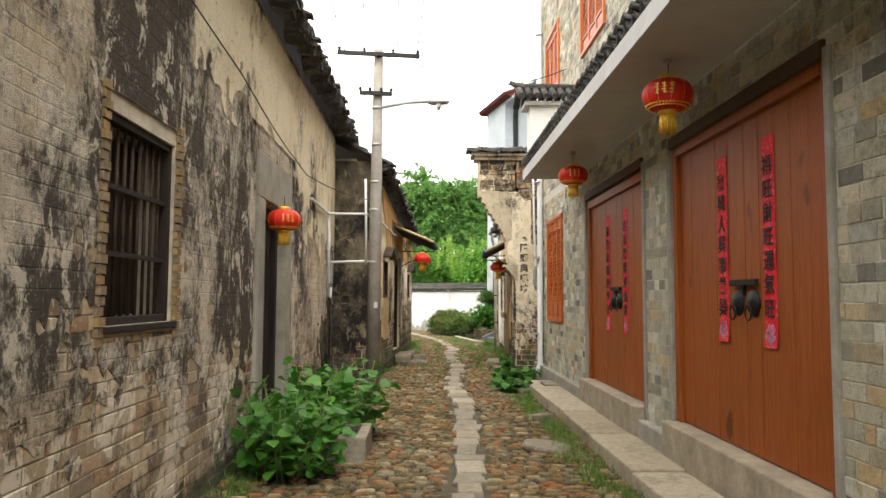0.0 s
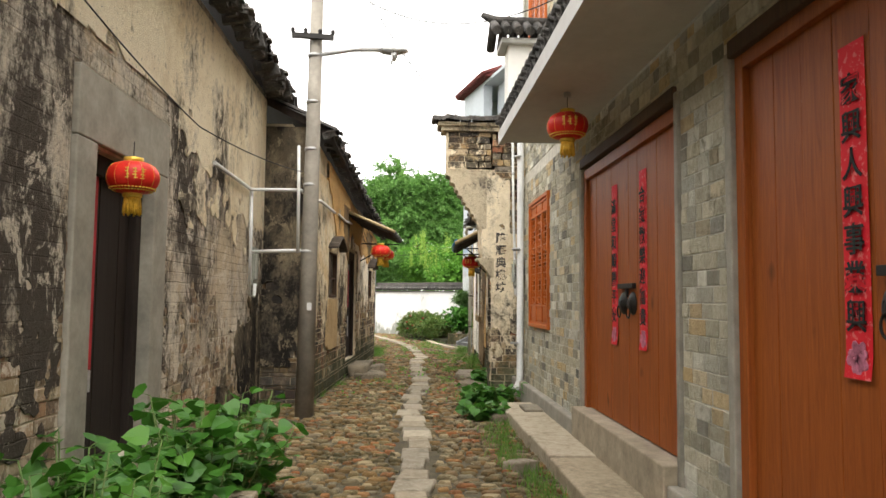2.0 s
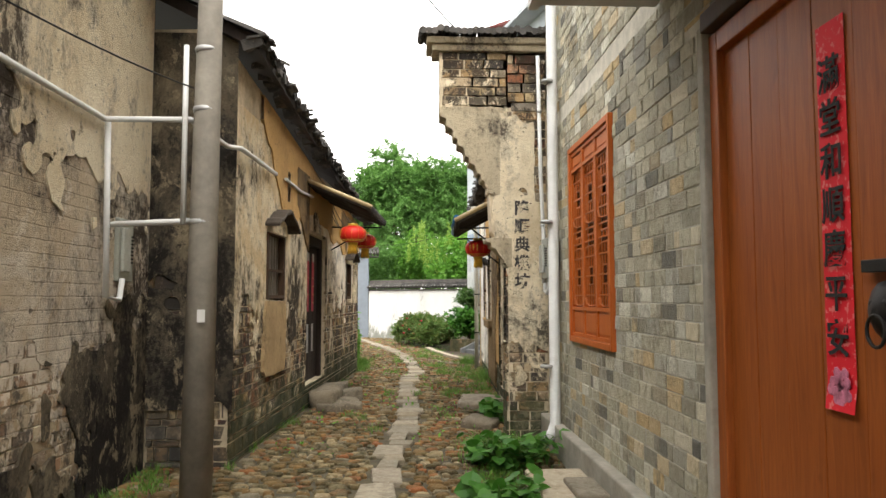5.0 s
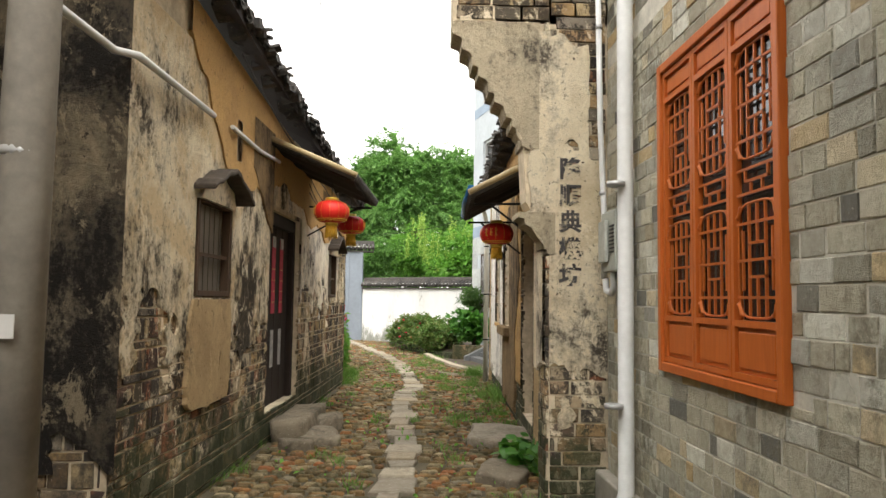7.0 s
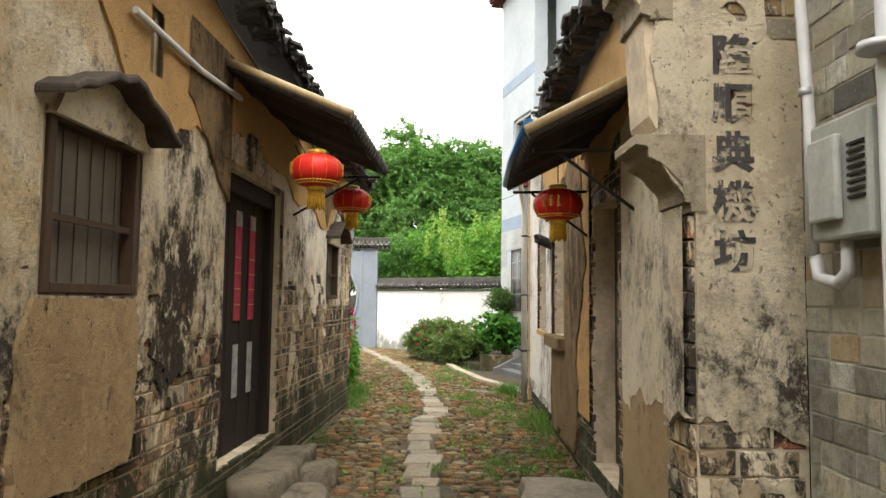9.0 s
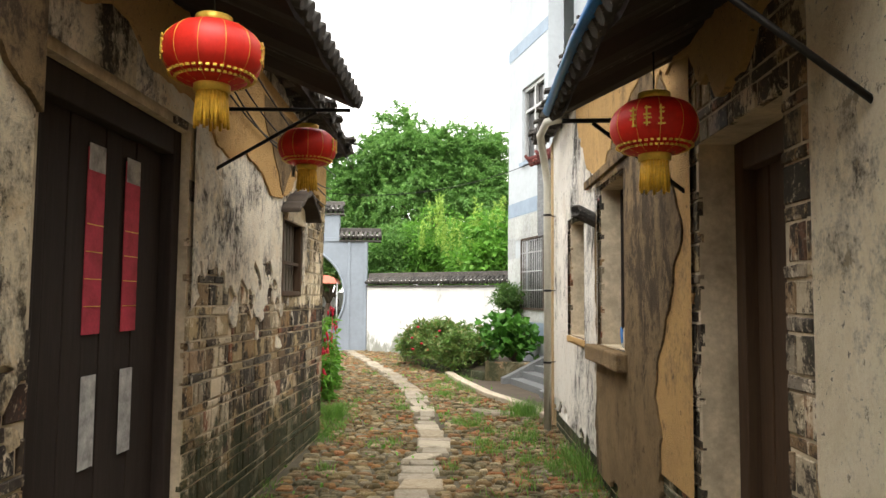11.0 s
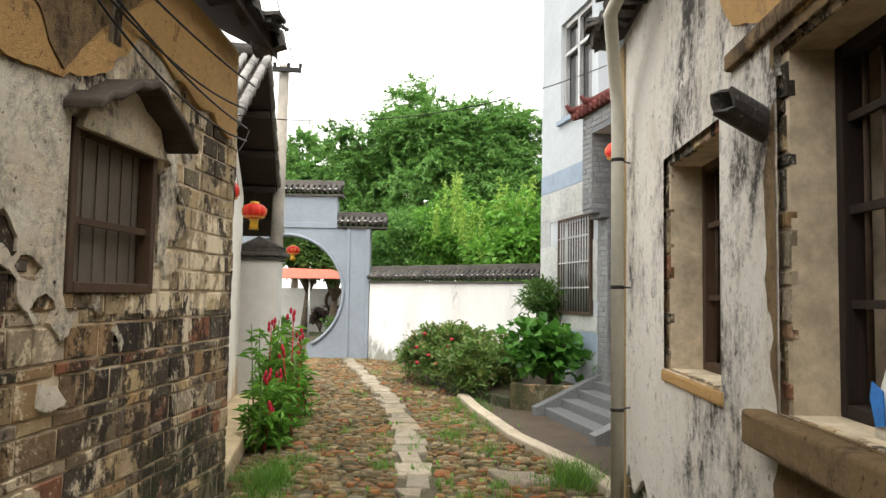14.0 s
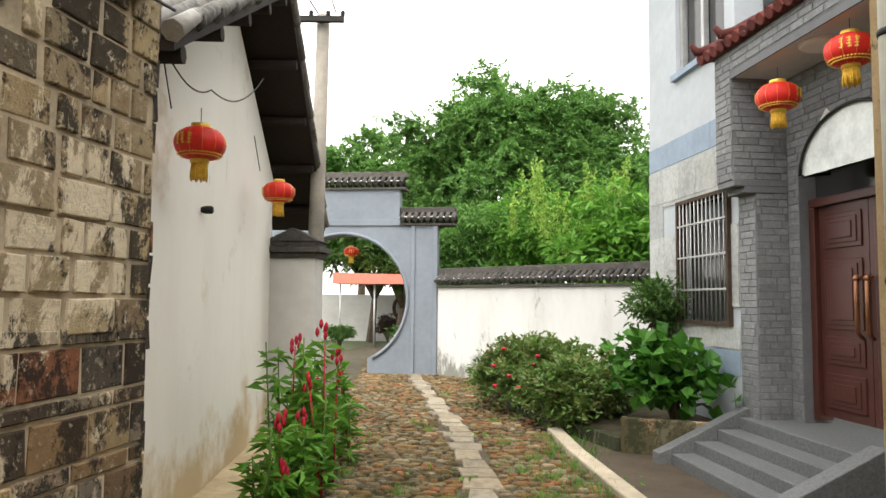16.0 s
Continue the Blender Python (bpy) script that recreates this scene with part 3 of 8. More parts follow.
box(bm, 4.45, 4.78, 0.38, 5, -0.1, 3.4, F4)
wall_old_east = solid("wall_old_east", bm, mortar_dark, "old whitewashed house wall with cracked plaster", "wall", "structure")
# inner shell with the room's shade painted as near-black
bm = bmesh.new()
box(bm, -3.0, 4.55, 2.2, 2.4, -0.1, 3.4, F4)
box(bm, -3.0, 4.55, 0.38, 2.2, 3.2, 3.38, F4)
box(bm, -3.0, 4.55, 0.38, 2.2, 0.1, 0.2, F4)
solid("wall_old_east_inner", bm, room_shade_black, "inner walls of the old house, painted black for room shade", "wall", "structure")

# ---- garden wall, white ----
GA, GB = Vector((-0.95, 33.3, 0)), Vector((2.9, 30.3, 0))
GANG = math.degrees(math.atan2((GB - GA).y, (GB - GA).x))
F5 = Matrix.Translation(GA) @ Matrix.Rotation(radians(GANG), 4, 'Z')
GLEN = (GB - GA).length
bm = bmesh.new()
box(bm, 0, GLEN, 0, 0.24, -0.1, 1.74, F5)
gw = Mat("white garden wall paint, damp at the foot", 0.88, spec=0.15)
_d = gw.math('ADD', gw.noise(2.2, 11, 0.72, (1, 1, 0.45)), gw.ramp(gw.axis(2), 0.05, 0.6, 0.2, 0.0))
_c = gw.mix(gw.ramp(gw.noise(1.1, 9, 0.68, (1, 1, 0.35)), 0.47, 0.65, 0, 0.5), (0.62, 0.61, 0.58), (0.45, 0.44, 0.41))
_c = gw.mix(gw.ramp(_d, 0.6, 0.7, 0, 0.85), _c, (0.16, 0.165, 0.13))
_c = gw.mix(gw.ramp(gw.noise(6, 11, 0.78, (1, 1, 0.25)), 0.6, 0.66, 0, 0.45), _c, (0.22, 0.21, 0.19))
gw.colour(_c).bump(gw.noise(30, 5), 0.25, 0.006)
garden_wall = solid("wall_garden", bm, gw.m, "white plastered garden wall", "wall", "structure")

# ---- moon gate ----
bm = bmesh.new()
N = 48
cx, cz, R = -2.9, 1.5, 1.3


def gate_ring():
    ring = []
    a0 = -math.pi / 2 + 0.42
    for i in range(N + 1):
        a = a0 + (math.tau - 0.84) * i / N
        ring.append((cx + R * math.cos(a), cz + R * math.sin(a)))
    return ring


ring = gate_ring()
outline = [(ring[0][0], -0.1)] + ring + [(ring[-1][0], -0.1)]
def gate_wall(bm, y0, y1):
    lft = -4.9
    for i in range(len(outline) - 1):
        p, q = outline[i], outline[i + 1]
        def far(pt):
            dx, dz = pt[0] - cx, pt[1] - cz
            k = 1e9
            if dx > 1e-6: k = min(k, (-1.42 - cx) / dx)
            if dx < -1e-6: k = min(k, (lft - cx) / dx)
            if dz > 1e-6: k = min(k, (3.0 - cz) / dz)
            if dz < -1e-6: k = min(k, (-0.1 - cz) / dz)
            return (cx + dx * k, cz + dz * k)
        a, b = far(p), far(q)
        quad = [p, q, b, a]
        f0 = [bm.verts.new((u, y0, w)) for u, w in quad]
        f1 = [bm.verts.new((u, y1, w)) for u, w in quad]
        bm.faces.new(f0)
        bm.faces.new(list(reversed(f1)))
        bm.faces.new((f0[0], f1[0], f1[1], f0[1]))
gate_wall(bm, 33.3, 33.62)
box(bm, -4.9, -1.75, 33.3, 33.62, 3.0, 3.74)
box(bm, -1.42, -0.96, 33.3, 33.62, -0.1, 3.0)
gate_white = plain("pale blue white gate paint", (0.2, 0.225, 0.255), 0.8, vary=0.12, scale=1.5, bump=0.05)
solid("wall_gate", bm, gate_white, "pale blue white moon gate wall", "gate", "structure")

# ---- tall pale house with the porch ----
bm = bmesh.new()
F6 = wall_frame(2.92, 0, 90, -1)
H6 = [(26.15, 27.32, 1.25, 2.62), (26.22, 27.35, 4.12, 5.6)]
holed(bm, 26.02, 28.15, -0.1, 8.6, 0, 0.3, H6, F6)
box(bm, 27.85, 28.15, 0.3, 6, -0.1, 8.6, F6)
box(bm, 22.0, 28.15, 0.0, 6, 8.6, 8.7, F6)
box(bm, 21.5, 26.02, 0.5, 0.8, 3.95, 8.6, F6)
box(bm, 26.02, 27.85, 1.6, 1.7, -0.1, 8.6, F6)
# the house stands a little askew to the lane
TURNED = Matrix.Translation((2.705, 25.72, 0)) @ Matrix.Rotation(radians(13), 4, 'Z') @ Matrix.Translation((-2.705, -25.72, 0))
house_paint = plain("pale blue house paint", (0.4, 0.43, 0.45), 0.8, vary=0.12, scale=1.2, bump=0.05)
solid("wall_tall_house", bm, house_paint, "tall pale blue rendered house wall", "house", "structure")

# ---- white gable house ----
F7 = wall_frame(-1.2, 22.3, 90 + 9.6, 1)
bm = bmesh.new()
prism(bm, [(-0.5, -0.1), (3.9, -0.1), (3.9, 2.75), (2.1, 3.8), (-0.5, 2.35)], 0, 0.28, F7)
box(bm, -0.5, -0.2, 0.28, 4, -0.1, 2.3, F7)
box(bm, 3.6, 3.9, 0.28, 4, -0.1, 2.7, F7)
solid("wall_white_gable", bm, gable_white, "white plastered gable wall of a tiled house", "wall", "structure")

# ---- things of the new house ----


def writing(text, size, material, parent, m, name="writing", label="", weight=0.012):
    """Characters with a little body, standing in the local x and z plane."""
    cu = bpy.data.curves.new(name, 'FONT')
    cu.body = text
    cu.size = size
    cu.align_x = 'CENTER'
    cu.align_y = 'CENTER'
    cu.extrude = 0.0015
    cu.offset = size * weight
    tmp = bpy.data.objects.new(name, cu)
    scene.collection.objects.link(tmp)
    deps = bpy.context.evaluated_depsgraph_get()
    me = bpy.data.meshes.new_from_object(tmp.evaluated_get(deps))
    bpy.data.objects.remove(tmp)
    me.transform(m @ Matrix.Rotation(radians(90), 4, 'X'))
    me.materials.clear()
    me.materials.append(material)
    ob = new(name, me)
    ob.parent = parent
    if label:
        ob["label"] = label
    return ob


peony = plain("pink printed flower", (0.62, 0.2, 0.3), 0.7, vary=0.6, scale=22)
paper_print = Mat("red paper with printed border", 0.7)
paper_print.colour(paper_print.mix(paper_print.ramp(paper_print.noise(34, 3, 0.6), 0.56, 0.62), (0.66, 0.012, 0.025), (0.7, 0.16, 0.15)))
paper_print = paper_print.m


def couplet(s, z0, z1, width, text, m, faded=False, flower=True, first="black"):
    """A red paper strip with brush characters, top to bottom, glued to a door."""
    strip = thing("couplet", "red paper couplet strip with black brush characters on a door", "couplet", group="door couplets")
    bm = bmesh.new()
    n = 14
    cols = []
    for k in range(n + 1):
        z = z0 + (z1 - z0) * k / n
        d = -0.003 - 0.004 * abs(noise.noise(Vector((s * 3, z * 4, 1)))) - (0.012 if k == 0 else 0)
        cols.append([bm.verts.new(m @ Vector((s + o * width / 2, d + dd, z))) for o, dd in ((-1, 0), (1, 0), (1, 0.0015), (-1, 0.0015))])
    for a, b in zip(cols, cols[1:]):
        for i in range(4):
            bm.faces.new((a[i], a[(i + 1) % 4], b[(i + 1) % 4], b[i]))
    bm.faces.new(cols[0])
    bm.faces.new(cols[-1])
    part("paper", bm, pink_paper if faded else paper_print, strip)
    lo = z0 + (z1 - z0) * (0.12 if flower else 0.04)
    hi = z1 - (z1 - z0) * 0.09
    if flower:
        bm = bmesh.new()
        for k in range(16):
            a, r = k * 2.4, width * 0.09 * math.sqrt(k)
            lathe(bm, [(width * 0.13, -0.001), (width * 0.1, 0.002)], 7, m=m @ Matrix.Translation((s + r * math.cos(a), -0.012, z0 + (z1 - z0) * 0.06 + r * math.sin(a))) @ Matrix.Rotation(radians(90), 4, 'X'))
        part("printed_flower", bm, peony, strip, "pink printed peony")
    if text:
        step = (hi - lo) / len(text)
        mirror = Matrix.Diagonal((-1, 1, 1, 1)) if m.determinant() < 0 else Matrix()
        for i, ch in enumerate(text):
            c = m @ Matrix.Translation((s, -0.013, hi - step * (i + 0.5))) @ mirror
            writing(ch, min(step * 0.9, width * 0.8), gold if (i == 0 and first == "gold") else ink, strip, c, "character")
    else:
        for i in range(7):
            bm = bmesh.new()
            zz = hi - (hi - lo) * (i + 0.5) / 7
            for k in range(4):
                dz = (k - 1.5) * 0.03
                box(bm, s - width * 0.26, s + width * 0.26, -0.013, -0.0105, zz + dz - 0.006, zz + dz + 0.006, m)
            part("character", bm, ink, strip)
    return strip


def ring_handle(s, z, m, parent):
    """A cast mask plate with a ring in its mouth."""
    plate = bmesh.new()
    mm = m @ Matrix.Translation((s, 0, z)) @ Matrix.Rotation(radians(90), 4, 'X')
    lathe(plate, [(0.092, 0.0), (0.092, 0.008), (0.07, 0.024), (0.04, 0.04), (0.018, 0.046)], 16, lambda k: 1 + 0.12 * math.cos(k * math.tau / 16 - 0.5 * math.pi), mm)
    for dx in (-0.03, 0.03):
        lathe(plate, [(0.018, 0.02), (0.016, 0.035), (0.008, 0.04)], 8, m=mm @ Matrix.Translation((dx, 0.03, 0)))
    p = part("door_pull", plate, iron, parent, "dark cast iron mask plate")
    ring = bmesh.new()
    pts = [(s + 0.045 * math.sin(a), -0.045, z - 0.055 + 0.05 * math.cos(a)) for a in [math.tau * k / 18 for k in range(19)]]
    tube(ring, [m @ Vector(q) for q in pts], 0.006, 6, False)
    part("ring", ring, iron, p)


def double_door(s0, s1, z0, z1, name, m, left_text, right_text, handle_z, strip, faded, mid):
    """A pair of plank leaves in a frame, set back in the wall, with a stone sill and a timber head."""
    door = thing(name, "varnished red brown plank double door, closed, with iron ring pulls", "door", kind="structure")
    fr = 0.09
    bm = bmesh.new()
    box(bm, s0, s0 + fr, 0.02, 0.16, z0, z1, m)
    part("door_jamb", bm, red_wood, door, bevel=0.006)
    bm = bmesh.new()
    box(bm, s1 - fr, s1, 0.02, 0.16, z0, z1, m)
    part("door_jamb", bm, red_wood, door, bevel=0.006)
    bm = bmesh.new()
    box(bm, s0 + fr, s1 - fr, 0.02, 0.16, z1 - 0.1, z1, m)
    part("door_head", bm, red_wood, door, bevel=0.006)
    a, b = s0 + fr, s1 - fr
    n = 5
    for p, q in ((a, mid - 0.003), (mid + 0.003, b)):
        bm = bmesh.new()
        box(bm, p, q, 0.085, 0.12, z0 + 0.01, z1 - 0.1, m)
        leaf = part("door_leaf", bm, red_wood, door)
        w = (q - p) / n
        for k in range(n):
            bm = bmesh.new()
            box(bm, p + k * w + 0.0012, p + (k + 1) * w - 0.0012, 0.058 + 0.002 * (k % 2), 0.0845, z0 + 0.01, z1 - 0.1, m)
            part("plank", bm, red_wood, leaf, bevel=0.003)
    dm = m @ Matrix.Translation((0, 0.057, 0))
    for ds in (-0.12, 0.12):
        ring_handle(mid + ds, handle_z, dm, door)
    bm = bmesh.new()
    box(bm, mid - 0.2, mid + 0.2, -0.035, -0.004, handle_z + 0.13, handle_z + 0.17, dm)
    box(bm, mid - 0.012, mid + 0.012, -0.03, -0.004, handle_z + 0.06, handle_z + 0.13, dm)
    part("bolt", bm, iron, door, "black sliding bolt", bevel=0.003)
    w, d, lo, hi = strip
    couplet(mid - d, lo, hi, w, left_text, dm, faded)
    couplet(mid + d, lo, hi, w, right_text, dm, faded)
    return door


double_door(3.74, 6.21, 0.42, 2.78, "door_1", F3, "福旺財旺運氣旺", "家興人興事業興", 1.42, (0.17, 0.36, 1.15, 2.5), False, 4.885)
double_door(7.01, 9.55, 0.42, 2.74, "door_2", F3, "合家歡樂迎富貴", "滿堂和順慶平安", 1.42, (0.17, 0.378, 1.08, 2.45), False, 8.22)

# stone surrounds and sills of the two doors
for s0, s1, z1 in ((3.68, 6.28, 2.8), (6.95, 9.62, 2.8)):
    bm = bmesh.new()
    box(bm, s1 - 0.07, s1, -0.012, 0.2, 0.12, z1, F3)
    tagged(part("stone_jamb", bm, cement, wall_east, bevel=0.01))
    bm = bmesh.new()
    box(bm, s0, s0 + 0.06, -0.02, 0.2, 0.12, z1, F3)
    part("stone_jamb", bm, cement, wall_east, bevel=0.01)
    bm = bmesh.new()
    box(bm, s0 + 0.06, s1 - 0.07, -0.11, 0.2, 0.12, 0.42, F3)
    part("door_sill", bm, sill_stone, wall_east, "grey stone door sill", bevel=0.012)
    bm = bmesh.new()
    box(bm, s0 + 0.06, s1 - 0.07, -0.022, 0.2, z1 - 0.045, z1 + 0.05, F3)
    part("door_head_beam", bm, brown_wood, wall_east, "dark brown timber head beam", bevel=0.008)
bm = bmesh.new()
box(bm, -7, 3.74, -0.09, 0.012, -0.1, 0.3, F3)
box(bm, 6.21, 7.01, -0.09, 0.012, -0.1, 0.3, F3)
box(bm, 9.55, 13.72, -0.09, 0.012, -0.1, 0.28, F3)
part("plinth", bm, cement, wall_east, "grey cement plinth", bevel=0.015)

# ---- terrace of long slabs before the doors ----
terrace_stone = brick_mat("worn tan kerb stone", [(0.4, 0.34, 0.24), (0.47, 0.41, 0.31), (0.36, 0.3, 0.21), (0.43, 0.36, 0.25)], (0.2, 0.165, 0.11), 0.5, 0.68, bump=0.6)
terrace = thing("terrace", "raised kerb of long pale stone slabs before the doors", "kerb", kind="structure")
rnd = random.Random(5)
y = -6.0
while y < 11.9:
    ln = rnd.uniform(0.8, 1.5)
    y1 = min(y + ln, 11.95)
    bm = bmesh.new()
    dz = rnd.uniform(-0.012, 0.012)
    box(bm, 1.6 + rnd.uniform(-0.02, 0.02), 2.03, y + 0.008, y1 - 0.008, -0.1, 0.13 + dz)
    part("slab", bm, terrace_stone, terrace, bevel=0.015)
    y = y1
bm = bmesh.new()
box(bm, 1.8, 2.02, 11.0, 11.5, 0.12, 0.165)
solid("stone_cover", bm, slab_stone, "loose grey stone cover on the kerb slabs", "stone slab", bevel=0.015)

# ---- lattice windows ----


def lattice(s0, s1, z0, z1, m, name, label, panels=3):
    win = thing(name, label, "window", kind="structure")
    fr = 0.05
    for i, (a, b, c, d) in enumerate(((s0, s0 + fr, z0, z1), (s1 - fr, s1, z0, z1), (s0 + fr, s1 - fr, z0, z0 + fr), (s0 + fr, s1 - fr, z1 - fr, z1))):
        bm = bmesh.new()
        box(bm, a, b, -0.03, 0.09, c, d, m)
        part("window_frame", bm, lattice_wood, win, bevel=0.006)
    w = (s1 - s0 - 2 * fr) / panels
    H = z1 - z0
    for k in range(panels):
        a = s0 + fr + k * w + 0.004
        b = a + w - 0.008
        st = 0.028
        bm = bmesh.new()
        lo, hi = z0 + fr + 0.005, z1 - fr - 0.005
        b1, t1 = lo + 0.13 * H, hi - 0.1 * H
        for p, q, c, d in ((a, a + st, lo, hi), (b - st, b, lo, hi), (a + st, b - st, lo, lo + st), (a + st, b - st, hi - st, hi), (a + st, b - st, b1, b1 + st), (a + st, b - st, t1, t1 + st)):
            box(bm, p, q, -0.012, 0.03, c, d, m)
        sash = part("sash", bm, lattice_wood, win)
        for c, d in ((lo + st, b1), (t1 + st, hi - st)):
            bm = bmesh.new()
            box(bm, a + st, b - st, 0.004, 0.02, c, d, m)
            box(bm, a + st + 0.02, b - st - 0.02, -0.004, 0.004, c + 0.02, d - 0.02, m)
            part("panel", bm, lattice_wood, sash, bevel=0.004)
        ia, ib, ic, idd = a + st, b - st, b1 + st, t1
        bm = bmesh.new()
        t = 0.0058
        W, V = ib - ia, idd - ic

        def bar(x0, x1, zz0, zz1):
            box(bm, ia + min(x0, x1) * W - t, ia + max(x0, x1) * W + t, 0.004, 0.014, ic + min(zz0, zz1) * V - t, ic + max(zz0, zz1) * V + t, m)
        for base in (0.0, 0.57):
            h = 0.43
            for fz in (0.19, 0.5, 0.81):
                bar(0.0, 1.0, base + fz * h, base + fz * h)
            for fx in (0.3, 0.7):
                bar(fx, fx, base + 0.04 * h, base + 0.96 * h)
            for fx, za, zb in ((0.5, 0.05, 0.36), (0.5, 0.64, 0.95), (0.14, 0.26, 0.74), (0.86, 0.26, 0.74)):
                bar(fx, fx, base + za * h, base + zb * h)
            for fz in (0.36, 0.64):
                bar(0.3, 0.7, base + fz * h, base + fz * h)
        for fz in (0.455, 0.545):
            bar(0.0, 1.0, fz, fz)
        bar(0.22, 0.78, 0.5, 0.5)
        for fx in (0.36, 0.64):
            bar(fx, fx, 0.455, 0.5)
            bar(fx - 0.14 if fx < 0.5 else fx + 0.14, fx - 0.14 if fx < 0.5 else fx + 0.14, 0.5, 0.545)
        part("lattice", bm, lattice_wood, sash, "carved meander lattice")
        bm = bmesh.new()
        for base in (0.0, 0.57):
            ring = []
            for q in range(48):
                an = math.tau * q / 48
                cs, sn = math.cos(an), math.sin(an)
                ring.append((ia + W * (0.5 + 0.47 * math.copysign(abs(cs) ** 0.42, cs)), 0.008, ic + V * (base + 0.215 + 0.205 * math.copysign(abs(sn) ** 0.42, sn))))
            tube(bm, [m @ Vector(p) for p in ring + ring[:1]], 0.0058, 5, False)
            for sx in (-1, 1):
                for sz in (-1, 1):
                    px, pz = 0.5 + sx * 0.47, base + 0.215 + sz * 0.2
                    curl = [(ia + W * (px - sx * 0.15 * u), 0.006, ic + V * (pz - sz * (0.045 * (1 - u) ** 2 + 0.006 * math.sin(u * 9)))) for u in [i / 6 for i in range(7)]]
                    tube(bm, [m @ Vector(p) for p in curl], [0.013, 0.012, 0.009, 0.011, 0.008, 0.007, 0.005], 5)
        part("scroll", bm, lattice_wood, sash, "rounded frames and small carved scrolls")
        bm = bmesh.new()
        box(bm, ia, ib, 0.032, 0.036, ic, idd, m)
        part("pane", bm, window_glass, sash, "dark window glass")
    return win


window_glass = bpy.data.materials.new("dark window glass")
window_glass.use_nodes = True
gb = window_glass.node_tree.nodes["Principled BSDF"]
gb.inputs["Base Color"].default_value = (0.03, 0.03, 0.03, 1)
gb.inputs["Roughness"].default_value = 0.12
gb.inputs["Specular IOR Level"].default_value = 0.4
lattice(11.2, 12.56, 1.09, 2.8, F3, "window_1", "orange varnished carved wooden lattice window")
lattice(11.38, 12.62, 4.85, 6.0, F3, "window_2", "orange varnished wooden lattice window upstairs")
lattice(8.4, 9.7, 4.75, 6.0, F3, "window_3", "orange varnished wooden lattice window upstairs")

# ---- scalloped tiles along the canopy ----


def half_tile(r, length, seg=8, flip=False):
    """A half round tile along local y, open below."""
    bm = bmesh.new()
    rows = []
    for yy in (0, length):
        o = [bm.verts.new((r * math.cos(a), yy, r * math.sin(a))) for a in [math.pi * k / seg for k in range(seg + 1)]]
        i = [bm.verts.new((0.72 * r * math.cos(a), yy, 0.72 * r * math.sin(a))) for a in [math.pi * k / seg for k in range(seg + 1)]]
        rows.append((o, i))
    (o0, i0), (o1, i1) = rows
    for k in range(seg):
        bm.faces.new((o0[k], o0[k + 1], o1[k + 1], o1[k])).smooth = True
        bm.faces.new((i0[k + 1], i0[k], i1[k], i1[k + 1])).smooth = True
        bm.faces.new((o0[k + 1], o0[k], i0[k], i0[k + 1]))
        bm.faces.new((o1[k], o1[k + 1], i1[k + 1], i1[k]))
    for k in (0, seg):
        bm.faces.new((o0[k], o1[k], i1[k], i0[k]))
    bmesh.ops.recalc_face_normals(bm, faces=bm.faces)
    return bm


tile_one = brick_mat("dark roof tile piece", [(0.05, 0.048, 0.045), (0.09, 0.085, 0.08), (0.07, 0.065, 0.06), (0.12, 0.11, 0.1)], (0.03, 0.03, 0.028), 0.5, 0.7)
cap_mesh = mesh_of("roof_tile", half_tile(0.065, 0.5), tile_one)
pan_mesh = mesh_of("roof_tile", half_tile(0.075, 0.5), tile_one)
rnd = random.Random(11)
for k in range(75):
    y = 10.15 - k * 0.19
    ob = new("roof_tile", cap_mesh)
    ob.parent = canopy
    ob.matrix_world = pose(1.33, y, 3.36, -12, 0, -90) @ pose(0, 0, 0, 0, rnd.uniform(-4, 4), 0)
    ob = new("roof_tile", pan_mesh)
    ob.parent = canopy
    ob.matrix_world = Matrix.Translation((1.35, y - 0.095, 3.345)) @ Matrix.Rotation(radians(-90), 4, 'Z') @ Matrix.Rotation(radians(12), 4, 'X') @ Matrix.Rotation(math.pi, 4, 'Y')
bm = bmesh.new()
box(bm, 1.4, 2.1, -7, 10.2, 3.245, 3.3)
part("tile_bed", bm, cement, canopy)

# ---- red lanterns ----


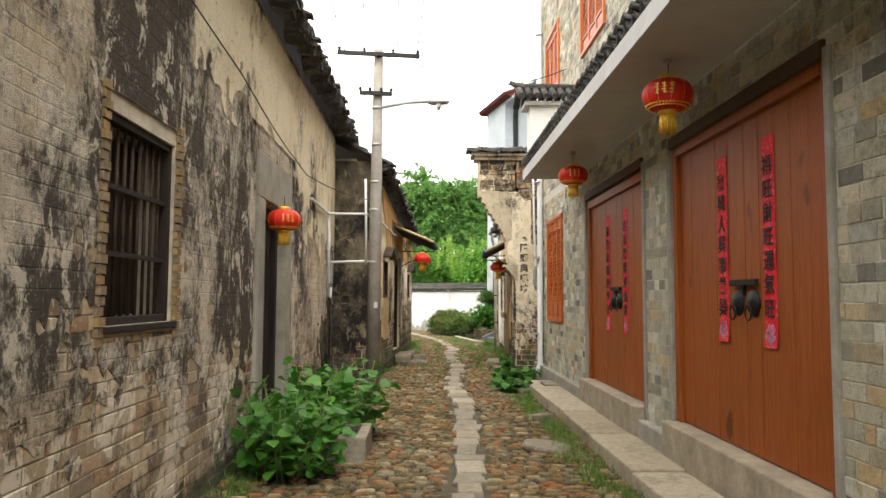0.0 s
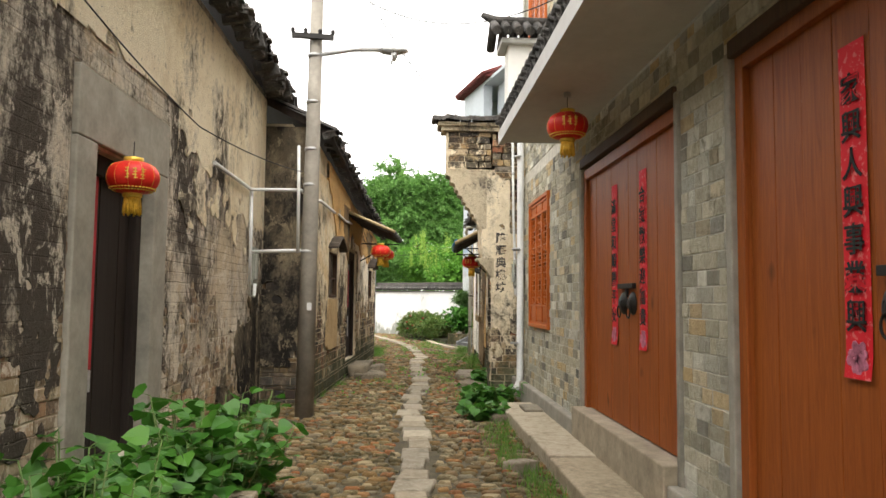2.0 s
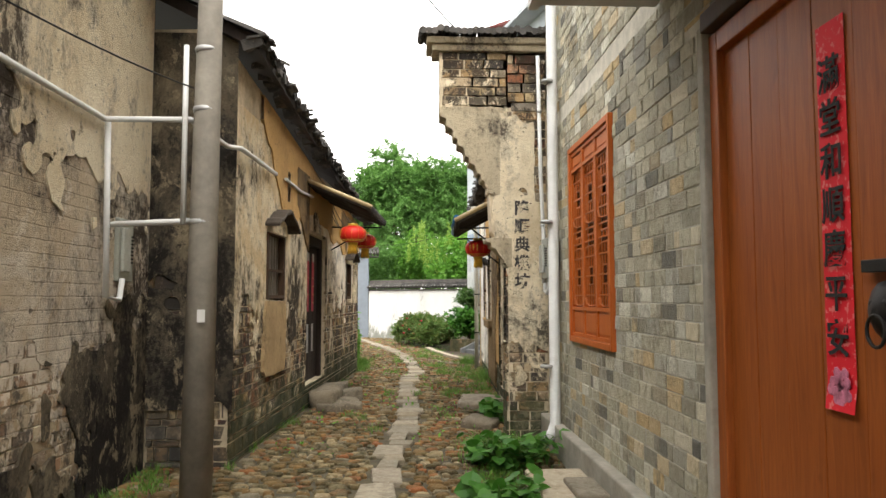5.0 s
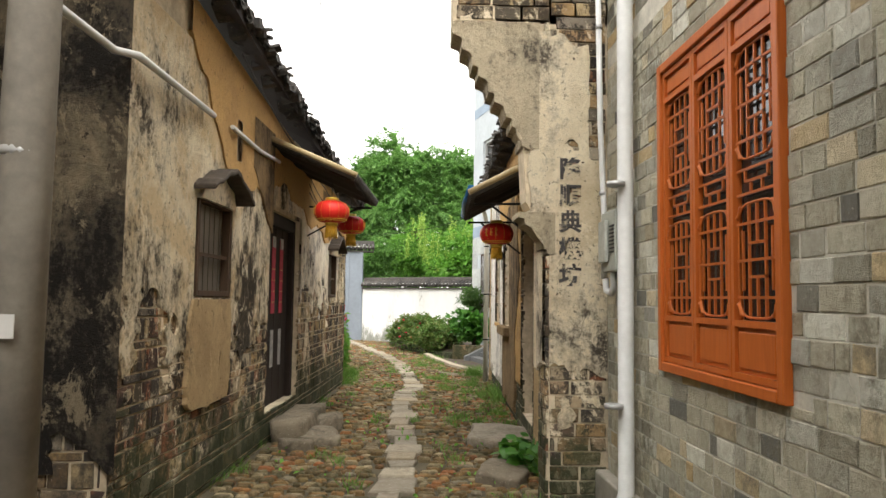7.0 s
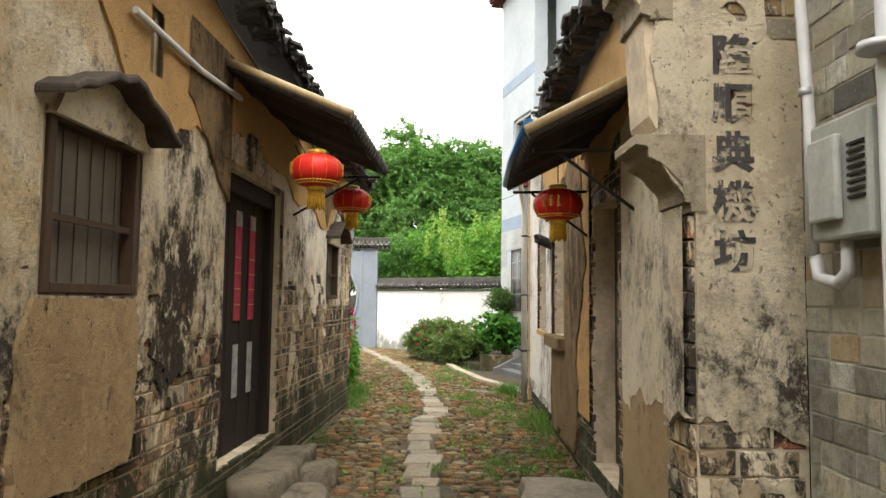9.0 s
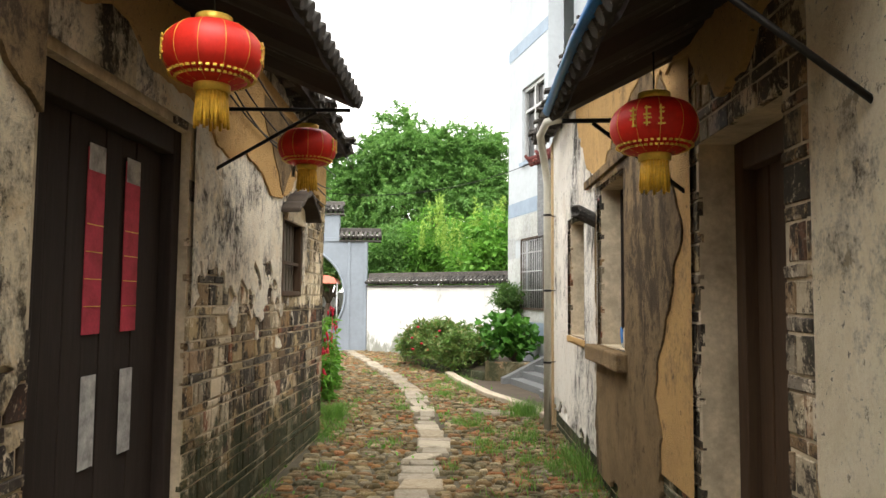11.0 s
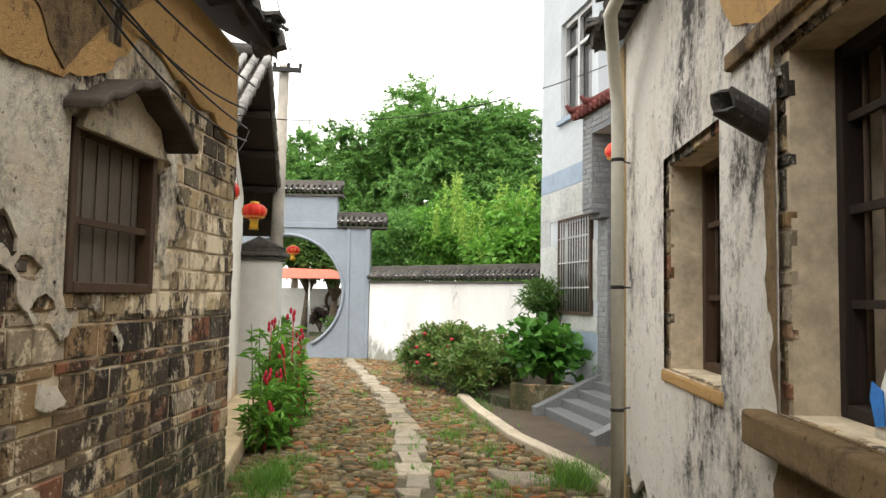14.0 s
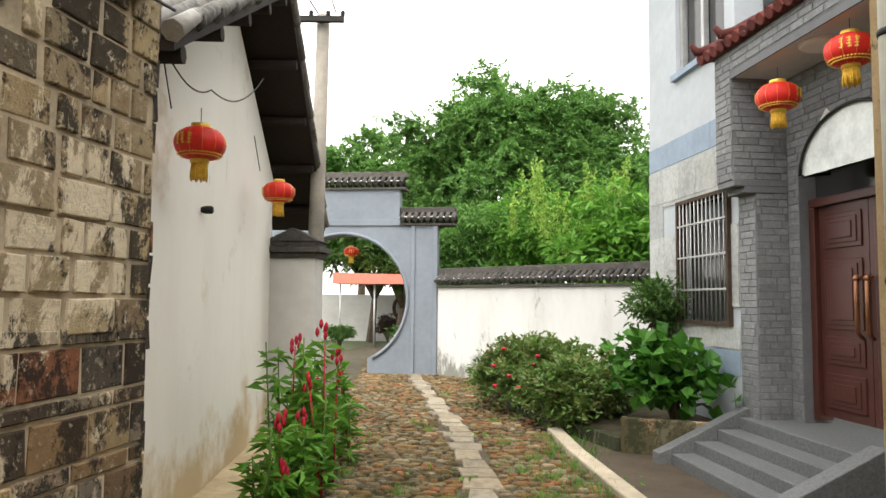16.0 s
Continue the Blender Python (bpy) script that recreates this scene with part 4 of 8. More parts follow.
def lantern_master():
    lan = thing("lantern", "round red cloth lantern with gold trim and yellow tassel", "lantern", group="red lanterns")
    bm = bmesh.new()
    R, Hh = 0.18, 0.115
    prof = [(R * max(0.32, math.cos(a) ** 0.62 if math.cos(a) > 0 else 0), Hh * math.sin(a)) for a in [radians(-80 + 160 * k / 14) for k in range(15)]]
    lathe(bm, prof, 48, lambda k: 1.0 - 0.022 * abs(math.sin(k * math.tau / 48 * 12 / 2 * 1.0)))
    part("shade", bm, cloth_red, lan)
    bm = bmesh.new()
    lathe(bm, [(0.062, 0.108), (0.066, 0.112), (0.066, 0.142), (0.05, 0.146)], 20)
    part("top_cap", bm, gold, lan, "gold top collar")
    bm = bmesh.new()
    lathe(bm, [(0.05, -0.142), (0.066, -0.138), (0.066, -0.11), (0.062, -0.105)], 20)
    part("bottom_cap", bm, gold, lan, "gold bottom collar")
    bm = bmesh.new()
    for k in range(26):
        a = math.tau * k / 26
        r0, r1 = 0.05, 0.05 + 0.014 * ((k * 7) % 5) / 5
        p = Vector((r0 * math.cos(a), r0 * math.sin(a), -0.14))
        q = Vector((r1 * math.cos(a), r1 * math.sin(a), -0.25 - 0.01 * (k % 3)))
        tube(bm, [p, (p + q) / 2, q], [0.007, 0.008, 0.006], 5)
    part("tassel", bm, gold_fringe, lan, "yellow fringe tassel")
    bm = bmesh.new()
    for k in range(40):
        a = math.tau * k / 40
        for zz, rr in ((-0.094, 0.128), (-0.08, 0.15)):
            box(bm, rr - 0.004, rr + 0.006, -0.006, 0.006, zz - 0.004, zz + 0.004, Matrix.Rotation(a + zz * 3, 4, 'Z'))
    part("trim", bm, gold, lan, "gold printed border")
    bm = bmesh.new()
    for k in range(12):
        a0 = math.tau * k / 12
        tube(bm, [(R * max(0.32, math.cos(e) ** 0.62) * math.cos(a0) * 1.004, R * max(0.32, math.cos(e) ** 0.62) * math.sin(a0) * 1.004, Hh * math.sin(e)) for e in [radians(-75 + 150 * i / 10) for i in range(11)]], 0.0011, 4)
    part("ribs", bm, gold, lan, "thin gold rib lines")
    rnd = random.Random(3)
    for a0 in (0.5, 0.78, 1.06, 3.6, 3.9, 4.2):
        bm = bmesh.new()
        box(bm, 0.176, 0.182, -0.003, 0.003, -0.03, 0.05, Matrix.Rotation(a0 + math.pi, 4, 'Z'))
        for k in range(4):
            da, dz = rnd.uniform(-0.03, 0.03), -0.022 + k * 0.02 + rnd.uniform(-0.004, 0.004)
            ww, hh = rnd.uniform(0.009, 0.015), 0.003
            box(bm, 0.176, 0.182, -ww, ww, dz - hh, dz + hh, Matrix.Rotation(a0 + math.pi + da, 4, 'Z'))
        part("printed_mark", bm, gold, lan, "gold printed mark")
    bm = bmesh.new()
    tube(bm, [(0, 0, 0.14), (0, 0, 0.26)], 0.003, 5)
    part("hanger", bm, iron, lan, "thin wire hanger")
    return lan


lan0 = lantern_master()
lan0.matrix_world = pose(1.71, 5.03, 2.9, 0, 2, 20)
for x, y, z, a, sc in ((1.69, 8.27, 2.88, 40, 0.95), (-1.46, 7.38, 2.24, 70, 0.95), (-0.11, 15.9, 2.33, 150, 1.0), (-0.07, 17.76, 2.38, 130, 1.0), (1.61, 16.21, 2.16, 200, 1.0),
                       (-1.0, 22.62, 2.33, 30, 0.78), (-1.4, 25.05, 2.43, 160, 0.8), (-2.86, 33.8, 2.5, 60, 0.9), (2.93, 25.15, 3.23, 100, 1.0), (3.17, 24.33, 3.34, 20, 1.0)):
    ob = copy_thing(lan0, pose(x, y, z, 0, 0, a) @ Matrix.Scale(sc, 4))
for x, y, z0, z1 in ((1.71, 5.03, 3.14, 3.165), (1.69, 8.27, 3.12, 3.165)):
    bm = bmesh.new()
    lathe(bm, [(0.03, z0 - 0.0), (0.03, z1), ], 10, m=Matrix.Translation((x, y, 0)))
    solid("ceiling_hook", bm, metal_grey, "small grey hook plate under the canopy", "hook")

# ---- roofs ----


def roof(name, label, m, s0, s1, eave_d, eave_z, ridge_d, ridge_z, seed, pitch=0.2, thick=0.07, every=0.5):
    """A tiled slope: boards, then rows of half round tiles from the ridge down to a ragged eave. eave_z is a function of s."""
    rnd = random.Random(seed)
    top = thing(name, label, "roof", kind="structure")
    bm = bmesh.new()
    n = 8
    rows = []
    for i in range(n + 1):
        s = s0 + (s1 - s0) * i / n
        dz = eave_z(s)
        rows.append([bm.verts.new(m @ Vector((s, d, z))) for d, z in ((eave_d, dz), (ridge_d, dz + ridge_z), (ridge_d, dz + ridge_z + thick), (eave_d, dz + thick))])
    for a, b in zip(rows, rows[1:]):
        for i in range(4):
            bm.faces.new((a[i], a[(i + 1) % 4], b[(i + 1) % 4], b[i]))
    bm.faces.new(rows[0])
    bm.faces.new(rows[-1])
    part("roof_boards", bm, dark_wood, top)
    bm = bmesh.new()
    length = math.hypot(ridge_d - eave_d, ridge_z)
    rise = math.atan2(ridge_z, ridge_d - eave_d)
    s = s0
    while s < s1 + 0.01:
        for up in (True, False):
            ss = s + (0 if up else pitch / 2)
            if ss > s1 + 0.05:
                continue
            a = -rnd.uniform(0.0, 0.07)
            while a < length:
                ln = every * rnd.uniform(0.9, 1.1)
                base = Vector((ss + rnd.uniform(-.012, .012), eave_d + a * math.cos(rise), eave_z(ss) + thick + 0.03 + a * math.sin(rise) + rnd.uniform(-.01, .012)))
                r = pitch * (0.33 if up else 0.36)
                tilt = rise - 0.05
                A, B = [], []
                for k in range(6):
                    an = math.pi * k / 5 + (0 if up else math.pi)
                    off = Vector((r * math.cos(an), 0, r * math.sin(an) * 0.8))
                    A.append(bm.verts.new(m @ (base + off)))
                    B.append(bm.verts.new(m @ (base + off * 0.85 + Vector((0, ln * math.cos(tilt), ln * math.sin(tilt))))))
                for k in range(5):
                    bm.faces.new((A[k], A[k + 1], B[k + 1], B[k])).smooth = True
                C = [bm.verts.new(v.co + (m.to_3x3() @ Vector((0, 0, -0.022)))) for v in A]
                for k in range(5):
                    bm.faces.new((A[k + 1], A[k], C[k], C[k + 1]))
                a += ln * 0.9
        s += pitch
    t = part("tile_run", bm, tile_dark, top)
    t["kind"] = "stuff"
    return top


roof("roof_west", "dark clay tile roof with a ragged eave on the old house", F1, -7, 12.95, -0.3, lambda s: 4.25 + 0.03 * math.sin(s * 1.3) + 0.02 * math.sin(s * 3.1), 2.7, 1.5, 1, 0.2, 0.15)
roof("roof_middle", "dark clay tile roof with a sagging eave on the second house", F2, -0.1, 8.5, -0.24, lambda s: top2(s) - 0.06 + 0.02 * math.sin(s * 2.7), 2.7, 1.5, 2, 0.2, 0.11)
roof("roof_old_east", "dark clay tile roof of the old house past the pillar", F4, -3.0, 4.95, -0.2, lambda s: 3.38 - 0.012 * s, 2.6, 1.4, 3)


def ragged_eave(name, top, m, s0, s1, d, z_of, seed, drop):
    """Broken tiles and clotted mortar hanging along an eave."""
    rr = random.Random(seed)
    bm = bmesh.new()
    s = s0
    while s < s1:
        w = rr.uniform(0.05, 0.13)
        z = z_of(s)
        h = drop * rr.uniform(0.35, 1.1) * (0.75 + 0.5 * noise.noise(Vector((s * 0.8, seed, 0))))
        o = rr.uniform(-0.07, 0.05)
        mm = m @ Matrix.Translation((s, d + o, z)) @ Matrix.Rotation(rr.uniform(-0.35, 0.35), 4, 'Y') @ Matrix.Rotation(rr.uniform(-0.3, 0.5), 4, 'X')
        box(bm, -w / 2, w / 2, 0.0, rr.uniform(0.1, 0.22), -h * 0.6, h * 0.4 + 0.02, mm)
        if rr.random() < 0.6:
            box(bm, -w * 0.7, w * 0.6, -0.05, 0.12, h * 0.3, h * 0.3 + 0.022, mm @ Matrix.Rotation(rr.uniform(-0.25, 0.25), 4, 'X'))
        s += w * 0.75
    e = part(name, bm, tile_dark, top, "ragged edge of broken dark tiles")
    e["kind"] = "stuff"


ragged_eave("eave_edge", bpy.data.objects["roof_west"], F1, 1.0, 12.9, -0.32, lambda s: 4.29 + 0.03 * math.sin(s * 1.3), 5, 0.2)
ragged_eave("eave_edge", bpy.data.objects["roof_middle"], F2, -0.1, 8.45, -0.26, lambda s: top2(s) + 0.02, 6, 0.1)
ragged_eave("eave_edge", bpy.data.objects["roof_old_east"], F4, -3.0, 4.9, -0.22, lambda s: 3.42 - 0.012 * s, 7, 0.13)
# verge board of the first roof seen from the lane
bm = bmesh.new()
for k in range(9):
    rr = random.Random(k)
    box(bm, 12.62, 12.98, -0.28 + 0.1 * k, -0.16 + 0.1 * k, 4.24 + 0.05 * k + rr.uniform(-.02, .02), 4.36 + 0.05 * k, F1)
solid("verge_stones", bm, tile_dark, "broken dark tiles closing the roof end", "roof tiles", "structure")

# ---- the old corbelled pillar ----
pillar = thing("pillar", "old corbelled brick pillar with flaking pale plaster and painted characters", "pillar", kind="structure")
PY0, PY1 = 13.72, 14.0
PF = Matrix.Translation((0, PY0, 0))
bm = bmesh.new()
prism(bm, [(1.68, -0.1), (2.13, -0.1), (2.13, 4.1), (1.3, 4.1), (1.3, 3.2), (1.5, 2.72), (1.53, 2.18), (1.7, 1.86), (1.7, 1.0)], 0.012, PY1 - PY0, PF)
part("core", bm, mortar_dark, pillar)


def moulding(profile, z_top, inner, label):
    """A bracket of plaster mouldings: an (edge, z) profile from bottom to top, run through the pillar's depth."""
    bm = bmesh.new()
    pts = []
    for (x0, z0), (x1, z1) in zip(profile, profile[1:]):
        for k in range(5):
            f = k / 5
            hollow = 0.018 * math.sin(f * math.pi) if abs(x1 - x0) > 0.03 else 0.0
            pts.append((x0 + (x1 - x0) * f + hollow + 0.004 * noise.noise(Vector((x0 * 9, z0 * 9 + f, 2))), z0 + (z1 - z0) * f))
    pts.append(profile[-1])
    prism(bm, [(inner, profile[0][1])] + pts + [(inner, z_top)], -0.016, PY1 - PY0 + 0.03, PF)
    part("corbel", bm, plaster_corbel, pillar, label, bevel=0.006)


moulding([(1.68, 1.8), (1.68, 1.83), (1.655, 1.84), (1.655, 1.87), (1.6, 1.95), (1.52, 2.01), (1.52, 2.045), (1.47, 2.06), (1.47, 2.1)], 2.1, 1.74, "hollow moulded lower corbel")
moulding([(1.53, 2.56), (1.49, 2.58), (1.49, 2.62), (1.46, 2.69), (1.42, 2.72), (1.42, 2.77), (1.38, 2.79), (1.36, 2.86), (1.29, 2.9), (1.29, 2.95), (1.25, 2.97), (1.24, 3.04), (1.17, 3.09), (1.17, 3.14), (1.13, 3.17),
          (1.12, 3.24), (1.05, 3.29), (1.05, 3.36), (0.98, 3.4), (0.98, 3.5)], 3.5, 1.62, "stepped moulded upper corbel")
bm = bmesh.new()
box(bm, 0.98, 2.13, 0.012, PY1 - PY0, 3.5, 4.1, PF)
part("head", bm, mortar_dark, pillar)
bm = bmesh.new()
box(bm, 0.9, 2.13, -0.06, PY1 - PY0 + 0.06, 4.1, 4.17, PF)
box(bm, 0.84, 2.13, -0.1, PY1 - PY0 + 0.1, 4.17, 4.24, PF)
part("cornice", bm, plaster_corbel, pillar, "weathered stepped cornice", bevel=0.012)
bm = bmesh.new()
rr = random.Random(8)
for k in range(22):
    x = 0.8 + k * 0.062
    base = Matrix.Translation((x, PY0 - 0.16, 4.29 + rr.uniform(-.015, .02))) @ Matrix.Rotation(rr.uniform(-.06, .06), 4, 'Z')
    for j, (yy, zz) in enumerate(((0, 0), (0.2, 0.05), (0.36, 0.0))):
        vs = [bm.verts.new(base @ Vector((0.04 * math.cos(a), yy, zz + 0.04 * math.sin(a)))) for a in [math.tau * i / 7 for i in range(7)]]
        if j:
            for i in range(7):
                bm.faces.new((old[i], old[(i + 1) % 7], vs[(i + 1) % 7], vs[i]))
        else:
            bm.faces.new(vs)
        old = vs
    bm.faces.new(list(reversed(old)))
part("cap_tiles", bm, tile_dark, pillar, "broken dark tiles on top")
old_ink = Mat("weathered black brush paint", 0.9)
old_ink.colour(old_ink.mix(old_ink.ramp(old_ink.noise(16, 9, 0.8), 0.55, 0.6, 0, 0.8), (0.05, 0.045, 0.042), (0.5, 0.43, 0.31)))
for i, ch in enumerate("隆順典機坊"):
    writing(ch, 0.165, old_ink.m, pillar, Matrix.Translation((1.85, PY0 - 0.011, 2.41 - i * 0.193)), "character", "faded black painted character", 0.03)

# ---- concrete pole with cross arms and a street lamp ----


def power_pole(x, y, top, r0, r1, arms, label):
    pole = thing("utility_pole", label, "utility pole", Matrix.Translation((x, y, 0)), group="poles")
    bm = bmesh.new()
    tube(bm, [(0, 0, -0.1), (0.02, 0.02, top * 0.5), (0.04, 0.05, top)], [r0, (r0 + r1) / 2, r1], 20)
    part("shaft", bm, concrete_pole, pole)
    for z, half, dx in arms:
        bm = bmesh.new()
        box(bm, -half + dx, half + dx, -0.14 + 0.05, -0.08 + 0.05, z - 0.03, z + 0.03, Matrix.Rotation(0.12, 4, 'Z'))
        arm = part("cross_arm", bm, iron, pole, "dark steel cross arm")
        for f in (-0.95, -0.35, 0.35, 0.95):
            bm = bmesh.new()
            lathe(bm, [(0.012, 0.03), (0.028, 0.045), (0.02, 0.06), (0.03, 0.075), (0.014, 0.1)], 10, m=Matrix.Rotation(0.12, 4, 'Z') @ Matrix.Translation((f * half + dx, -0.06, z)))
            part("insulator", bm, iron, arm, "small dark insulator")
    return pole


P1 = power_pole(-0.84, 11.45, 5.46, 0.115, 0.075, [(5.36, 0.66, 0.04), (4.72, 0.26, 0.0)], "grey concrete power pole with steel cross arms")
bm = bmesh.new()
tube(bm, [(0.06, 0.0, 4.5), (0.5, 0.1, 4.62), (0.85, 0.25, 4.68)], 0.03, 8)
arm = part("lamp_arm", bm, metal_grey, P1, "grey tube lamp arm")
bm = bmesh.new()
lathe(bm, [(0.03, -0.2), (0.08, -0.12), (0.1, 0.02), (0.07, 0.15), (0.03, 0.2)], 12, m=Matrix.Translation((1.0, 0.3, 4.69)) @ Matrix.Rotation(radians(90), 4, 'Y') @ Matrix.Diagonal((0.6, 1, 1, 1)))
part("lamp_head", bm, metal_grey, arm, "flat grey street lamp head")
bm = bmesh.new()
lathe(bm, [(0.015, -0.06), (0.045, 0.0), (0.05, 0.06)], 10, m=Matrix.Translation((1.02, 0.28, 4.6)))
box(bm, 0.98, 1.0, 0.2, 0.34, 4.52, 4.62)
part("sensor", bm, metal_grey, arm, "small bent sensor under the lamp")
for z in (3.3, 2.85, 2.02, 4.5, 3.9):
    bm = bmesh.new()
    lathe(bm, [(0.108 - z * 0.006, z - 0.02), (0.112 - z * 0.006, z), (0.108 - z * 0.006, z + 0.02)], 20, m=Matrix.Translation((0.01 * z / 2, 0.012 * z / 2, 0)))
    part("clamp", bm, metal_grey, P1, "grey metal clamp band")
bm = bmesh.new()
box(bm, 0.02, 0.075, -0.124, -0.118, 1.3, 1.39)
part("notice", bm, white_paint, P1, "small white paper notice")
power_pole(-1.5, 26.5, 4.66, 0.1, 0.07, [(4.58, 0.27, 0.02)], "pale concrete power pole beside the white house")

# ---- pipes and meters ----


def pipe(name, pts, r, label, material=None, clamps=0, category="pipe"):
    ob = thing(name, label, category)
    bm = bmesh.new()
    tube(bm, pts, r, 14)
    part("tube", bm, material or pvc, ob)
    a, b = Vector(pts[0]), Vector(pts[-1])
    for k in range(clamps):
        c = a + (b - a) * ((k + 0.5) / clamps)
        bm = bmesh.new()
        tube(bm, [c - (b - a).normalized() * 0.014, c + (b - a).normalized() * 0.014], r * 1.18, 14)
        part("bracket", bm, metal_grey, ob, "pipe bracket")
    return ob


pipe("drain_pipe", [(2.05, 13.03, 7.0), (2.05, 13.03, 3.0), (2.05, 13.03, 0.3), (2.01, 13.0, 0.2), (1.95, 12.98, 0.14)], 0.05, "white plastic drain pipe down the brick corner", clamps=5)
pipe("conduit", [(2.0, 13.52, 4.0), (2.02, 13.52, 2.7), (2.04, 13.5, 2.1), (2.04, 13.5, 1.62)], 0.02, "thin white plastic conduit beside the drain pipe", clamps=2)
pipe("water_pipe", [(-1.57, 9.8, 2.8), (-1.57, 11.5, 2.79), (-0.95, 11.5, 2.79), (-0.93, 12.5, 2.8), (-0.83, 12.58, 2.8), (-0.77, 13.9, 2.8)], 0.022, "white plastic water pipe along the old wall", clamps=0)
pipe("water_pipe", [(-1.57, 11.55, 2.79), (-1.57, 11.6, 1.48), (-1.57, 11.85, 1.46), (-1.57, 11.9, 1.62)], 0.022, "white plastic riser pipe on the old wall")
pipe("water_pipe", [(-1.57, 11.62, 2.02), (-1.2, 11.55, 2.03), (-0.78, 11.5, 2.04)], 0.022, "white plastic cross pipe to the pole")
pipe("water_pipe", [(-0.96, 11.42, 2.0), (-0.97, 11.44, 2.8), (-0.99, 11.5, 3.35)], 0.02, "white plastic pipe strapped to the pole")
pipe("water_pipe", [(-0.745, 14.35, 2.82), (-0.7, 15.2, 2.8), (-0.66, 15.95, 2.84)], 0.018, "thin white pipe under the eave")


def meter_box(x, y, z, w, h, d, label, m_rot=0):
    mb = thing("meter_box", label, "meter box", Matrix.Translation((x, y, z)) @ Matrix.Rotation(radians(m_rot), 4, 'Z'))
    bm = bmesh.new()
    box(bm, -w / 2, w / 2, 0, d, 0, h)
    part("case", bm, plain("aged grey plastic", (0.34, 0.35, 0.3), 0.6, vary=0.2), mb, bevel=0.012)
    bm = bmesh.new()
    box(bm, -w * 0.4, w * 0.1, -0.03, -0.002, h * 0.15, h * 0.85)
    part("cover", bm, plain("clouded cover", (0.42, 0.43, 0.38), 0.25, vary=0.2), mb, "clear cover", bevel=0.01)
    bm = bmesh.new()
    for k in range(8):
        box(bm, w * 0.18, w * 0.44, -0.008, -0.001, h * (0.3 + k * 0.06), h * (0.325 + k * 0.06))
    part("vent", bm, iron, mb, "vent slots")
    return mb


meter_box(2.0, 13.26, 1.66, 0.34, 0.4, 0.1, "grey plastic electricity meter box beside the drain pipe", -90)
meter_box(-1.585, 12.0, 1.6, 0.3, 0.5, 0.1, "grey green meter box on the old wall", 90)
pipe("meter_conduit", [(2.05, 13.3, 1.67), (2.05, 13.3, 1.56), (2.05, 13.36, 1.52), (2.05, 13.48, 1.54), (2.05, 13.5, 1.62)], 0.022, "bent white conduit under the meter box")

# ---- old windows, doors, awnings ----
screen_mat = plain("dusty insect screen", (0.13, 0.11, 0.085), 0.6, vary=0.25, scale=3)
bar_rust = plain("rusty bar", (0.07, 0.045, 0.03), 0.8, 0.3, vary=0.4, scale=12)


def barred_window(name, label, m, s0, s1, z0, z1, bars, rails, screen=True, frame_mat=None, depth=0.1):
    win = thing(name, label, "window", kind="structure")
    fm = frame_mat or brown_wood
    t = 0.045
    for a, b, c, d in ((s0, s0 + t, z0, z1), (s1 - t, s1, z0, z1), (s0 + t, s1 - t, z0, z0 + t), (s0 + t, s1 - t, z1 - t, z1)):
        bm = bmesh.new()
        box(bm, a, b, depth - 0.04, depth + 0.03, c, d, m)
        part("window_frame", bm, fm, win, bevel=0.005)
    for k in range(bars):
        s = s0 + t + (s1 - s0 - 2 * t) * (k + 0.5) / bars
        bm = bmesh.new()
        bd = depth + (0.055 if screen else 0.01)
        tube(bm, [m @ Vector((s, bd, z0 + t)), m @ Vector((s, bd, z1 - t))], 0.011, 6)
        part("bar", bm, bar_rust, win)
    for f in rails:
        bm = bmesh.new()
        zz = z0 + (z1 - z0) * f
        box(bm, s0 + t, s1 - t, depth - 0.02, depth + 0.0, zz - 0.014, zz + 0.014, m)
        part("rail", bm, fm, win)
    if screen:
        bm = bmesh.new()
        box(bm, s0 + t, s1 - t, depth + 0.032, depth + 0.037, z0 + t, z1 - t, m)
        part("screen", bm, screen_mat, win, "dusty insect screen")
        for k in range(bars):
            s = s0 + t + (s1 - s0 - 2 * t) * (k + 0.5) / bars
            bm = bmesh.new()
            box(bm, s - 0.012, s + 0.012, depth + 0.026, depth + 0.0318, z0 + t, z1 - t, m)
            part("fold", bm, screen_mat, win)
    else:
        bm = bmesh.new()
        box(bm, s0 + t, s1 - t, depth + 0.16, depth + 0.17, z0 + t, z1 - t, m)
        part("shutter", bm, dark_wood, win, "dark boards behind the bars")
    return win


barred_window("window_4", "dark barred wooden window in the stained wall", F1, 3.66, 4.66, 1.3, 2.42, 9, (0.34, 0.66), False, dark_wood, 0.07)
bm = bmesh.new()
for k in range(26):
    z = 1.2 + k * 0.052
    for s in (3.575, 4.67):
        box(bm, s + 0.008 * (k % 2), s + 0.075, -0.012 - 0.006 * (k % 3), 0.03, z, z + 0.044, F1)
tan_brick = brick_mat("tan brick edge", [(0.36, 0.24, 0.1), (0.3, 0.22, 0.13), (0.24, 0.18, 0.12)], (0.12, 0.1, 0.08), 0.5, 0.7, island=True)
sill = bmesh.new()
box(sill, 3.64, 4.7, -0.02, 0.1, 1.262, 1.298, F1)
part("window_sill", sill, dark_wood, wall_west, "dark worn timber sill", bevel=0.006)
part("window_edge", bm, tan_brick, wall_west, "tan brick edge round the window")
barred_window("window_5", "screened window with a brown frame in the broken wall", F2, 1.2, 1.98, 1.46, 2.2, 6, (0.42,), True, None, 0.03)
barred_window("window_6", "screened window with a brown frame near the house end", F2, 6.72, 7.42, 1.46, 2.14, 6, (0.42,), True, None, 0.03)
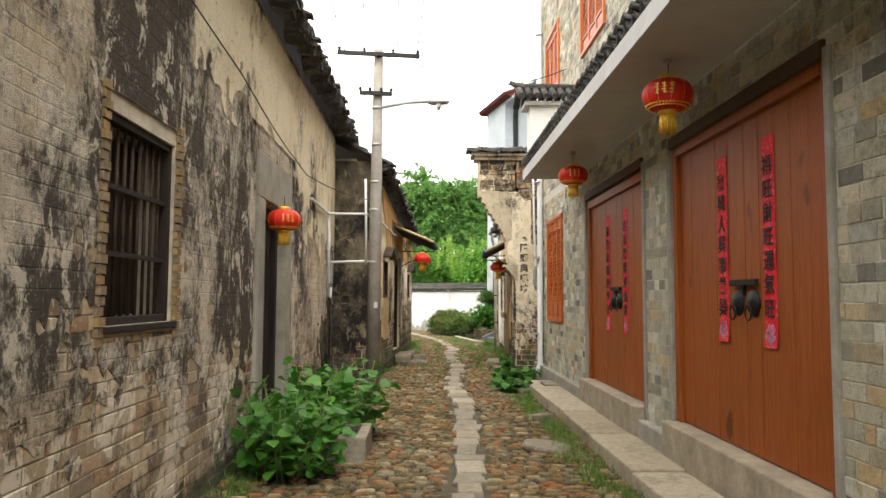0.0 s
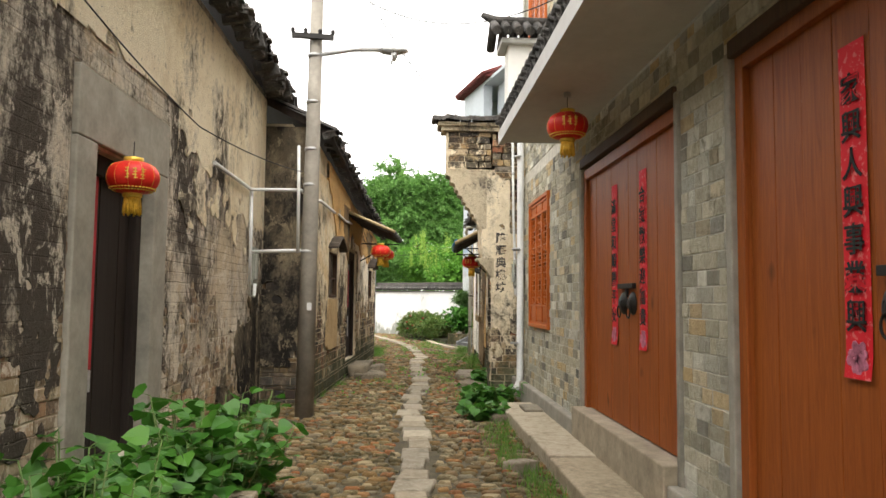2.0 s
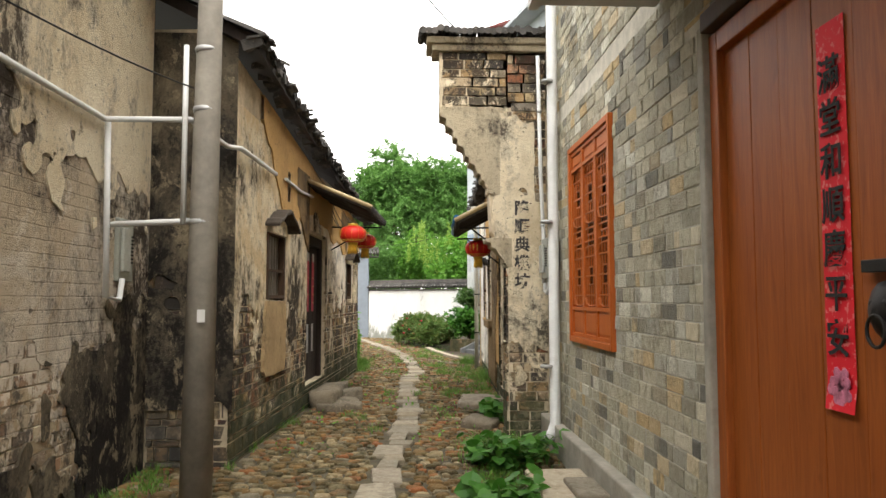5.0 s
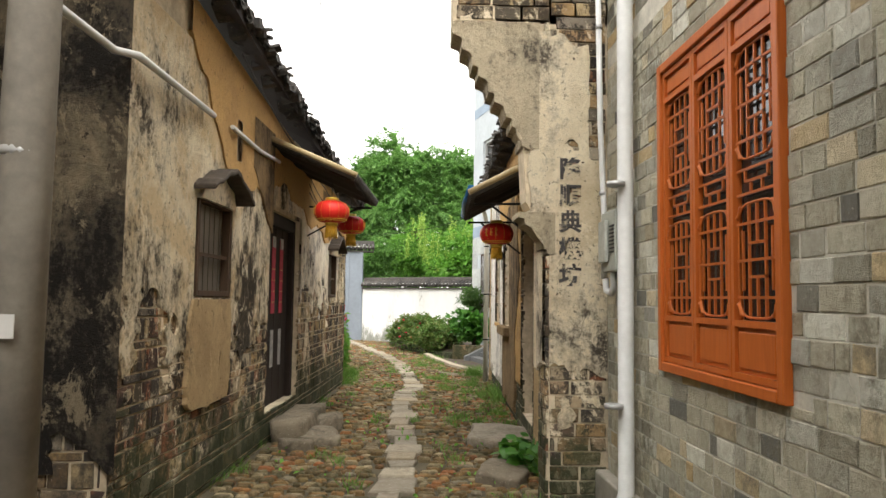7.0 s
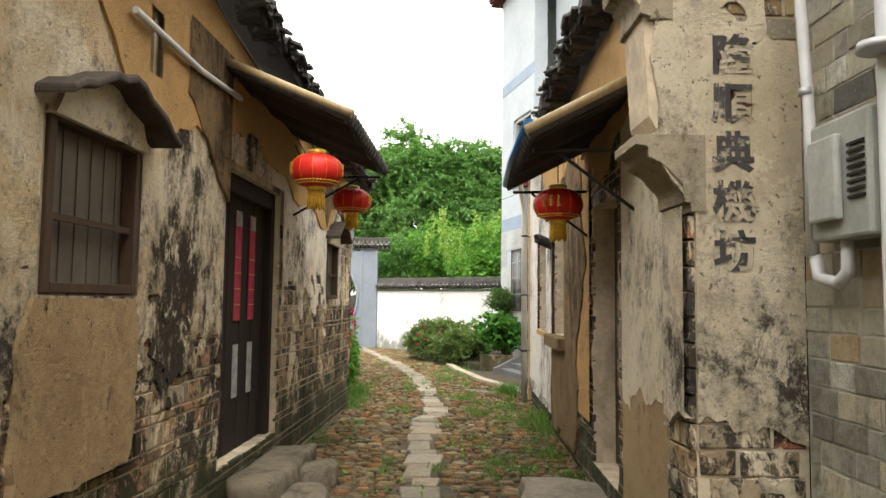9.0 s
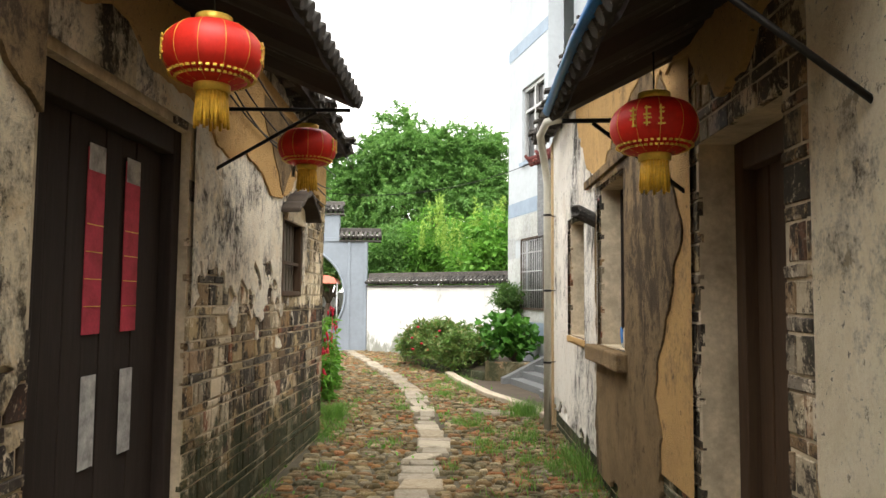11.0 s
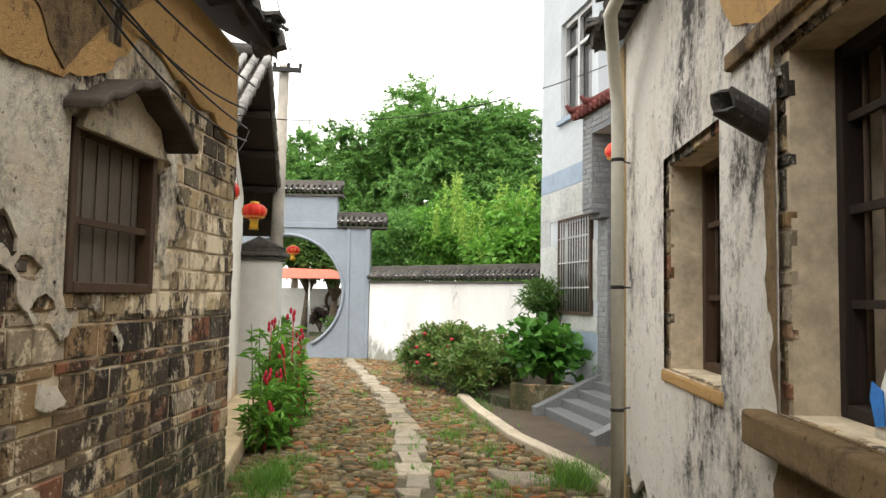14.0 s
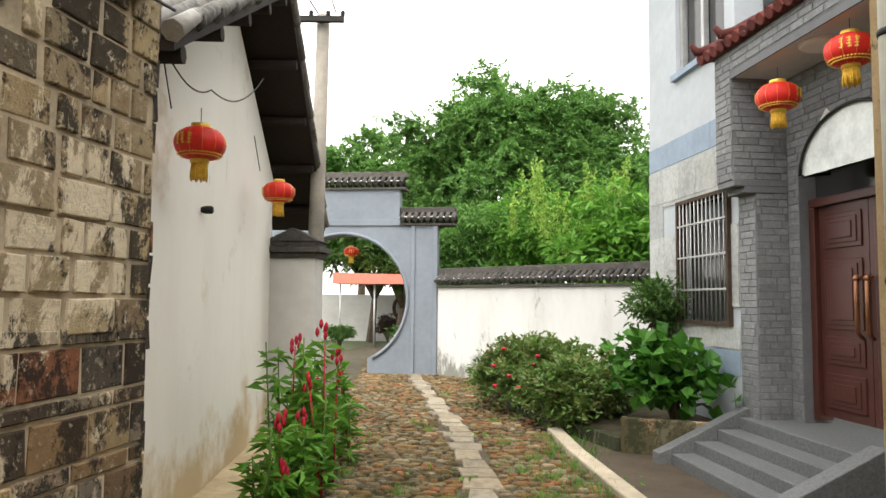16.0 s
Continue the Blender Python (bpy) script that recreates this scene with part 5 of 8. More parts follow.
barred_window("window_7", "dark barred window with a deep stone sill", F4, 1.13, 2.02, 1.1, 2.33, 7, (0.3, 0.55, 0.8), False, dark_wood, 0.2)
barred_window("window_8", "small dark barred window in flaking whitewash", F4, 2.68, 3.57, 1.1, 2.21, 7, (0.35, 0.7), False, brown_wood, 0.22)


def hood(m, s0, s1, z, rise, label):
    """A small gabled plaster hood over a window: a curved slab on a plastered tympanum."""
    n = 12
    pts = []
    for k in range(n + 1):
        f = k / n
        e = abs(2 * f - 1)
        pts.append((s0 + (s1 - s0) * f, z + rise * (1 - e ** 1.2) + 0.012 * math.sin(k * 2.1) - 0.03 * max(0, e - 0.8)))
    bm = bmesh.new()
    prism(bm, pts + [(s, zz - 0.04) for s, zz in reversed(pts)], -0.17, 0.01, m)
    ob = solid("window_hood", bm, hood_mat, label, "window hood", "structure", bevel=0.012)
    bm = bmesh.new()
    w = (s1 - s0) * 0.1
    inner = [(s, zz - 0.041) for s, zz in pts if s0 + w < s < s1 - w]
    prism(bm, [(s0 + w, z - 0.09), (s1 - w, z - 0.09)] + list(reversed(inner)), -0.04, 0.01, m)
    part("tympanum", bm, plaster_cream, ob, "flaking cream plaster field")
    return ob


hood(F2, 1.08, 2.1, 2.26, 0.19, "dark weathered plaster hood over the window")
hood(F2, 6.64, 7.52, 2.19, 0.2, "dark weathered plaster hood over the window")

# plank door of the second house
faded_white = plain("torn grey paper", (0.45, 0.44, 0.42), 0.8, vary=0.5, scale=14)
def plank_door(name, m, s0, s1, z0, z1, depth, n, material, label):
    door = thing(name, label, "door", kind="structure")
    for a, b in ((s0, s0 + 0.1), (s1 - 0.1, s1)):
        bm = bmesh.new()
        box(bm, a, b, depth - 0.06, depth + 0.08, z0, z1, m)
        part("door_jamb", bm, material, door, bevel=0.008)
    bm = bmesh.new()
    box(bm, s0 + 0.1, s1 - 0.1, depth - 0.06, depth + 0.08, z1 - 0.14, z1, m)
    part("door_head", bm, material, door, bevel=0.008)
    w = (s1 - s0 - 0.2) / n
    for k in range(n):
        bm = bmesh.new()
        box(bm, s0 + 0.1 + k * w + 0.002, s0 + 0.1 + (k + 1) * w - 0.002, depth + 0.004 * (k % 2), depth + 0.04, z0, z1 - 0.14, m)
        part("plank", bm, material, door, bevel=0.004)
    return door


D2 = plank_door("door_3", F2, 3.3, 4.72, 0.3, 2.36, 0.12, 8, dark_wood, "dark weathered plank door with faded red strips")
dm2 = F2 @ Matrix.Translation((0, 0.119, 0))
for s in (3.92, 4.27):
    st = thing("paper_strip", "faded red paper strip, torn white at the foot", "paper strip", group="paper strips")
    bm = bmesh.new()
    box(bm, s - 0.075, s + 0.075, -0.006, -0.002, 1.28, 2.1, dm2)
    part("red_paper", bm, pink_paper, st)
    bm = bmesh.new()
    box(bm, s - 0.06, s + 0.06, -0.006, -0.002, 0.7, 1.1, dm2)
    part("torn_paper", bm, faded_white, st, "torn pale paper")
    bm = bmesh.new()
    box(bm, s - 0.07, s + 0.07, -0.008, -0.004, 2.0, 2.12, dm2)
    part("print", bm, faded_white, st, "pale printed top")
    for k in range(4):
        bm = bmesh.new()
        box(bm, s - 0.07, s + 0.07, -0.009, -0.006, 1.4 + k * 0.12, 1.404 + k * 0.12, dm2)
        part("fold_line", bm, gold, st, "thin gold line")
D4 = plank_door("door_4", F4, -1.2, -0.3, 0.2, 2.2, 0.24, 5, brown_wood, "brown plank door deep in the old wall")
D1 = plank_door("door_5", F1, 7.12, 8.2, 0.3, 2.4, 0.13, 5, dark_wood, "dark plank door with a red strip behind the lantern")
st = thing("paper_strip", "long red paper strip on the dark door", "paper strip", group="paper strips")
bm = bmesh.new()
box(bm, 7.24, 7.5, 0.115, 0.127, 0.95, 2.3, F1)
part("red_paper", bm, red_paper, st)
bm = bmesh.new()
box(bm, 7.24, 7.5, 0.115, 0.127, 0.8, 0.945, F1)
part("foot_paper", bm, faded_white, st, "blue grey foot of the strip")
# stone frame of that door
for a, b, c, d in ((6.84, 7.13, 0.0, 2.42), (8.19, 8.5, 0.0, 2.42), (6.84, 8.5, 2.42, 2.86)):
    bm = bmesh.new()
    box(bm, a + 0.003, b - 0.003, -0.03, 0.25, c, d - 0.003, F1)
    part("door_stone", bm, cement, wall_west, "grey stone door frame", bevel=0.01)
# brick strip beside the brown door and a stone sill under the big window
bm = bmesh.new()
box(bm, 1.04, 2.2, -0.1, 0.19, 0.97, 1.095, F4)
solid("window_sill", bm, plaster_brown, "thick worn cement window sill", "window sill", "structure", bevel=0.015)
bm = bmesh.new()
box(bm, 2.62, 3.63, -0.03, 0.2, 1.03, 1.095, F4)
solid("window_sill", bm, plaster_ochre, "worn ochre cement window sill", "window sill", "structure", bevel=0.012)
bm = bmesh.new()
box(bm, 0.95, 2.5, -0.05, 0.01, 2.4, 2.47, F4)
solid("lintel_ledge", bm, plaster_brown, "thin cement ledge over the windows", "ledge", "structure", bevel=0.01)
tb = thing("stone_spout", "broken dark clay spout sticking out of the wall", "spout")
bm = bmesh.new()
M = F4 @ Matrix.Translation((2.19, 0.04, 2.08)) @ Matrix.Rotation(radians(-24), 4, 'Z') @ Matrix.Rotation(radians(90 - 20), 4, 'X')
for r, flip in ((0.058, 1), (0.046, -1)):
    A = [bm.verts.new(M @ Vector((r * math.cos(a), r * math.sin(a), 0))) for a in [math.tau * k / 12 for k in range(12)]]
    B = [bm.verts.new(M @ Vector((r * math.cos(a), r * math.sin(a), 0.27 + 0.02 * math.sin(a * 3)))) for a in [math.tau * k / 12 for k in range(12)]]
    for k in range(12):
        bm.faces.new((A[k], A[(k + 1) % 12], B[(k + 1) % 12], B[k]))
    if flip == 1:
        outer = B
    else:
        for k in range(12):
            bm.faces.new((outer[k], outer[(k + 1) % 12], B[(k + 1) % 12], B[k]))
part("spout_tube", bm, tile_dark, tb)
# printed pouches on the sill behind the bars


def pouch(s, w, h, front, band, label):
    """A standing foil pouch: full at the foot, flat and crimped at the top, with a printed band."""
    bag = thing("plastic_pouch", label, "packet")
    n, rows = 10, []
    bm = bmesh.new()
    for k in range(8):
        f = k / 7
        deep = 0.05 * (1 - f ** 2.2) + 0.004
        ring = []
        for i in range(2 * n):
            a = math.tau * i / (2 * n)
            wob_s = 0.006 * math.sin(k * 2.3 + i * 1.7)
            ring.append(bm.verts.new(F4 @ Vector((s + (w / 2) * math.copysign(abs(math.cos(a)) ** 0.5, math.cos(a)) + wob_s, 0.13 + deep * math.sin(a) + wob_s * 0.6, 1.096 + h * f))))
        rows.append(ring)
    for p, q in zip(rows, rows[1:]):
        for i in range(2 * n):
            bm.faces.new((p[i], p[(i + 1) % (2 * n)], q[(i + 1) % (2 * n)], q[i])).smooth = True
    bm.faces.new(rows[0])
    bm.faces.new(rows[-1])
    part("body", bm, plain("printed pouch foil", front, 0.3, vary=0.3, scale=14), bag)
    bm = bmesh.new()
    prism(bm, [(s - w * 0.42, 1.096 + h * 0.2), (s + w * 0.1, 1.096 + h * 0.16), (s + w * 0.42, 1.096 + h * 0.5), (s + w * 0.3, 1.096 + h * 0.72), (s - w * 0.35, 1.096 + h * 0.62)], 0.072, 0.0765, F4)
    part("print", bm, plain("pouch print", band, 0.35, vary=0.3, scale=14), bag, "printed colour field")
    return bag


pouch(1.63, 0.085, 0.22, (0.7, 0.68, 0.6), (0.03, 0.2, 0.6), "pale printed pouch with a blue field on the window sill")
pouch(1.535, 0.085, 0.21, (0.75, 0.2, 0.04), (0.75, 0.62, 0.45), "orange printed pouch on the window sill")
pouch(1.43, 0.105, 0.22, (0.6, 0.03, 0.025), (0.5, 0.02, 0.02), "red foil pouch on the window sill")


def awning(name, label, m, s0, s1, wall_z, front_z, out, front_mat, brackets):
    aw = thing(name, label, "awning")
    bm = bmesh.new()
    prism_pts = 12
    rows = []
    for i in range(prism_pts + 1):
        s = s0 + (s1 - s0) * i / prism_pts
        sag = 0.02 * math.sin(i * 1.7)
        rows.append([bm.verts.new(m @ Vector((s, d, z + sag))) for d, z in ((0.0, wall_z), (-out, front_z), (-out, front_z + 0.03), (0.0, wall_z + 0.03))])
    for a, b in zip(rows, rows[1:]):
        for i in range(4):
            bm.faces.new((a[i], a[(i + 1) % 4], b[(i + 1) % 4], b[i]))
    bm.faces.new(rows[0])
    bm.faces.new(rows[-1])
    part("deck", bm, dark_wood, aw)
    bm = bmesh.new()
    k = 0
    s = s0
    while s < s1:
        bm = bmesh.new()
        tube(bm, [m @ Vector((s, 0.0, wall_z + 0.045)), m @ Vector((s, -out - 0.05, front_z + 0.04))], 0.045, 7)
        part("covering_ridge", bm, tile_dark, aw)
        s += 0.12
    bm = bmesh.new()
    tube(bm, [m @ Vector((s0 - 0.03, 0.0, wall_z + 0.06)), m @ Vector((s0 - 0.03, -out - 0.06, front_z + 0.05))], 0.03, 8)
    part("edge_pole", bm, front_mat, aw, "pale bamboo edge pole")
    for s in brackets:
        bm = bmesh.new()
        tube(bm, [m @ Vector((s, 0.01, front_z - 0.02)), m @ Vector((s, -out, front_z - 0.03))], 0.012, 7)
        tube(bm, [m @ Vector((s, 0.01, front_z - 0.4)), m @ Vector((s, -out * 0.75, front_z - 0.04))], 0.011, 7)
        part("bracket", bm, iron, aw, "black iron bracket")
    return aw


bamboo = wood_mat("pale bamboo", (0.45, 0.36, 0.2), (0.3, 0.22, 0.11), 0.5, knots=False)
AW1 = awning("awning", "dark lean-to awning over the plank door", F2, 3.15, 5.25, 2.98, 2.62, 0.82, bamboo, (5.1,))
AW2 = awning("awning", "dark lean-to awning with blue and tan sheet edge", F4, -1.95, 0.0, 2.72, 2.38, 0.62, bamboo, (-1.8, -0.15))
bm = bmesh.new()
tube(bm, [F4 @ Vector((-1.98, -0.66, 2.47)), F4 @ Vector((-1.0, -0.69, 2.46)), F4 @ Vector((0.0, -0.67, 2.44))], [0.035, 0.025, 0.03], 8)
part("sheet_roll", bm, plain("blue plastic sheet", (0.03, 0.16, 0.4), 0.4, vary=0.3), AW2, "rolled blue plastic sheet")
for m, s, d, z, x, y in ((F2, 3.3, -0.72, 2.52, -0.11, 15.9), (F2, 5.1, -0.6, 2.58, -0.07, 17.76), (F4, -0.8, -0.5, 2.36, 1.61, 16.21)):
    bm = bmesh.new()
    tube(bm, [(x, y, z - 0.02), (x, y, z + 0.12)], 0.004, 5)
    solid("lantern_wire", bm, iron, "short wire that holds a lantern", "wire")

# ---- stone steps, trough, loose stones ----


def block(name, label, cat, x0, x1, y0, y1, z0, z1, material, turn=0.0, seed=0, parent=None):
    """A worn stone: a box cut fine, its faces and corners rubbed uneven."""
    bm = bmesh.new()
    cx, cy = (x0 + x1) / 2, (y0 + y1) / 2
    hx, hy, hz = (x1 - x0) / 2, (y1 - y0) / 2, (z1 - z0) / 2
    bmesh.ops.create_cube(bm, size=2.0)
    bmesh.ops.subdivide_edges(bm, edges=bm.edges[:], cuts=5, use_grid_fill=True)
    rot = Matrix.Rotation(radians(turn), 4, 'Z')
    for v in bm.verts:
        c = v.co.copy()
        k = sorted(abs(q) for q in c)
        c *= 1 - 0.09 * max(0, k[1] - 0.6) * (1 + k[0])
        p = Vector((c.x * hx, c.y * hy, c.z * hz))
        p += Vector((1, 1, 0.5)) * 0.05 * noise.noise(p * 3.5 + Vector((seed * 3.1, 0, 0)))
        p.z += 0.03 * noise.noise(p * 2 + Vector((0, seed * 2.3, 5)))
        v.co = rot @ p + Vector((cx, cy, (z0 + z1) / 2))
    for f in bm.faces:
        f.smooth = True
    return solid(name, bm, material, label, cat)


block("door_step", "worn stone block before the plank door", "step", -0.66, -0.3, 15.95, 17.3, -0.05, 0.22, old_stone, -3, 1)
block("stone_slab", "tilted worn stone slab beside the step", "stone slab", -0.42, -0.02, 15.75, 16.5, -0.05, 0.09, old_stone, 12, 2)
block("stone_slab", "low grey stone by the old wall", "stone slab", -0.5, -0.25, 15.5, 15.78, -0.04, 0.1, old_stone, 30, 3)
block("stone_slab", "broad pale stone slab leaning at the brown door", "stone slab", 1.35, 2.0, 15.75, 16.7, -0.06, 0.1, slab_stone, -8, 4)
block("stone_slab", "flat pale slab in the grass", "stone slab", 1.3, 1.75, 22.3, 22.75, -0.04, 0.045, slab_stone, 18, 5)
block("stone_slab", "pale slab lying in the lane", "stone slab", 0.95, 1.4, 6.9, 7.3, -0.04, 0.05, slab_stone, -14, 6)
block("stone_slab", "small grey stone at the verge", "stone slab", 1.25, 1.5, 8.6, 8.8, -0.04, 0.08, slab_stone, 24, 7)
block("stone_slab", "grey stone at the kerb foot", "stone slab", 1.35, 1.62, 11.0, 11.5, -0.04, 0.09, old_stone, 10, 8)
block("stone_slab", "grey stone near the pillar", "stone slab", 1.3, 1.7, 14.3, 14.9, -0.04, 0.08, old_stone, -20, 9)
block("boulder", "rough grey stone at the foot of the wall", "stone", -0.35, -0.08, 16.6, 16.9, -0.04, 0.16, old_stone, 33, 10)
tr = thing("stone_trough", "low mossy stone trough half hidden by leaves", "trough")
for x0, x1, y0, y1, z1 in ((-1.45, -0.52, 6.45, 6.55, 0.24), (-1.45, -0.52, 7.05, 7.15, 0.24), (-0.62, -0.52, 6.55, 7.05, 0.235), (-1.45, -1.35, 6.55, 7.05, 0.235)):
    bm = bmesh.new()
    box(bm, x0, x1, y0, y1, -0.05, z1)
    part("side_slab", bm, slab_stone, tr, bevel=0.015)
bm = bmesh.new()
box(bm, -1.35, -0.62, 6.55, 7.05, -0.05, 0.12)
part("soil", bm, earth, tr, "dark soil")

# ---- parapet end above the canopy ----
par = thing("parapet", "white parapet end with a dark tile cap above the canopy", "parapet", kind="structure")
bm = bmesh.new()
box(bm, 1.42, 2.1, 9.85, 10.15, 3.3, 4.12)
part("body", bm, white_fresh, par)
bm = bmesh.new()
box(bm, 1.34, 2.1, 9.78, 10.22, 4.12, 4.18)
part("moulding", bm, white_paint, par, bevel=0.01)
bm = bmesh.new()
for k in range(8):
    x = 1.28 + k * 0.115
    for sg in (-1, 1):
        tube(bm, [(x, 10.0, 4.4), (x, 10.0 + sg * 0.16, 4.3), (x, 10.0 + sg * 0.3, 4.22)], 0.05, 7)
tube(bm, [(1.15, 10.0, 4.5), (1.3, 10.0, 4.43), (2.1, 10.0, 4.42)], [0.03, 0.06, 0.06], 8)
part("cap_tiles", bm, tile_dark, par, "dark half round cap tiles")

# ---- wires ----


def wire(points, sag, r, label):
    bm = bmesh.new()
    pts = []
    for a, b in zip(points, points[1:]):
        a, b = Vector(a), Vector(b)
        for k in range(12):
            f = k / 12
            pts.append(a.lerp(b, f) - Vector((0, 0, sag * 4 * f * (1 - f))))
    pts.append(Vector(points[-1]))
    tube(bm, pts, r, 5)
    solid("wire", bm, iron, label, "wire")


wire([(-1.56, -5, 4.2), (-1.56, 6, 3.32), (-1.5, 9, 2.98), (-0.9, 11.4, 3.0)], 0.05, 0.006, "thin dark wire hung along the old wall")
for dx in (-0.55, -0.15, 0.3, 0.62):
    wire([(-0.8 + dx, 11.5, 5.45), (-0.6 + dx * 2.2, 0, 8.5)], 0.15, 0.009, "overhead power wire from the pole")
wire([(-0.2, 11.6, 5.4), (1.3, 13.9, 4.3)], 0.2, 0.007, "drooping wire from the cross arm to the pillar")
wire([(-0.6, 14, 3.3), (-0.45, 18, 2.9), (-0.3, 21, 2.75)], 0.08, 0.006, "thin cable under the eave")
wire([(-1.0, 22.1, 2.8), (-1.12, 23.0, 2.75), (-1.25, 24.2, 3.2)], 0.12, 0.005, "loose cable on the white gable")

wire([(-0.5, 21.0, 2.58), (2.0, 21.35, 3.05)], 0.18, 0.0035, "slack wire slung across the lane from house to house")
for k, (z0, z1, sag) in enumerate(((2.95, 2.5, 0.12), (2.85, 2.42, 0.2), (2.75, 2.62, 0.16))):
    wire([F2 @ Vector((4.9, -0.06, z0)), F2 @ Vector((6.7, -0.05, (z0 + z1) / 2)), F2 @ Vector((8.46, -0.07, z1))], sag * 0.5, 0.006, "loose dark cable across the ochre render")
wire([(-1.5, 26.5, 4.66), (-2.6, 17.0, 7.4)], 0.2, 0.008, "overhead wire from the pale pole")
wire([(-1.3, 26.5, 4.66), (-0.6, 17.0, 7.0)], 0.2, 0.008, "overhead wire from the pale pole")
wire([(-0.2, 11.6, 5.3), (1.95, 10.0, 4.7)], 0.3, 0.007, "service wire from the cross arm to the new house")

# ---- white gable house: roof and details ----
# grimy grey tiles; palette lightened to carry the sky's reflection in the colour
tile_gable = brick_mat("weathered gable tile with painted sky sheen", [(0.2, 0.195, 0.185), (0.3, 0.295, 0.28), (0.14, 0.135, 0.13), (0.38, 0.37, 0.35)], (0.06, 0.058, 0.05), 0.52, 0.66, island=True)
gr = thing("roof_gable", "dark tiled gable roof with exposed brown rafters", "roof", kind="structure")
APEX, NEAR, FARR = (2.1, 3.98), (-0.75, 2.5), (5.15, 2.32)
for (s0, z0) in (NEAR, FARR):
    bm = bmesh.new()
    prism(bm, [(s0, z0), (APEX[0], APEX[1]), (APEX[0], APEX[1] + 0.07), (s0, z0 + 0.07)], -0.42, 4.0, F7)
    part("roof_boards", bm, dark_wood, gr)
    bm = bmesh.new()
    d = -0.42
    while d < 3.9:
        n = 9
        for k in range(n):
            a, b = k / n, (k + 1.08) / n
            p = Vector((APEX[0] + (s0 - APEX[0]) * a, d, APEX[1] + (z0 - APEX[1]) * a + 0.12))
            q = Vector((APEX[0] + (s0 - APEX[0]) * b, d, APEX[1] + (z0 - APEX[1]) * b + 0.09))
            tube(bm, [F7 @ p, F7 @ q], [0.036, 0.05], 7)
        d += 0.125
    rt = part("tile_run", bm, tile_gable, gr)
    rt["kind"] = "stuff"
for k in range(9):
    f = (k + 0.3) / 9
    s = NEAR[0] + (FARR[0] - NEAR[0]) * f
    z = APEX[1] - (abs(s - APEX[0]) / (APEX[0] - NEAR[0]) * (APEX[1] - NEAR[1]) if s < APEX[0] else (s - APEX[0]) / (FARR[0] - APEX[0]) * (APEX[1] - FARR[1]))
    bm = bmesh.new()
    tube(bm, [F7 @ Vector((s, -0.4, z - 0.05)), F7 @ Vector((s, 0.3, z - 0.05))], 0.045, 8)
    part("purlin", bm, dark_wood, gr, "round brown purlin end")
bm = bmesh.new()
tube(bm, [F7 @ Vector((APEX[0], -0.46, APEX[1] + 0.16)), F7 @ Vector((APEX[0], 3.9, APEX[1] + 0.16))], 0.09, 8)
part("ridge", bm, tile_dark, gr)
lm = thing("wall_lamp", "small dark lamp on the white gable", "lamp")
bm = bmesh.new()
lathe(bm, [(0.02, 0), (0.028, 0.03), (0.028, 0.07), (0.02, 0.08)], 12, m=F7 @ Matrix.Translation((1.25, 0.0, 2.08)) @ Matrix.Rotation(radians(90), 4, 'X'))
part("lamp_body", bm, iron, lm)
for s, z, y in ((0.3, 2.55, 22.6), (2.8, 2.65, 25.05)):
    bm = bmesh.new()
    tube(bm, [F7 @ Vector((s, -0.02, z + 0.3)), F7 @ Vector((s, -0.08, z - 0.02))], 0.004, 5)
    solid("lantern_wire", bm, iron, "short wire that holds a lantern", "wire")
apr = bmesh.new()
box(apr, -0.9, 4.2, -0.42, 0.0, -0.1, 0.16, F7)
solid("apron", apr, plain("ochre stained cement", (0.5, 0.4, 0.25), 0.9, vary=0.3, scale=3), "ochre stained cement apron along the white gable", "apron", "structure", bevel=0.02)
pier = thing("gate_pier", "white wall pier with a dark moulded cap", "pier", kind="structure")
bm = bmesh.new()
box(bm, -1.86, -1.36, 26.1, 26.4, -0.1, 1.9)
part("body", bm, white_paint, pier)
for k, (e, z) in enumerate(((0.03, 1.9), (0.07, 1.96), (0.02, 2.02))):
    bm = bmesh.new()
    box(bm, -1.86 - e, -1.36 + e, 26.1 - e, 26.4 + e, z + 0.001, z + 0.059)
    part("cap_course", bm, tile_one, pier, "dark cap course", bevel=0.01)
bm = bmesh.new()
prism(bm, [(-1.9, 2.08), (-1.32, 2.08), (-1.61, 2.22)], 0, 0.36, Matrix.Translation((0, 26.07, 0)))
part("cap_top", bm, tile_one, pier)
bm = bmesh.new()
box(bm, -5, -1.861, 26.18, 26.36, -0.1, 1.85)
solid("wall_yard", bm, white_paint, "white yard wall behind the gable", "wall", "structure")

# ---- caps and trim of the garden wall and gate ----


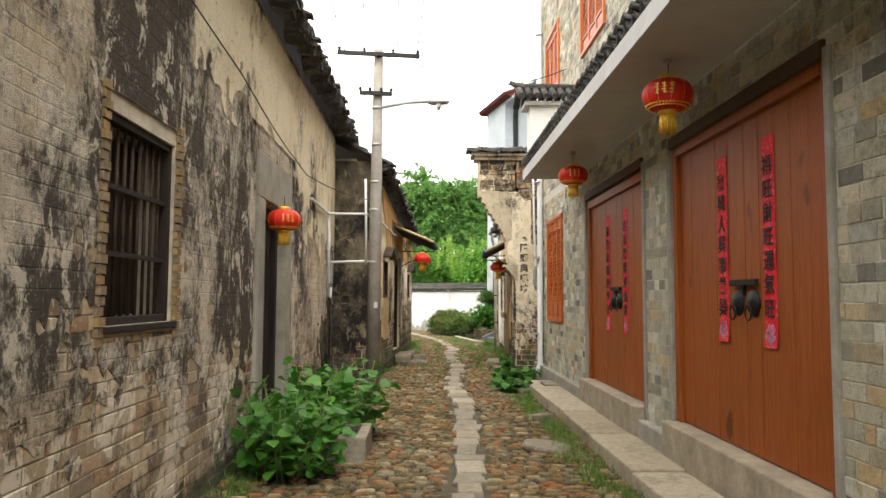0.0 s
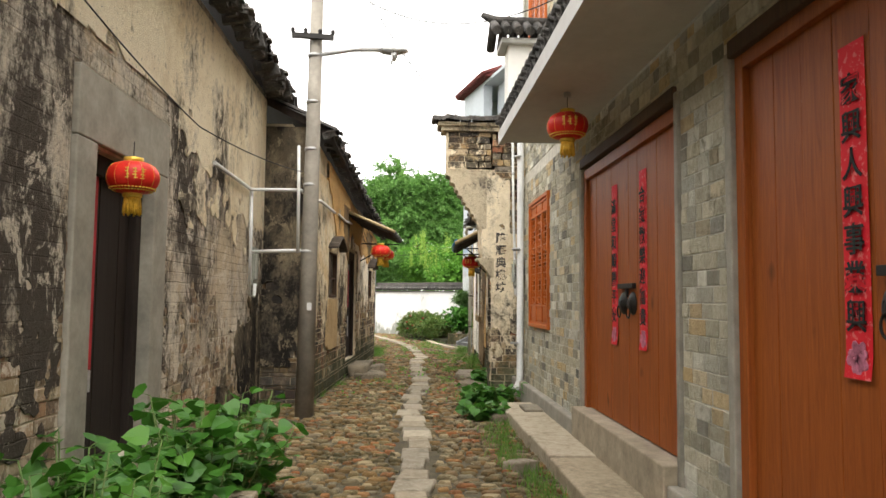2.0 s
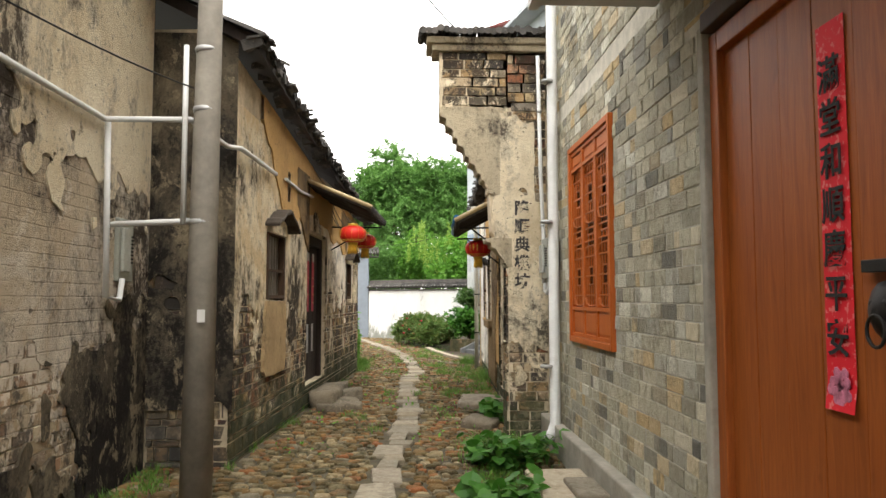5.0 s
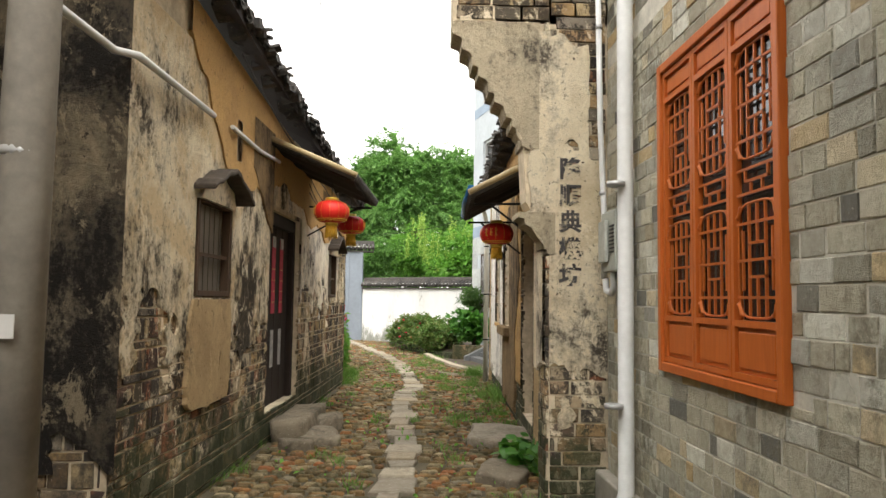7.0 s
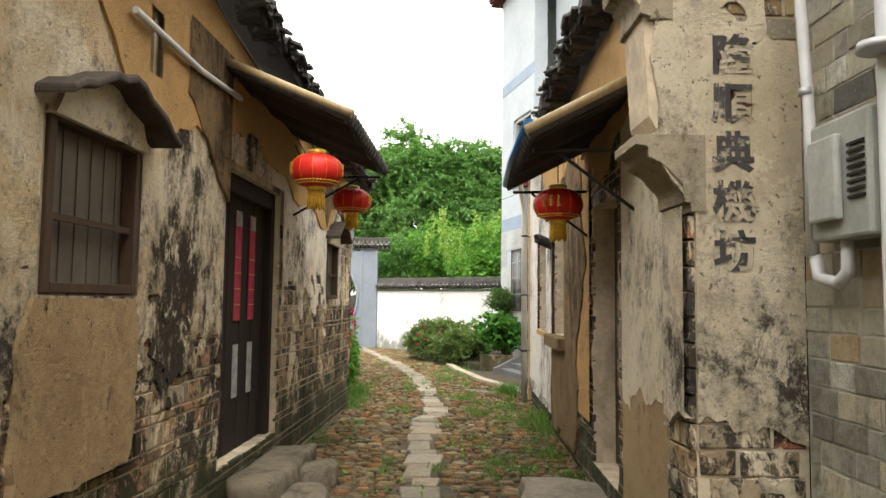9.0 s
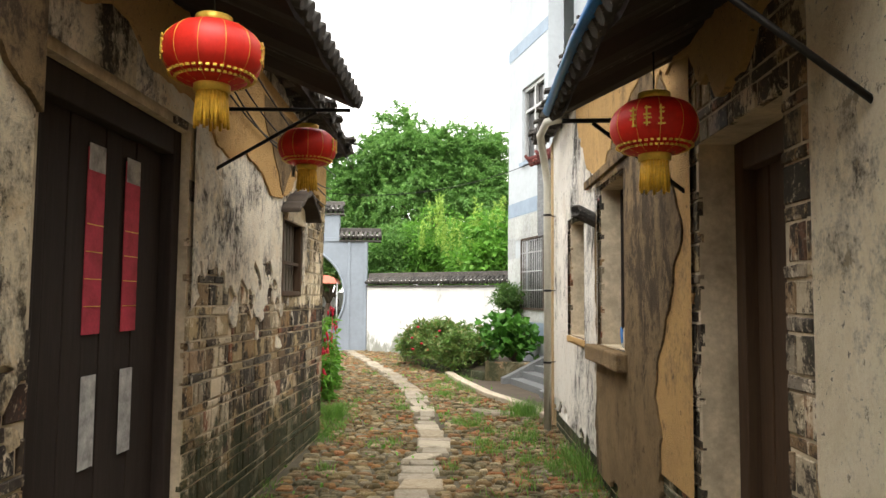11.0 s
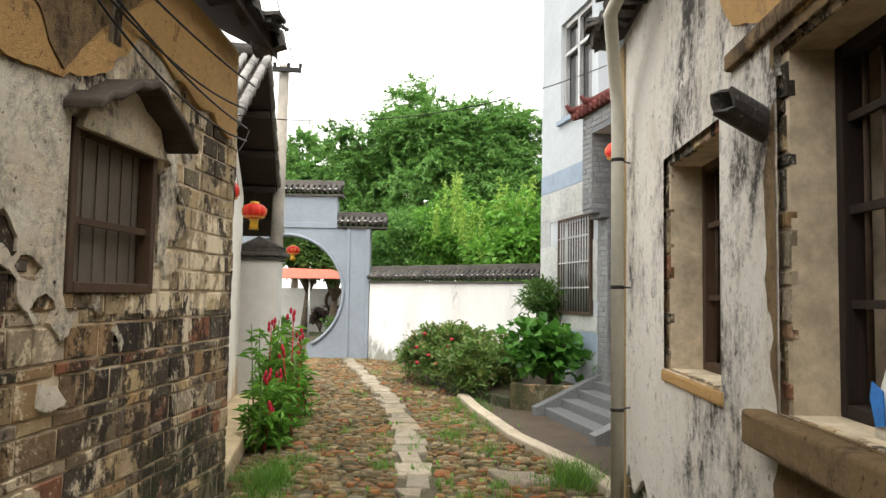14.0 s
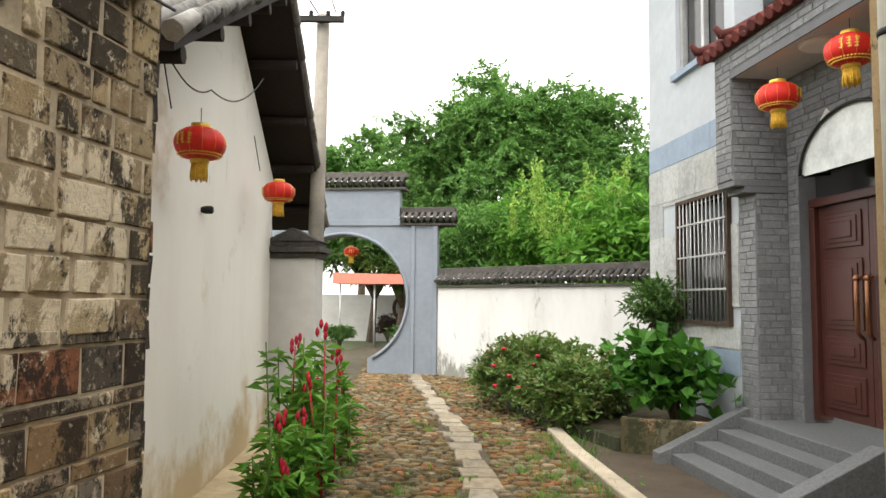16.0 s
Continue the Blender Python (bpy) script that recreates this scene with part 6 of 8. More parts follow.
def wall_cap(m, s0, s1, d0, d1, z, parent, pitch=0.13):
    bm = bmesh.new()
    box(bm, s0, s1, d0 - 0.05, d1 + 0.05, z, z + 0.05, m)
    box(bm, s0, s1, (d0 + d1) / 2 - 0.08, (d0 + d1) / 2 + 0.08, z + 0.27, z + 0.39, m)
    part("cap_band", bm, tile_one, parent, "dark cap bands", bevel=0.01)
    bm = bmesh.new()
    mid = (d0 + d1) / 2
    s = s0 + pitch / 2
    while s < s1:
        for sg, e in ((-1, d0), (1, d1)):
            tube(bm, [m @ Vector((s, mid, z + 0.29)), m @ Vector((s, e + sg * 0.12, z + 0.12))], 0.05, 7)
        s += pitch
    part("cap_tiles", bm, tile_dark, parent, "dark half round cap tiles")
    bm = bmesh.new()
    s = s0
    while s < s1 - 0.05:
        tube(bm, [m @ Vector((s + 0.19 * f, d0 - 0.06, z + 0.155 + 0.025 * math.sin(f * math.pi))) for f in (0, 0.25, 0.5, 0.75, 1)], 0.014, 5)
        s += 0.19
    part("cap_waves", bm, cement_light, parent, "pale mortar waves under the cap")


wall_cap(F5, 0, GLEN, 0, 0.24, 1.74, garden_wall)
GW = bpy.data.objects["wall_gate"]
wall_cap(Matrix.Translation((0, 33.3, 0)), -4.9, -1.62, 0, 0.32, 3.74, GW)
wall_cap(Matrix.Translation((0, 33.3, 0)), -1.74, -0.6, 0, 0.32, 3.0, GW)
bm = bmesh.new()
box(bm, -4.9, -1.72, 33.27, 33.3, 3.0, 3.12)
box(bm, -1.5, -1.42, 33.27, 33.3, -0.1, 3.0)
box(bm, -1.05, -0.96, 33.27, 33.3, -0.1, 3.0)
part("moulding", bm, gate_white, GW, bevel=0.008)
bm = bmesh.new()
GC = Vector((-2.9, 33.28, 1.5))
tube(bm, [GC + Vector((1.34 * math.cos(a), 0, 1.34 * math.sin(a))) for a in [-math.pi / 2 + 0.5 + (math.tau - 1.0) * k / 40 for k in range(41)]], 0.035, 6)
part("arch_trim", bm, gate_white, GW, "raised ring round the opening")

# ---- beyond the gate ----
bm = bmesh.new()
box(bm, -12, 4, 46, 46.3, -0.1, 1.7)
solid("wall_far", bm, white_paint, "white wall beyond the moon gate", "wall", "structure")
aw = thing("canvas_awning", "pale red canvas awning on thin posts beyond the gate", "awning")
bm = bmesh.new()
prism(bm, [(-5.2, 2.0), (-2.75, 2.0), (-2.85, 2.2), (-3.1, 2.3), (-5.2, 2.34)], 0, 1.4, Matrix.Translation((0, 41, 0)))
part("canvas", bm, plain("faded red canvas", (0.75, 0.2, 0.14), 0.7, vary=0.15), aw)
for x in (-5.0, -3.9, -2.75):
    bm = bmesh.new()
    tube(bm, [(x, 41.2, -0.06), (x, 41.2, 2.05)], 0.03, 8)
    part("post", bm, metal_grey, aw)
tyre = bmesh.new()
for r, x in ((0.42, -3.7),):
    tube(tyre, [(x + r * math.cos(a), 45.85, 1.2 + r * 1.1 * math.sin(a)) for a in [math.tau * k / 24 for k in range(25)]], 0.07, 8, False)
solid("wall_ring", tyre, bar_rust, "dark round ornament on the far wall", "ornament")

# ---- tall house: trim, windows, porch, steps ----
TH = bpy.data.objects["wall_tall_house"]
TH.matrix_world = TURNED
blue_band = plain("blue grey band paint", (0.24, 0.3, 0.37), 0.7, vary=0.15, scale=3)
for z0, z1 in ((3.1, 3.38), (0.78, 1.02), (6.35, 6.6)):
    for k in range(4):
        bm = bmesh.new()
        box(bm, 26.02 + k * 0.5325 + 0.003, 26.02 + (k + 1) * 0.5325 - 0.003, -0.008, 0, z0, z1, F6)
        part("band_tile", bm, blue_band, TH, "blue grey band tile")
grey_tile = brick_mat("pale grey facing slab", [(0.42, 0.44, 0.43), (0.5, 0.52, 0.51), (0.36, 0.38, 0.38), (0.46, 0.47, 0.44)], (0.26, 0.26, 0.24), 0.5, 0.72)
for iz in range(5):
    for iy in range(5):
        s0, z0 = 26.02 + iy * 0.43, 1.03 + iz * 0.41
        c = clipped(H6, s0 + 0.003, min(s0 + 0.427, 28.15), z0 + 0.003, z0 + 0.407)
        if c is None:
            continue
        bm = bmesh.new()
        box(bm, c[0], c[1], -0.012, 0, c[2], c[3], F6)
        part("facing_slab", bm, grey_tile, TH)
grill = thing("window_9", "window with a rusty iron grille in the tall house", "window", kind="structure")
bm = bmesh.new()
GS0, GS1, GZ0, GZ1 = 26.15, 27.32, 1.25, 2.62
for a, b, c, d in ((GS0, GS0 + 0.04, GZ0, GZ1), (GS1 - 0.04, GS1, GZ0, GZ1), (GS0 + 0.04, GS1 - 0.04, GZ0, GZ0 + 0.04), (GS0 + 0.04, GS1 - 0.04, GZ1 - 0.04, GZ1)):
    box(bm, a, b, -0.05, 0.06, c, d, F6)
part("window_frame", bm, bar_rust, grill)
for k in range(12):
    bm = bmesh.new()
    s = GS0 + 0.09 + k * 0.09
    tube(bm, [F6 @ Vector((s, -0.04, GZ0 + 0.03)), F6 @ Vector((s, -0.04, GZ1 - 0.03))], 0.009, 5)
    part("bar", bm, metal_grey, grill, "pale grille bar")
for f in (0.27, 0.53, 0.79):
    bm = bmesh.new()
    box(bm, GS0 + 0.04, GS1 - 0.04, -0.05, -0.03, GZ0 + (GZ1 - GZ0) * f - 0.01, GZ0 + (GZ1 - GZ0) * f + 0.01, F6)
    part("rail", bm, metal_grey, grill)
bm = bmesh.new()
box(bm, GS0 + 0.04, GS1 - 0.04, 0.1, 0.11, GZ0 + 0.04, GZ1 - 0.04, F6)
part("pane", bm, window_glass, grill)
grill.matrix_world = TURNED
w = thing("window_10", "grey aluminium sliding window in the tall house", "window", kind="structure")
bm = bmesh.new()
for a, b, c, d in ((26.22, 26.29, 4.12, 5.6), (27.28, 27.35, 4.12, 5.6), (26.29, 27.28, 4.12, 4.19), (26.29, 27.28, 5.53, 5.6), (26.76, 26.82, 4.19, 5.53), (26.29, 27.28, 5.1, 5.15)):
    box(bm, a, b, 0.05, 0.11, c, d, F6)
part("window_frame", bm, metal_grey, w)
bm = bmesh.new()
box(bm, 26.29, 27.28, 0.12, 0.13, 4.19, 5.53, F6)
part("pane", bm, window_glass, w)
bm = bmesh.new()
box(bm, 26.18, 27.39, -0.06, 0.05, 4.05, 4.119, F6)
part("window_sill", bm, blue_band, w)
w.matrix_world = TURNED
bm = bmesh.new()
for k in range(18):
    y = 25.3 + k * 0.17
    tube(bm, [(3.3, y, 9.05), (2.6, y, 8.75)], 0.07, 7)
box(bm, 2.7, 3.3, 25.3, 28.4, 8.7, 8.8)
part("eave", bm, tile_red, TH, "red brown glazed tile eave")
# porch: a pier under a corbelled brick block, a back wall with the door, an eave of red tiles
grey_b = brick_mat("dark grey facing brick", [(0.2, 0.21, 0.215), (0.235, 0.245, 0.25), (0.175, 0.18, 0.19)], (0.13, 0.13, 0.13), 0.6, 0.85, island=True, bump=0.2)
grey_joint = plain("porch joints", (0.15, 0.153, 0.157), 0.85, vary=0.15)
porch = thing("porch", "grey brick porch with red tiled eave and stone steps", "porch", kind="structure")
bm = bmesh.new()
box(bm, 2.925, 3.245, 25.72, 26.02, 0.0, 2.5)
part("pier", bm, grey_joint, porch)
bm = bmesh.new()
box(bm, 2.705, 3.245, 25.72, 26.02, 2.62, 3.95)
part("upper_block", bm, grey_joint, porch)
for e, z0, z1 in ((0.12, 2.5, 2.56), (0.02, 2.56, 2.62)):
    bm = bmesh.new()
    box(bm, 2.69 + e, 3.244, 25.705, 26.02, z0 + 0.001, z1)
    part("corbel_course", bm, grey_joint, porch, bevel=0.006)
PH = [(24.14, 25.55, 0.42, 2.74)]
bm = bmesh.new()
holed(bm, 21.5, 25.72, 0.0, 3.95, 0, 0.26, PH, wall_frame(3.245, 0, 90, -1))
part("back_wall", bm, grey_joint, porch)
rnd = random.Random(77)


def facing(name, bricks, m):
    run = bmesh.new()
    for b in bricks:
        brick_shape(run, *b, 0.006, m, rnd, 0.0)
    q = part(name, run, grey_b, porch, fix=False)
    q["kind"] = "stuff"


facing("pier_bricks", courses(2.925, 3.245, 0.0, 2.5, 0.24, 0.066, 0.007, [], rnd), wall_frame(0, 25.719, 0, 1))
facing("pier_bricks", courses(25.72, 26.02, 0.0, 2.5, 0.24, 0.066, 0.007, [], rnd), wall_frame(2.924, 0, 90, -1))
facing("block_bricks", courses(2.705, 3.245, 2.62, 3.95, 0.24, 0.066, 0.007, [], rnd), wall_frame(0, 25.719, 0, 1))
facing("block_bricks", courses(25.72, 26.02, 2.62, 3.95, 0.24, 0.066, 0.007, [], rnd), wall_frame(2.704, 0, 90, -1))
facing("wall_bricks", courses(21.5, 25.72, 0.0, 3.58, 0.24, 0.066, 0.007, [(24.14, 25.55, 0.0, 2.74)], rnd), wall_frame(3.244, 0, 90, -1))
bm = bmesh.new()
box(bm, 2.72, 3.244, 21.5, 25.719, 3.58, 3.64)
part("porch_slab", bm, white_paint, porch, "white porch soffit")
bm = bmesh.new()
box(bm, 2.7, 2.9, 21.5, 25.719, 3.641, 3.84)
box(bm, 2.702, 2.719, 21.5, 25.719, 3.57, 3.6405)
part("fascia", bm, grey_joint, porch, "grey brick fascia")
facing("fascia_bricks", courses(21.5, 25.719, 3.65, 3.83, 0.24, 0.066, 0.007, [], rnd), wall_frame(2.699, 0, 90, -1))
bm = bmesh.new()
lathe(bm, [(0.17, 3.55), (0.19, 3.565), (0.19, 3.579)], 24, m=Matrix.Translation((2.98, 24.75, 0)))
part("ceiling_lamp", bm, white_fresh, porch, "round white ceiling lamp")
run = bmesh.new()
for k in range(34):
    y = 26.12 - k * 0.135
    lathe(run, [(0.052, 0.0), (0.055, 0.02), (0.05, 0.4)], 10, m=Matrix.Translation((2.6, y, 3.87)) @ Matrix.Rotation(radians(90 - 24), 4, 'Y'))
q = part("eave_tiles", run, tile_red, porch, "red brown glazed porch tiles")
q["kind"] = "stuff"
bm = bmesh.new()
prism(bm, [(2.64, 3.841), (3.2, 3.841), (3.2, 4.12), (2.95, 4.02)], 21.5, 26.06, Matrix())
part("eave_bed", bm, tile_red, porch)
for y in (26.1, 25.62):
    bm = bmesh.new()
    tube(bm, [(2.5, y, 4.02), (2.56, y, 3.95), (2.7, y, 3.98), (2.9, y, 4.1), (3.2, y, 4.24)], [0.025, 0.045, 0.055, 0.055, 0.05], 8)
    part("ridge_end", bm, tile_red, porch, "upturned red ridge end")
porch.matrix_world = TURNED
pd = thing("door_6", "dark red brown panelled double door in the porch", "door", kind="structure")
FD = wall_frame(3.33, 0, 90, -1)
maroon = plain("dark maroon door paint", (0.075, 0.026, 0.02), 0.35, vary=0.2, scale=6)
for a, b in ((24.2, 24.83), (24.84, 25.47)):
    bm = bmesh.new()
    box(bm, a, b, 0.05, 0.1, 0.5, 2.34, FD)
    leaf = part("door_leaf", bm, maroon, pd)
    for c, d in ((0.58, 0.88), (0.96, 1.2), (1.26, 1.86), (1.96, 2.26)):
        for e, y0, y1 in ((0.07, 0.036, 0.049), (0.12, 0.026, 0.0355), (0.17, 0.016, 0.0255)):
            bm = bmesh.new()
            k = (e - 0.07) * 0.8
            box(bm, a + e, b - e, y0, y1, c + k, d - k, FD)
            part("panel", bm, maroon, leaf, bevel=0.006)
for s in (24.77, 24.9):
    bm = bmesh.new()
    tube(bm, [FD @ Vector((s, 0.02, 1.2)), FD @ Vector((s, -0.03, 1.24)), FD @ Vector((s, -0.03, 1.66)), FD @ Vector((s, 0.02, 1.7))], [0.016, 0.02, 0.02, 0.016], 8)
    lathe(bm, [(0.012, 0.0), (0.026, 0.015), (0.026, 0.035), (0.008, 0.06)], 8, m=FD @ Matrix.Translation((s, -0.03, 1.66)))
    part("door_handle", bm, plain("bronze", (0.28, 0.13, 0.07), 0.4, 0.7), pd, "bronze pull handle")
for a, b, c, d in ((24.14, 25.55, 2.34, 2.42), (24.14, 25.55, 2.66, 2.739), (24.14, 24.2, 0.45, 2.34), (25.47, 25.55, 0.45, 2.34)):
    bm = bmesh.new()
    box(bm, a, b, 0.0, 0.14, c + 0.001, d - 0.001, FD)
    part("door_frame", bm, maroon, pd, bevel=0.008)
bm = bmesh.new()
box(bm, 24.14, 25.55, 0.08, 0.1, 2.42, 2.66, FD)
part("transom_pane", bm, window_glass, pd, "dark transom glass")
pd.matrix_world = TURNED
cloudy = plain("clouded polycarbonate", (0.55, 0.58, 0.55), 0.3, vary=0.3, scale=4)
arch = [(24.5 + 0.62 * math.cos(math.pi * k / 16), 2.58 + 0.46 * math.sin(math.pi * k / 16)) for k in range(17)]
shade = thing("door_canopy", "arched cloudy plastic canopy over the porch door", "canopy")
bm = bmesh.new()
rows = [[bm.verts.new((x, y, z + d)) for x, d in ((3.235, 0.0), (2.98, -0.03), (2.98, -0.022), (3.235, 0.008))] for y, z in arch]
for a, b in zip(rows, rows[1:]):
    for k in range(4):
        bm.faces.new((a[k], a[(k + 1) % 4], b[(k + 1) % 4], b[k]))
part("sheet", bm, cloudy, shade)
bm = bmesh.new()
prism(bm, [(y, z) for y, z in arch], 3.0, 3.007, Matrix(((0, 1, 0, 0), (1, 0, 0, 0), (0, 0, 1, -0.03), (0, 0, 0, 1))))
part("front_panel", bm, cloudy, shade)
bm = bmesh.new()
tube(bm, [(2.98, y, z - 0.025) for y, z in arch], 0.014, 6)
part("rim", bm, iron, shade, "dark metal rim")
for yy in (25.1, 23.9):
    bm = bmesh.new()
    tube(bm, [(3.24, yy, 2.58), (2.99, yy, 2.55)], 0.014, 6)
    part("bracket", bm, iron, shade)
shade.matrix_world = TURNED
sign = thing("paper_diamond", "pale paper diamond with black brushwork on the porch wall", "paper sign")
bm = bmesh.new()
SY, SZ = 25.1, 2.98
prism(bm, [(SY - 0.17, SZ), (SY, SZ - 0.17), (SY + 0.17, SZ), (SY, SZ + 0.17)], 3.222, 3.228, Matrix(((0, 1, 0, 0), (1, 0, 0, 0), (0, 0, 1, 0), (0, 0, 0, 1))))
part("sheet", bm, white_fresh, sign)
for a, b, c, d in ((-0.07, 0.07, 0.03, 0.05), (-0.05, 0.05, -0.02, 0.0), (-0.08, -0.06, -0.06, 0.05), (0.02, 0.04, -0.1, 0.08), (-0.05, 0.08, -0.07, -0.055)):
    bm = bmesh.new()
    box(bm, 3.217, 3.221, SY + a, SY + b, SZ + c, SZ + d)
    part("brush_stroke", bm, ink, sign, "black ink stroke")
sign.matrix_world = TURNED
granite = plain("grey granite", (0.14, 0.145, 0.145), 0.5, vary=0.4, scale=45, bump=0.05)
steps = thing("porch_steps", "four grey granite steps with sloped side stones", "steps")
SF = Matrix.Translation((1.98, 25.9, 0)) @ Matrix.Rotation(radians(12), 4, 'Z')
for k in range(4):
    bm = bmesh.new()
    box(bm, 0.12 + k * 0.22, 1.9, -1.85, -0.16, -0.05, 0.1 + k * 0.107, SF)
    part("step", bm, granite, steps, bevel=0.008)
for y0, y1 in ((-0.16, 0.0), (-2.02, -1.85)):
    bm = bmesh.new()
    A = [(0.0, -0.05), (0.0, 0.1), (0.1, 0.14), (0.85, 0.5), (1.9, 0.5), (1.9, -0.05)]
    prism(bm, A, y0 + 0.001, y1 - 0.001, SF)
    part("side_stone", bm, granite, steps, bevel=0.008)

# ---- kerbs and planter by the porch ----
kerb = thing("kerb", "pale cement kerb strip beside the lane", "kerb", kind="structure")
pts = [(2.22, 22.0), (2.05, 22.9), (1.62, 24.2), (1.28, 26.0), (1.12, 27.2)]
for (x0, y0), (x1, y1) in zip(pts, pts[1:]):
    bm = bmesh.new()
    L = math.hypot(x1 - x0, y1 - y0)
    box(bm, 0, L - 0.01, -0.08, 0.08, -0.1, 0.07, Matrix.Translation((x0, y0, 0)) @ Matrix.Rotation(math.atan2(y1 - y0, x1 - x0), 4, 'Z'))
    part("kerb_stone", bm, plain("pale kerb cement", (0.4, 0.34, 0.25), 0.9, vary=0.3, scale=4), kerb, bevel=0.015)
bm = bmesh.new()
vs = [bm.verts.new((x, y, 0.0)) for x, y in ((2.25, 21.9), (3.9, 21.9), (3.9, 26.0), (1.9, 26.3), (1.25, 27.2), (1.3, 26.0), (1.65, 24.2), (2.08, 22.9))]
bm.faces.new(vs)
solid("forecourt", bm, plain("wet dark cement", (0.07, 0.052, 0.034), 0.75, vary=0.4, scale=3), "damp brown cement forecourt", "forecourt", "structure")
planter = thing("planter", "raised earth bed with a low mossy brick edge", "planter")
for (x0, y0), (x1, y1) in (((1.75, 26.3), (2.75, 26.0)), ((0.7, 28.6), (1.75, 26.3)), ((0.1, 31.5), (0.7, 28.6))):
    bm = bmesh.new()
    L = math.hypot(x1 - x0, y1 - y0)
    box(bm, 0, L, -0.06, 0.06, -0.1, 0.34 if x0 > 1.7 else 0.14, Matrix.Translation((x0, y0, 0)) @ Matrix.Rotation(math.atan2(y1 - y0, x1 - x0), 4, 'Z'))
    part("edge", bm, old_brick, planter, bevel=0.015)
bm = bmesh.new()
vs = [bm.verts.new((x, y, z)) for x, y, z in ((1.75, 26.35, 0.13), (2.9, 26.05, 0.3), (2.9, 30.2, 0.3), (0.1, 32.3, 0.12), (0.1, 31.5, 0.12), (0.7, 28.6, 0.12))]
bm.faces.new(vs)
part("soil", bm, earth, planter, "dark soil")
pipe("drain_pipe", [(2.04, 21.4, 0.0), (2.04, 21.4, 2.75), (2.01, 21.33, 2.9), (1.88, 20.9, 3.2), (1.9, 20.6, 3.27), (2.1, 20.5, 3.3)], 0.042, "pale plastic drain pipe at the house corner", plain("yellowed pvc", (0.52, 0.5, 0.42), 0.5, vary=0.2, scale=2), 0)

bm = bmesh.new()
prism(bm, [(4.62, 0.0), (4.8, 0.0), (4.8, 3.3), (4.66, 3.3), (4.63, 2.2), (4.65, 1.1)], -0.035, 0.02, F4)
solid("corner_strip", bm, plaster_tan, "tan cement strip down the corner of the old house", "trim", "structure", bevel=0.012)
for z in (0.75, 1.55, 2.4):
    bm = bmesh.new()
    lathe(bm, [(0.045, z - 0.012), (0.048, z), (0.045, z + 0.012)], 16, m=Matrix.Translation((2.04, 21.4, 0)))
    tube(bm, [(2.04, 21.4, z), (2.15, 21.5, z)], 0.006, 6)
    part("bracket", bm, iron, bpy.data.objects["drain_pipe.001"], "thin dark pipe clip")

# ---- plants ----
leaf_tree = leaf_mat("tree leaves", (0.065, 0.165, 0.035), (0.11, 0.24, 0.05), (0.19, 0.34, 0.085))
leaf_light = leaf_mat("fresh green leaves", (0.07, 0.2, 0.02), (0.11, 0.27, 0.03), (0.17, 0.34, 0.05))
leaf_shrub = leaf_mat("dark shrub leaves", (0.03, 0.08, 0.015), (0.055, 0.125, 0.022), (0.1, 0.17, 0.035))
leaf_broad = leaf_mat("broad green leaves", (0.03, 0.115, 0.012), (0.05, 0.16, 0.017), (0.09, 0.23, 0.028))
leaf_dark = leaf_mat("purple dark leaves", (0.04, 0.02, 0.02), (0.06, 0.03, 0.03), (0.03, 0.04, 0.02))
grass_mat = leaf_mat("grass blades", (0.06, 0.15, 0.02), (0.1, 0.22, 0.03), (0.16, 0.27, 0.05))
petal_red = plain("red petals", (0.4, 0.01, 0.03), 0.6, vary=0.3, scale=30)
bark = plain("grey brown bark", (0.13, 0.1, 0.07), 0.9, vary=0.4, scale=9, bump=0.8)
stem_green = plain("green stem", (0.1, 0.16, 0.04), 0.6, vary=0.2, scale=12)


def quad_mesh(name, verts, faces, material):
    me = bpy.data.meshes.new(name)
    me.from_pydata(verts.tolist(), [], faces.tolist())
    me.materials.append(material)
    return me


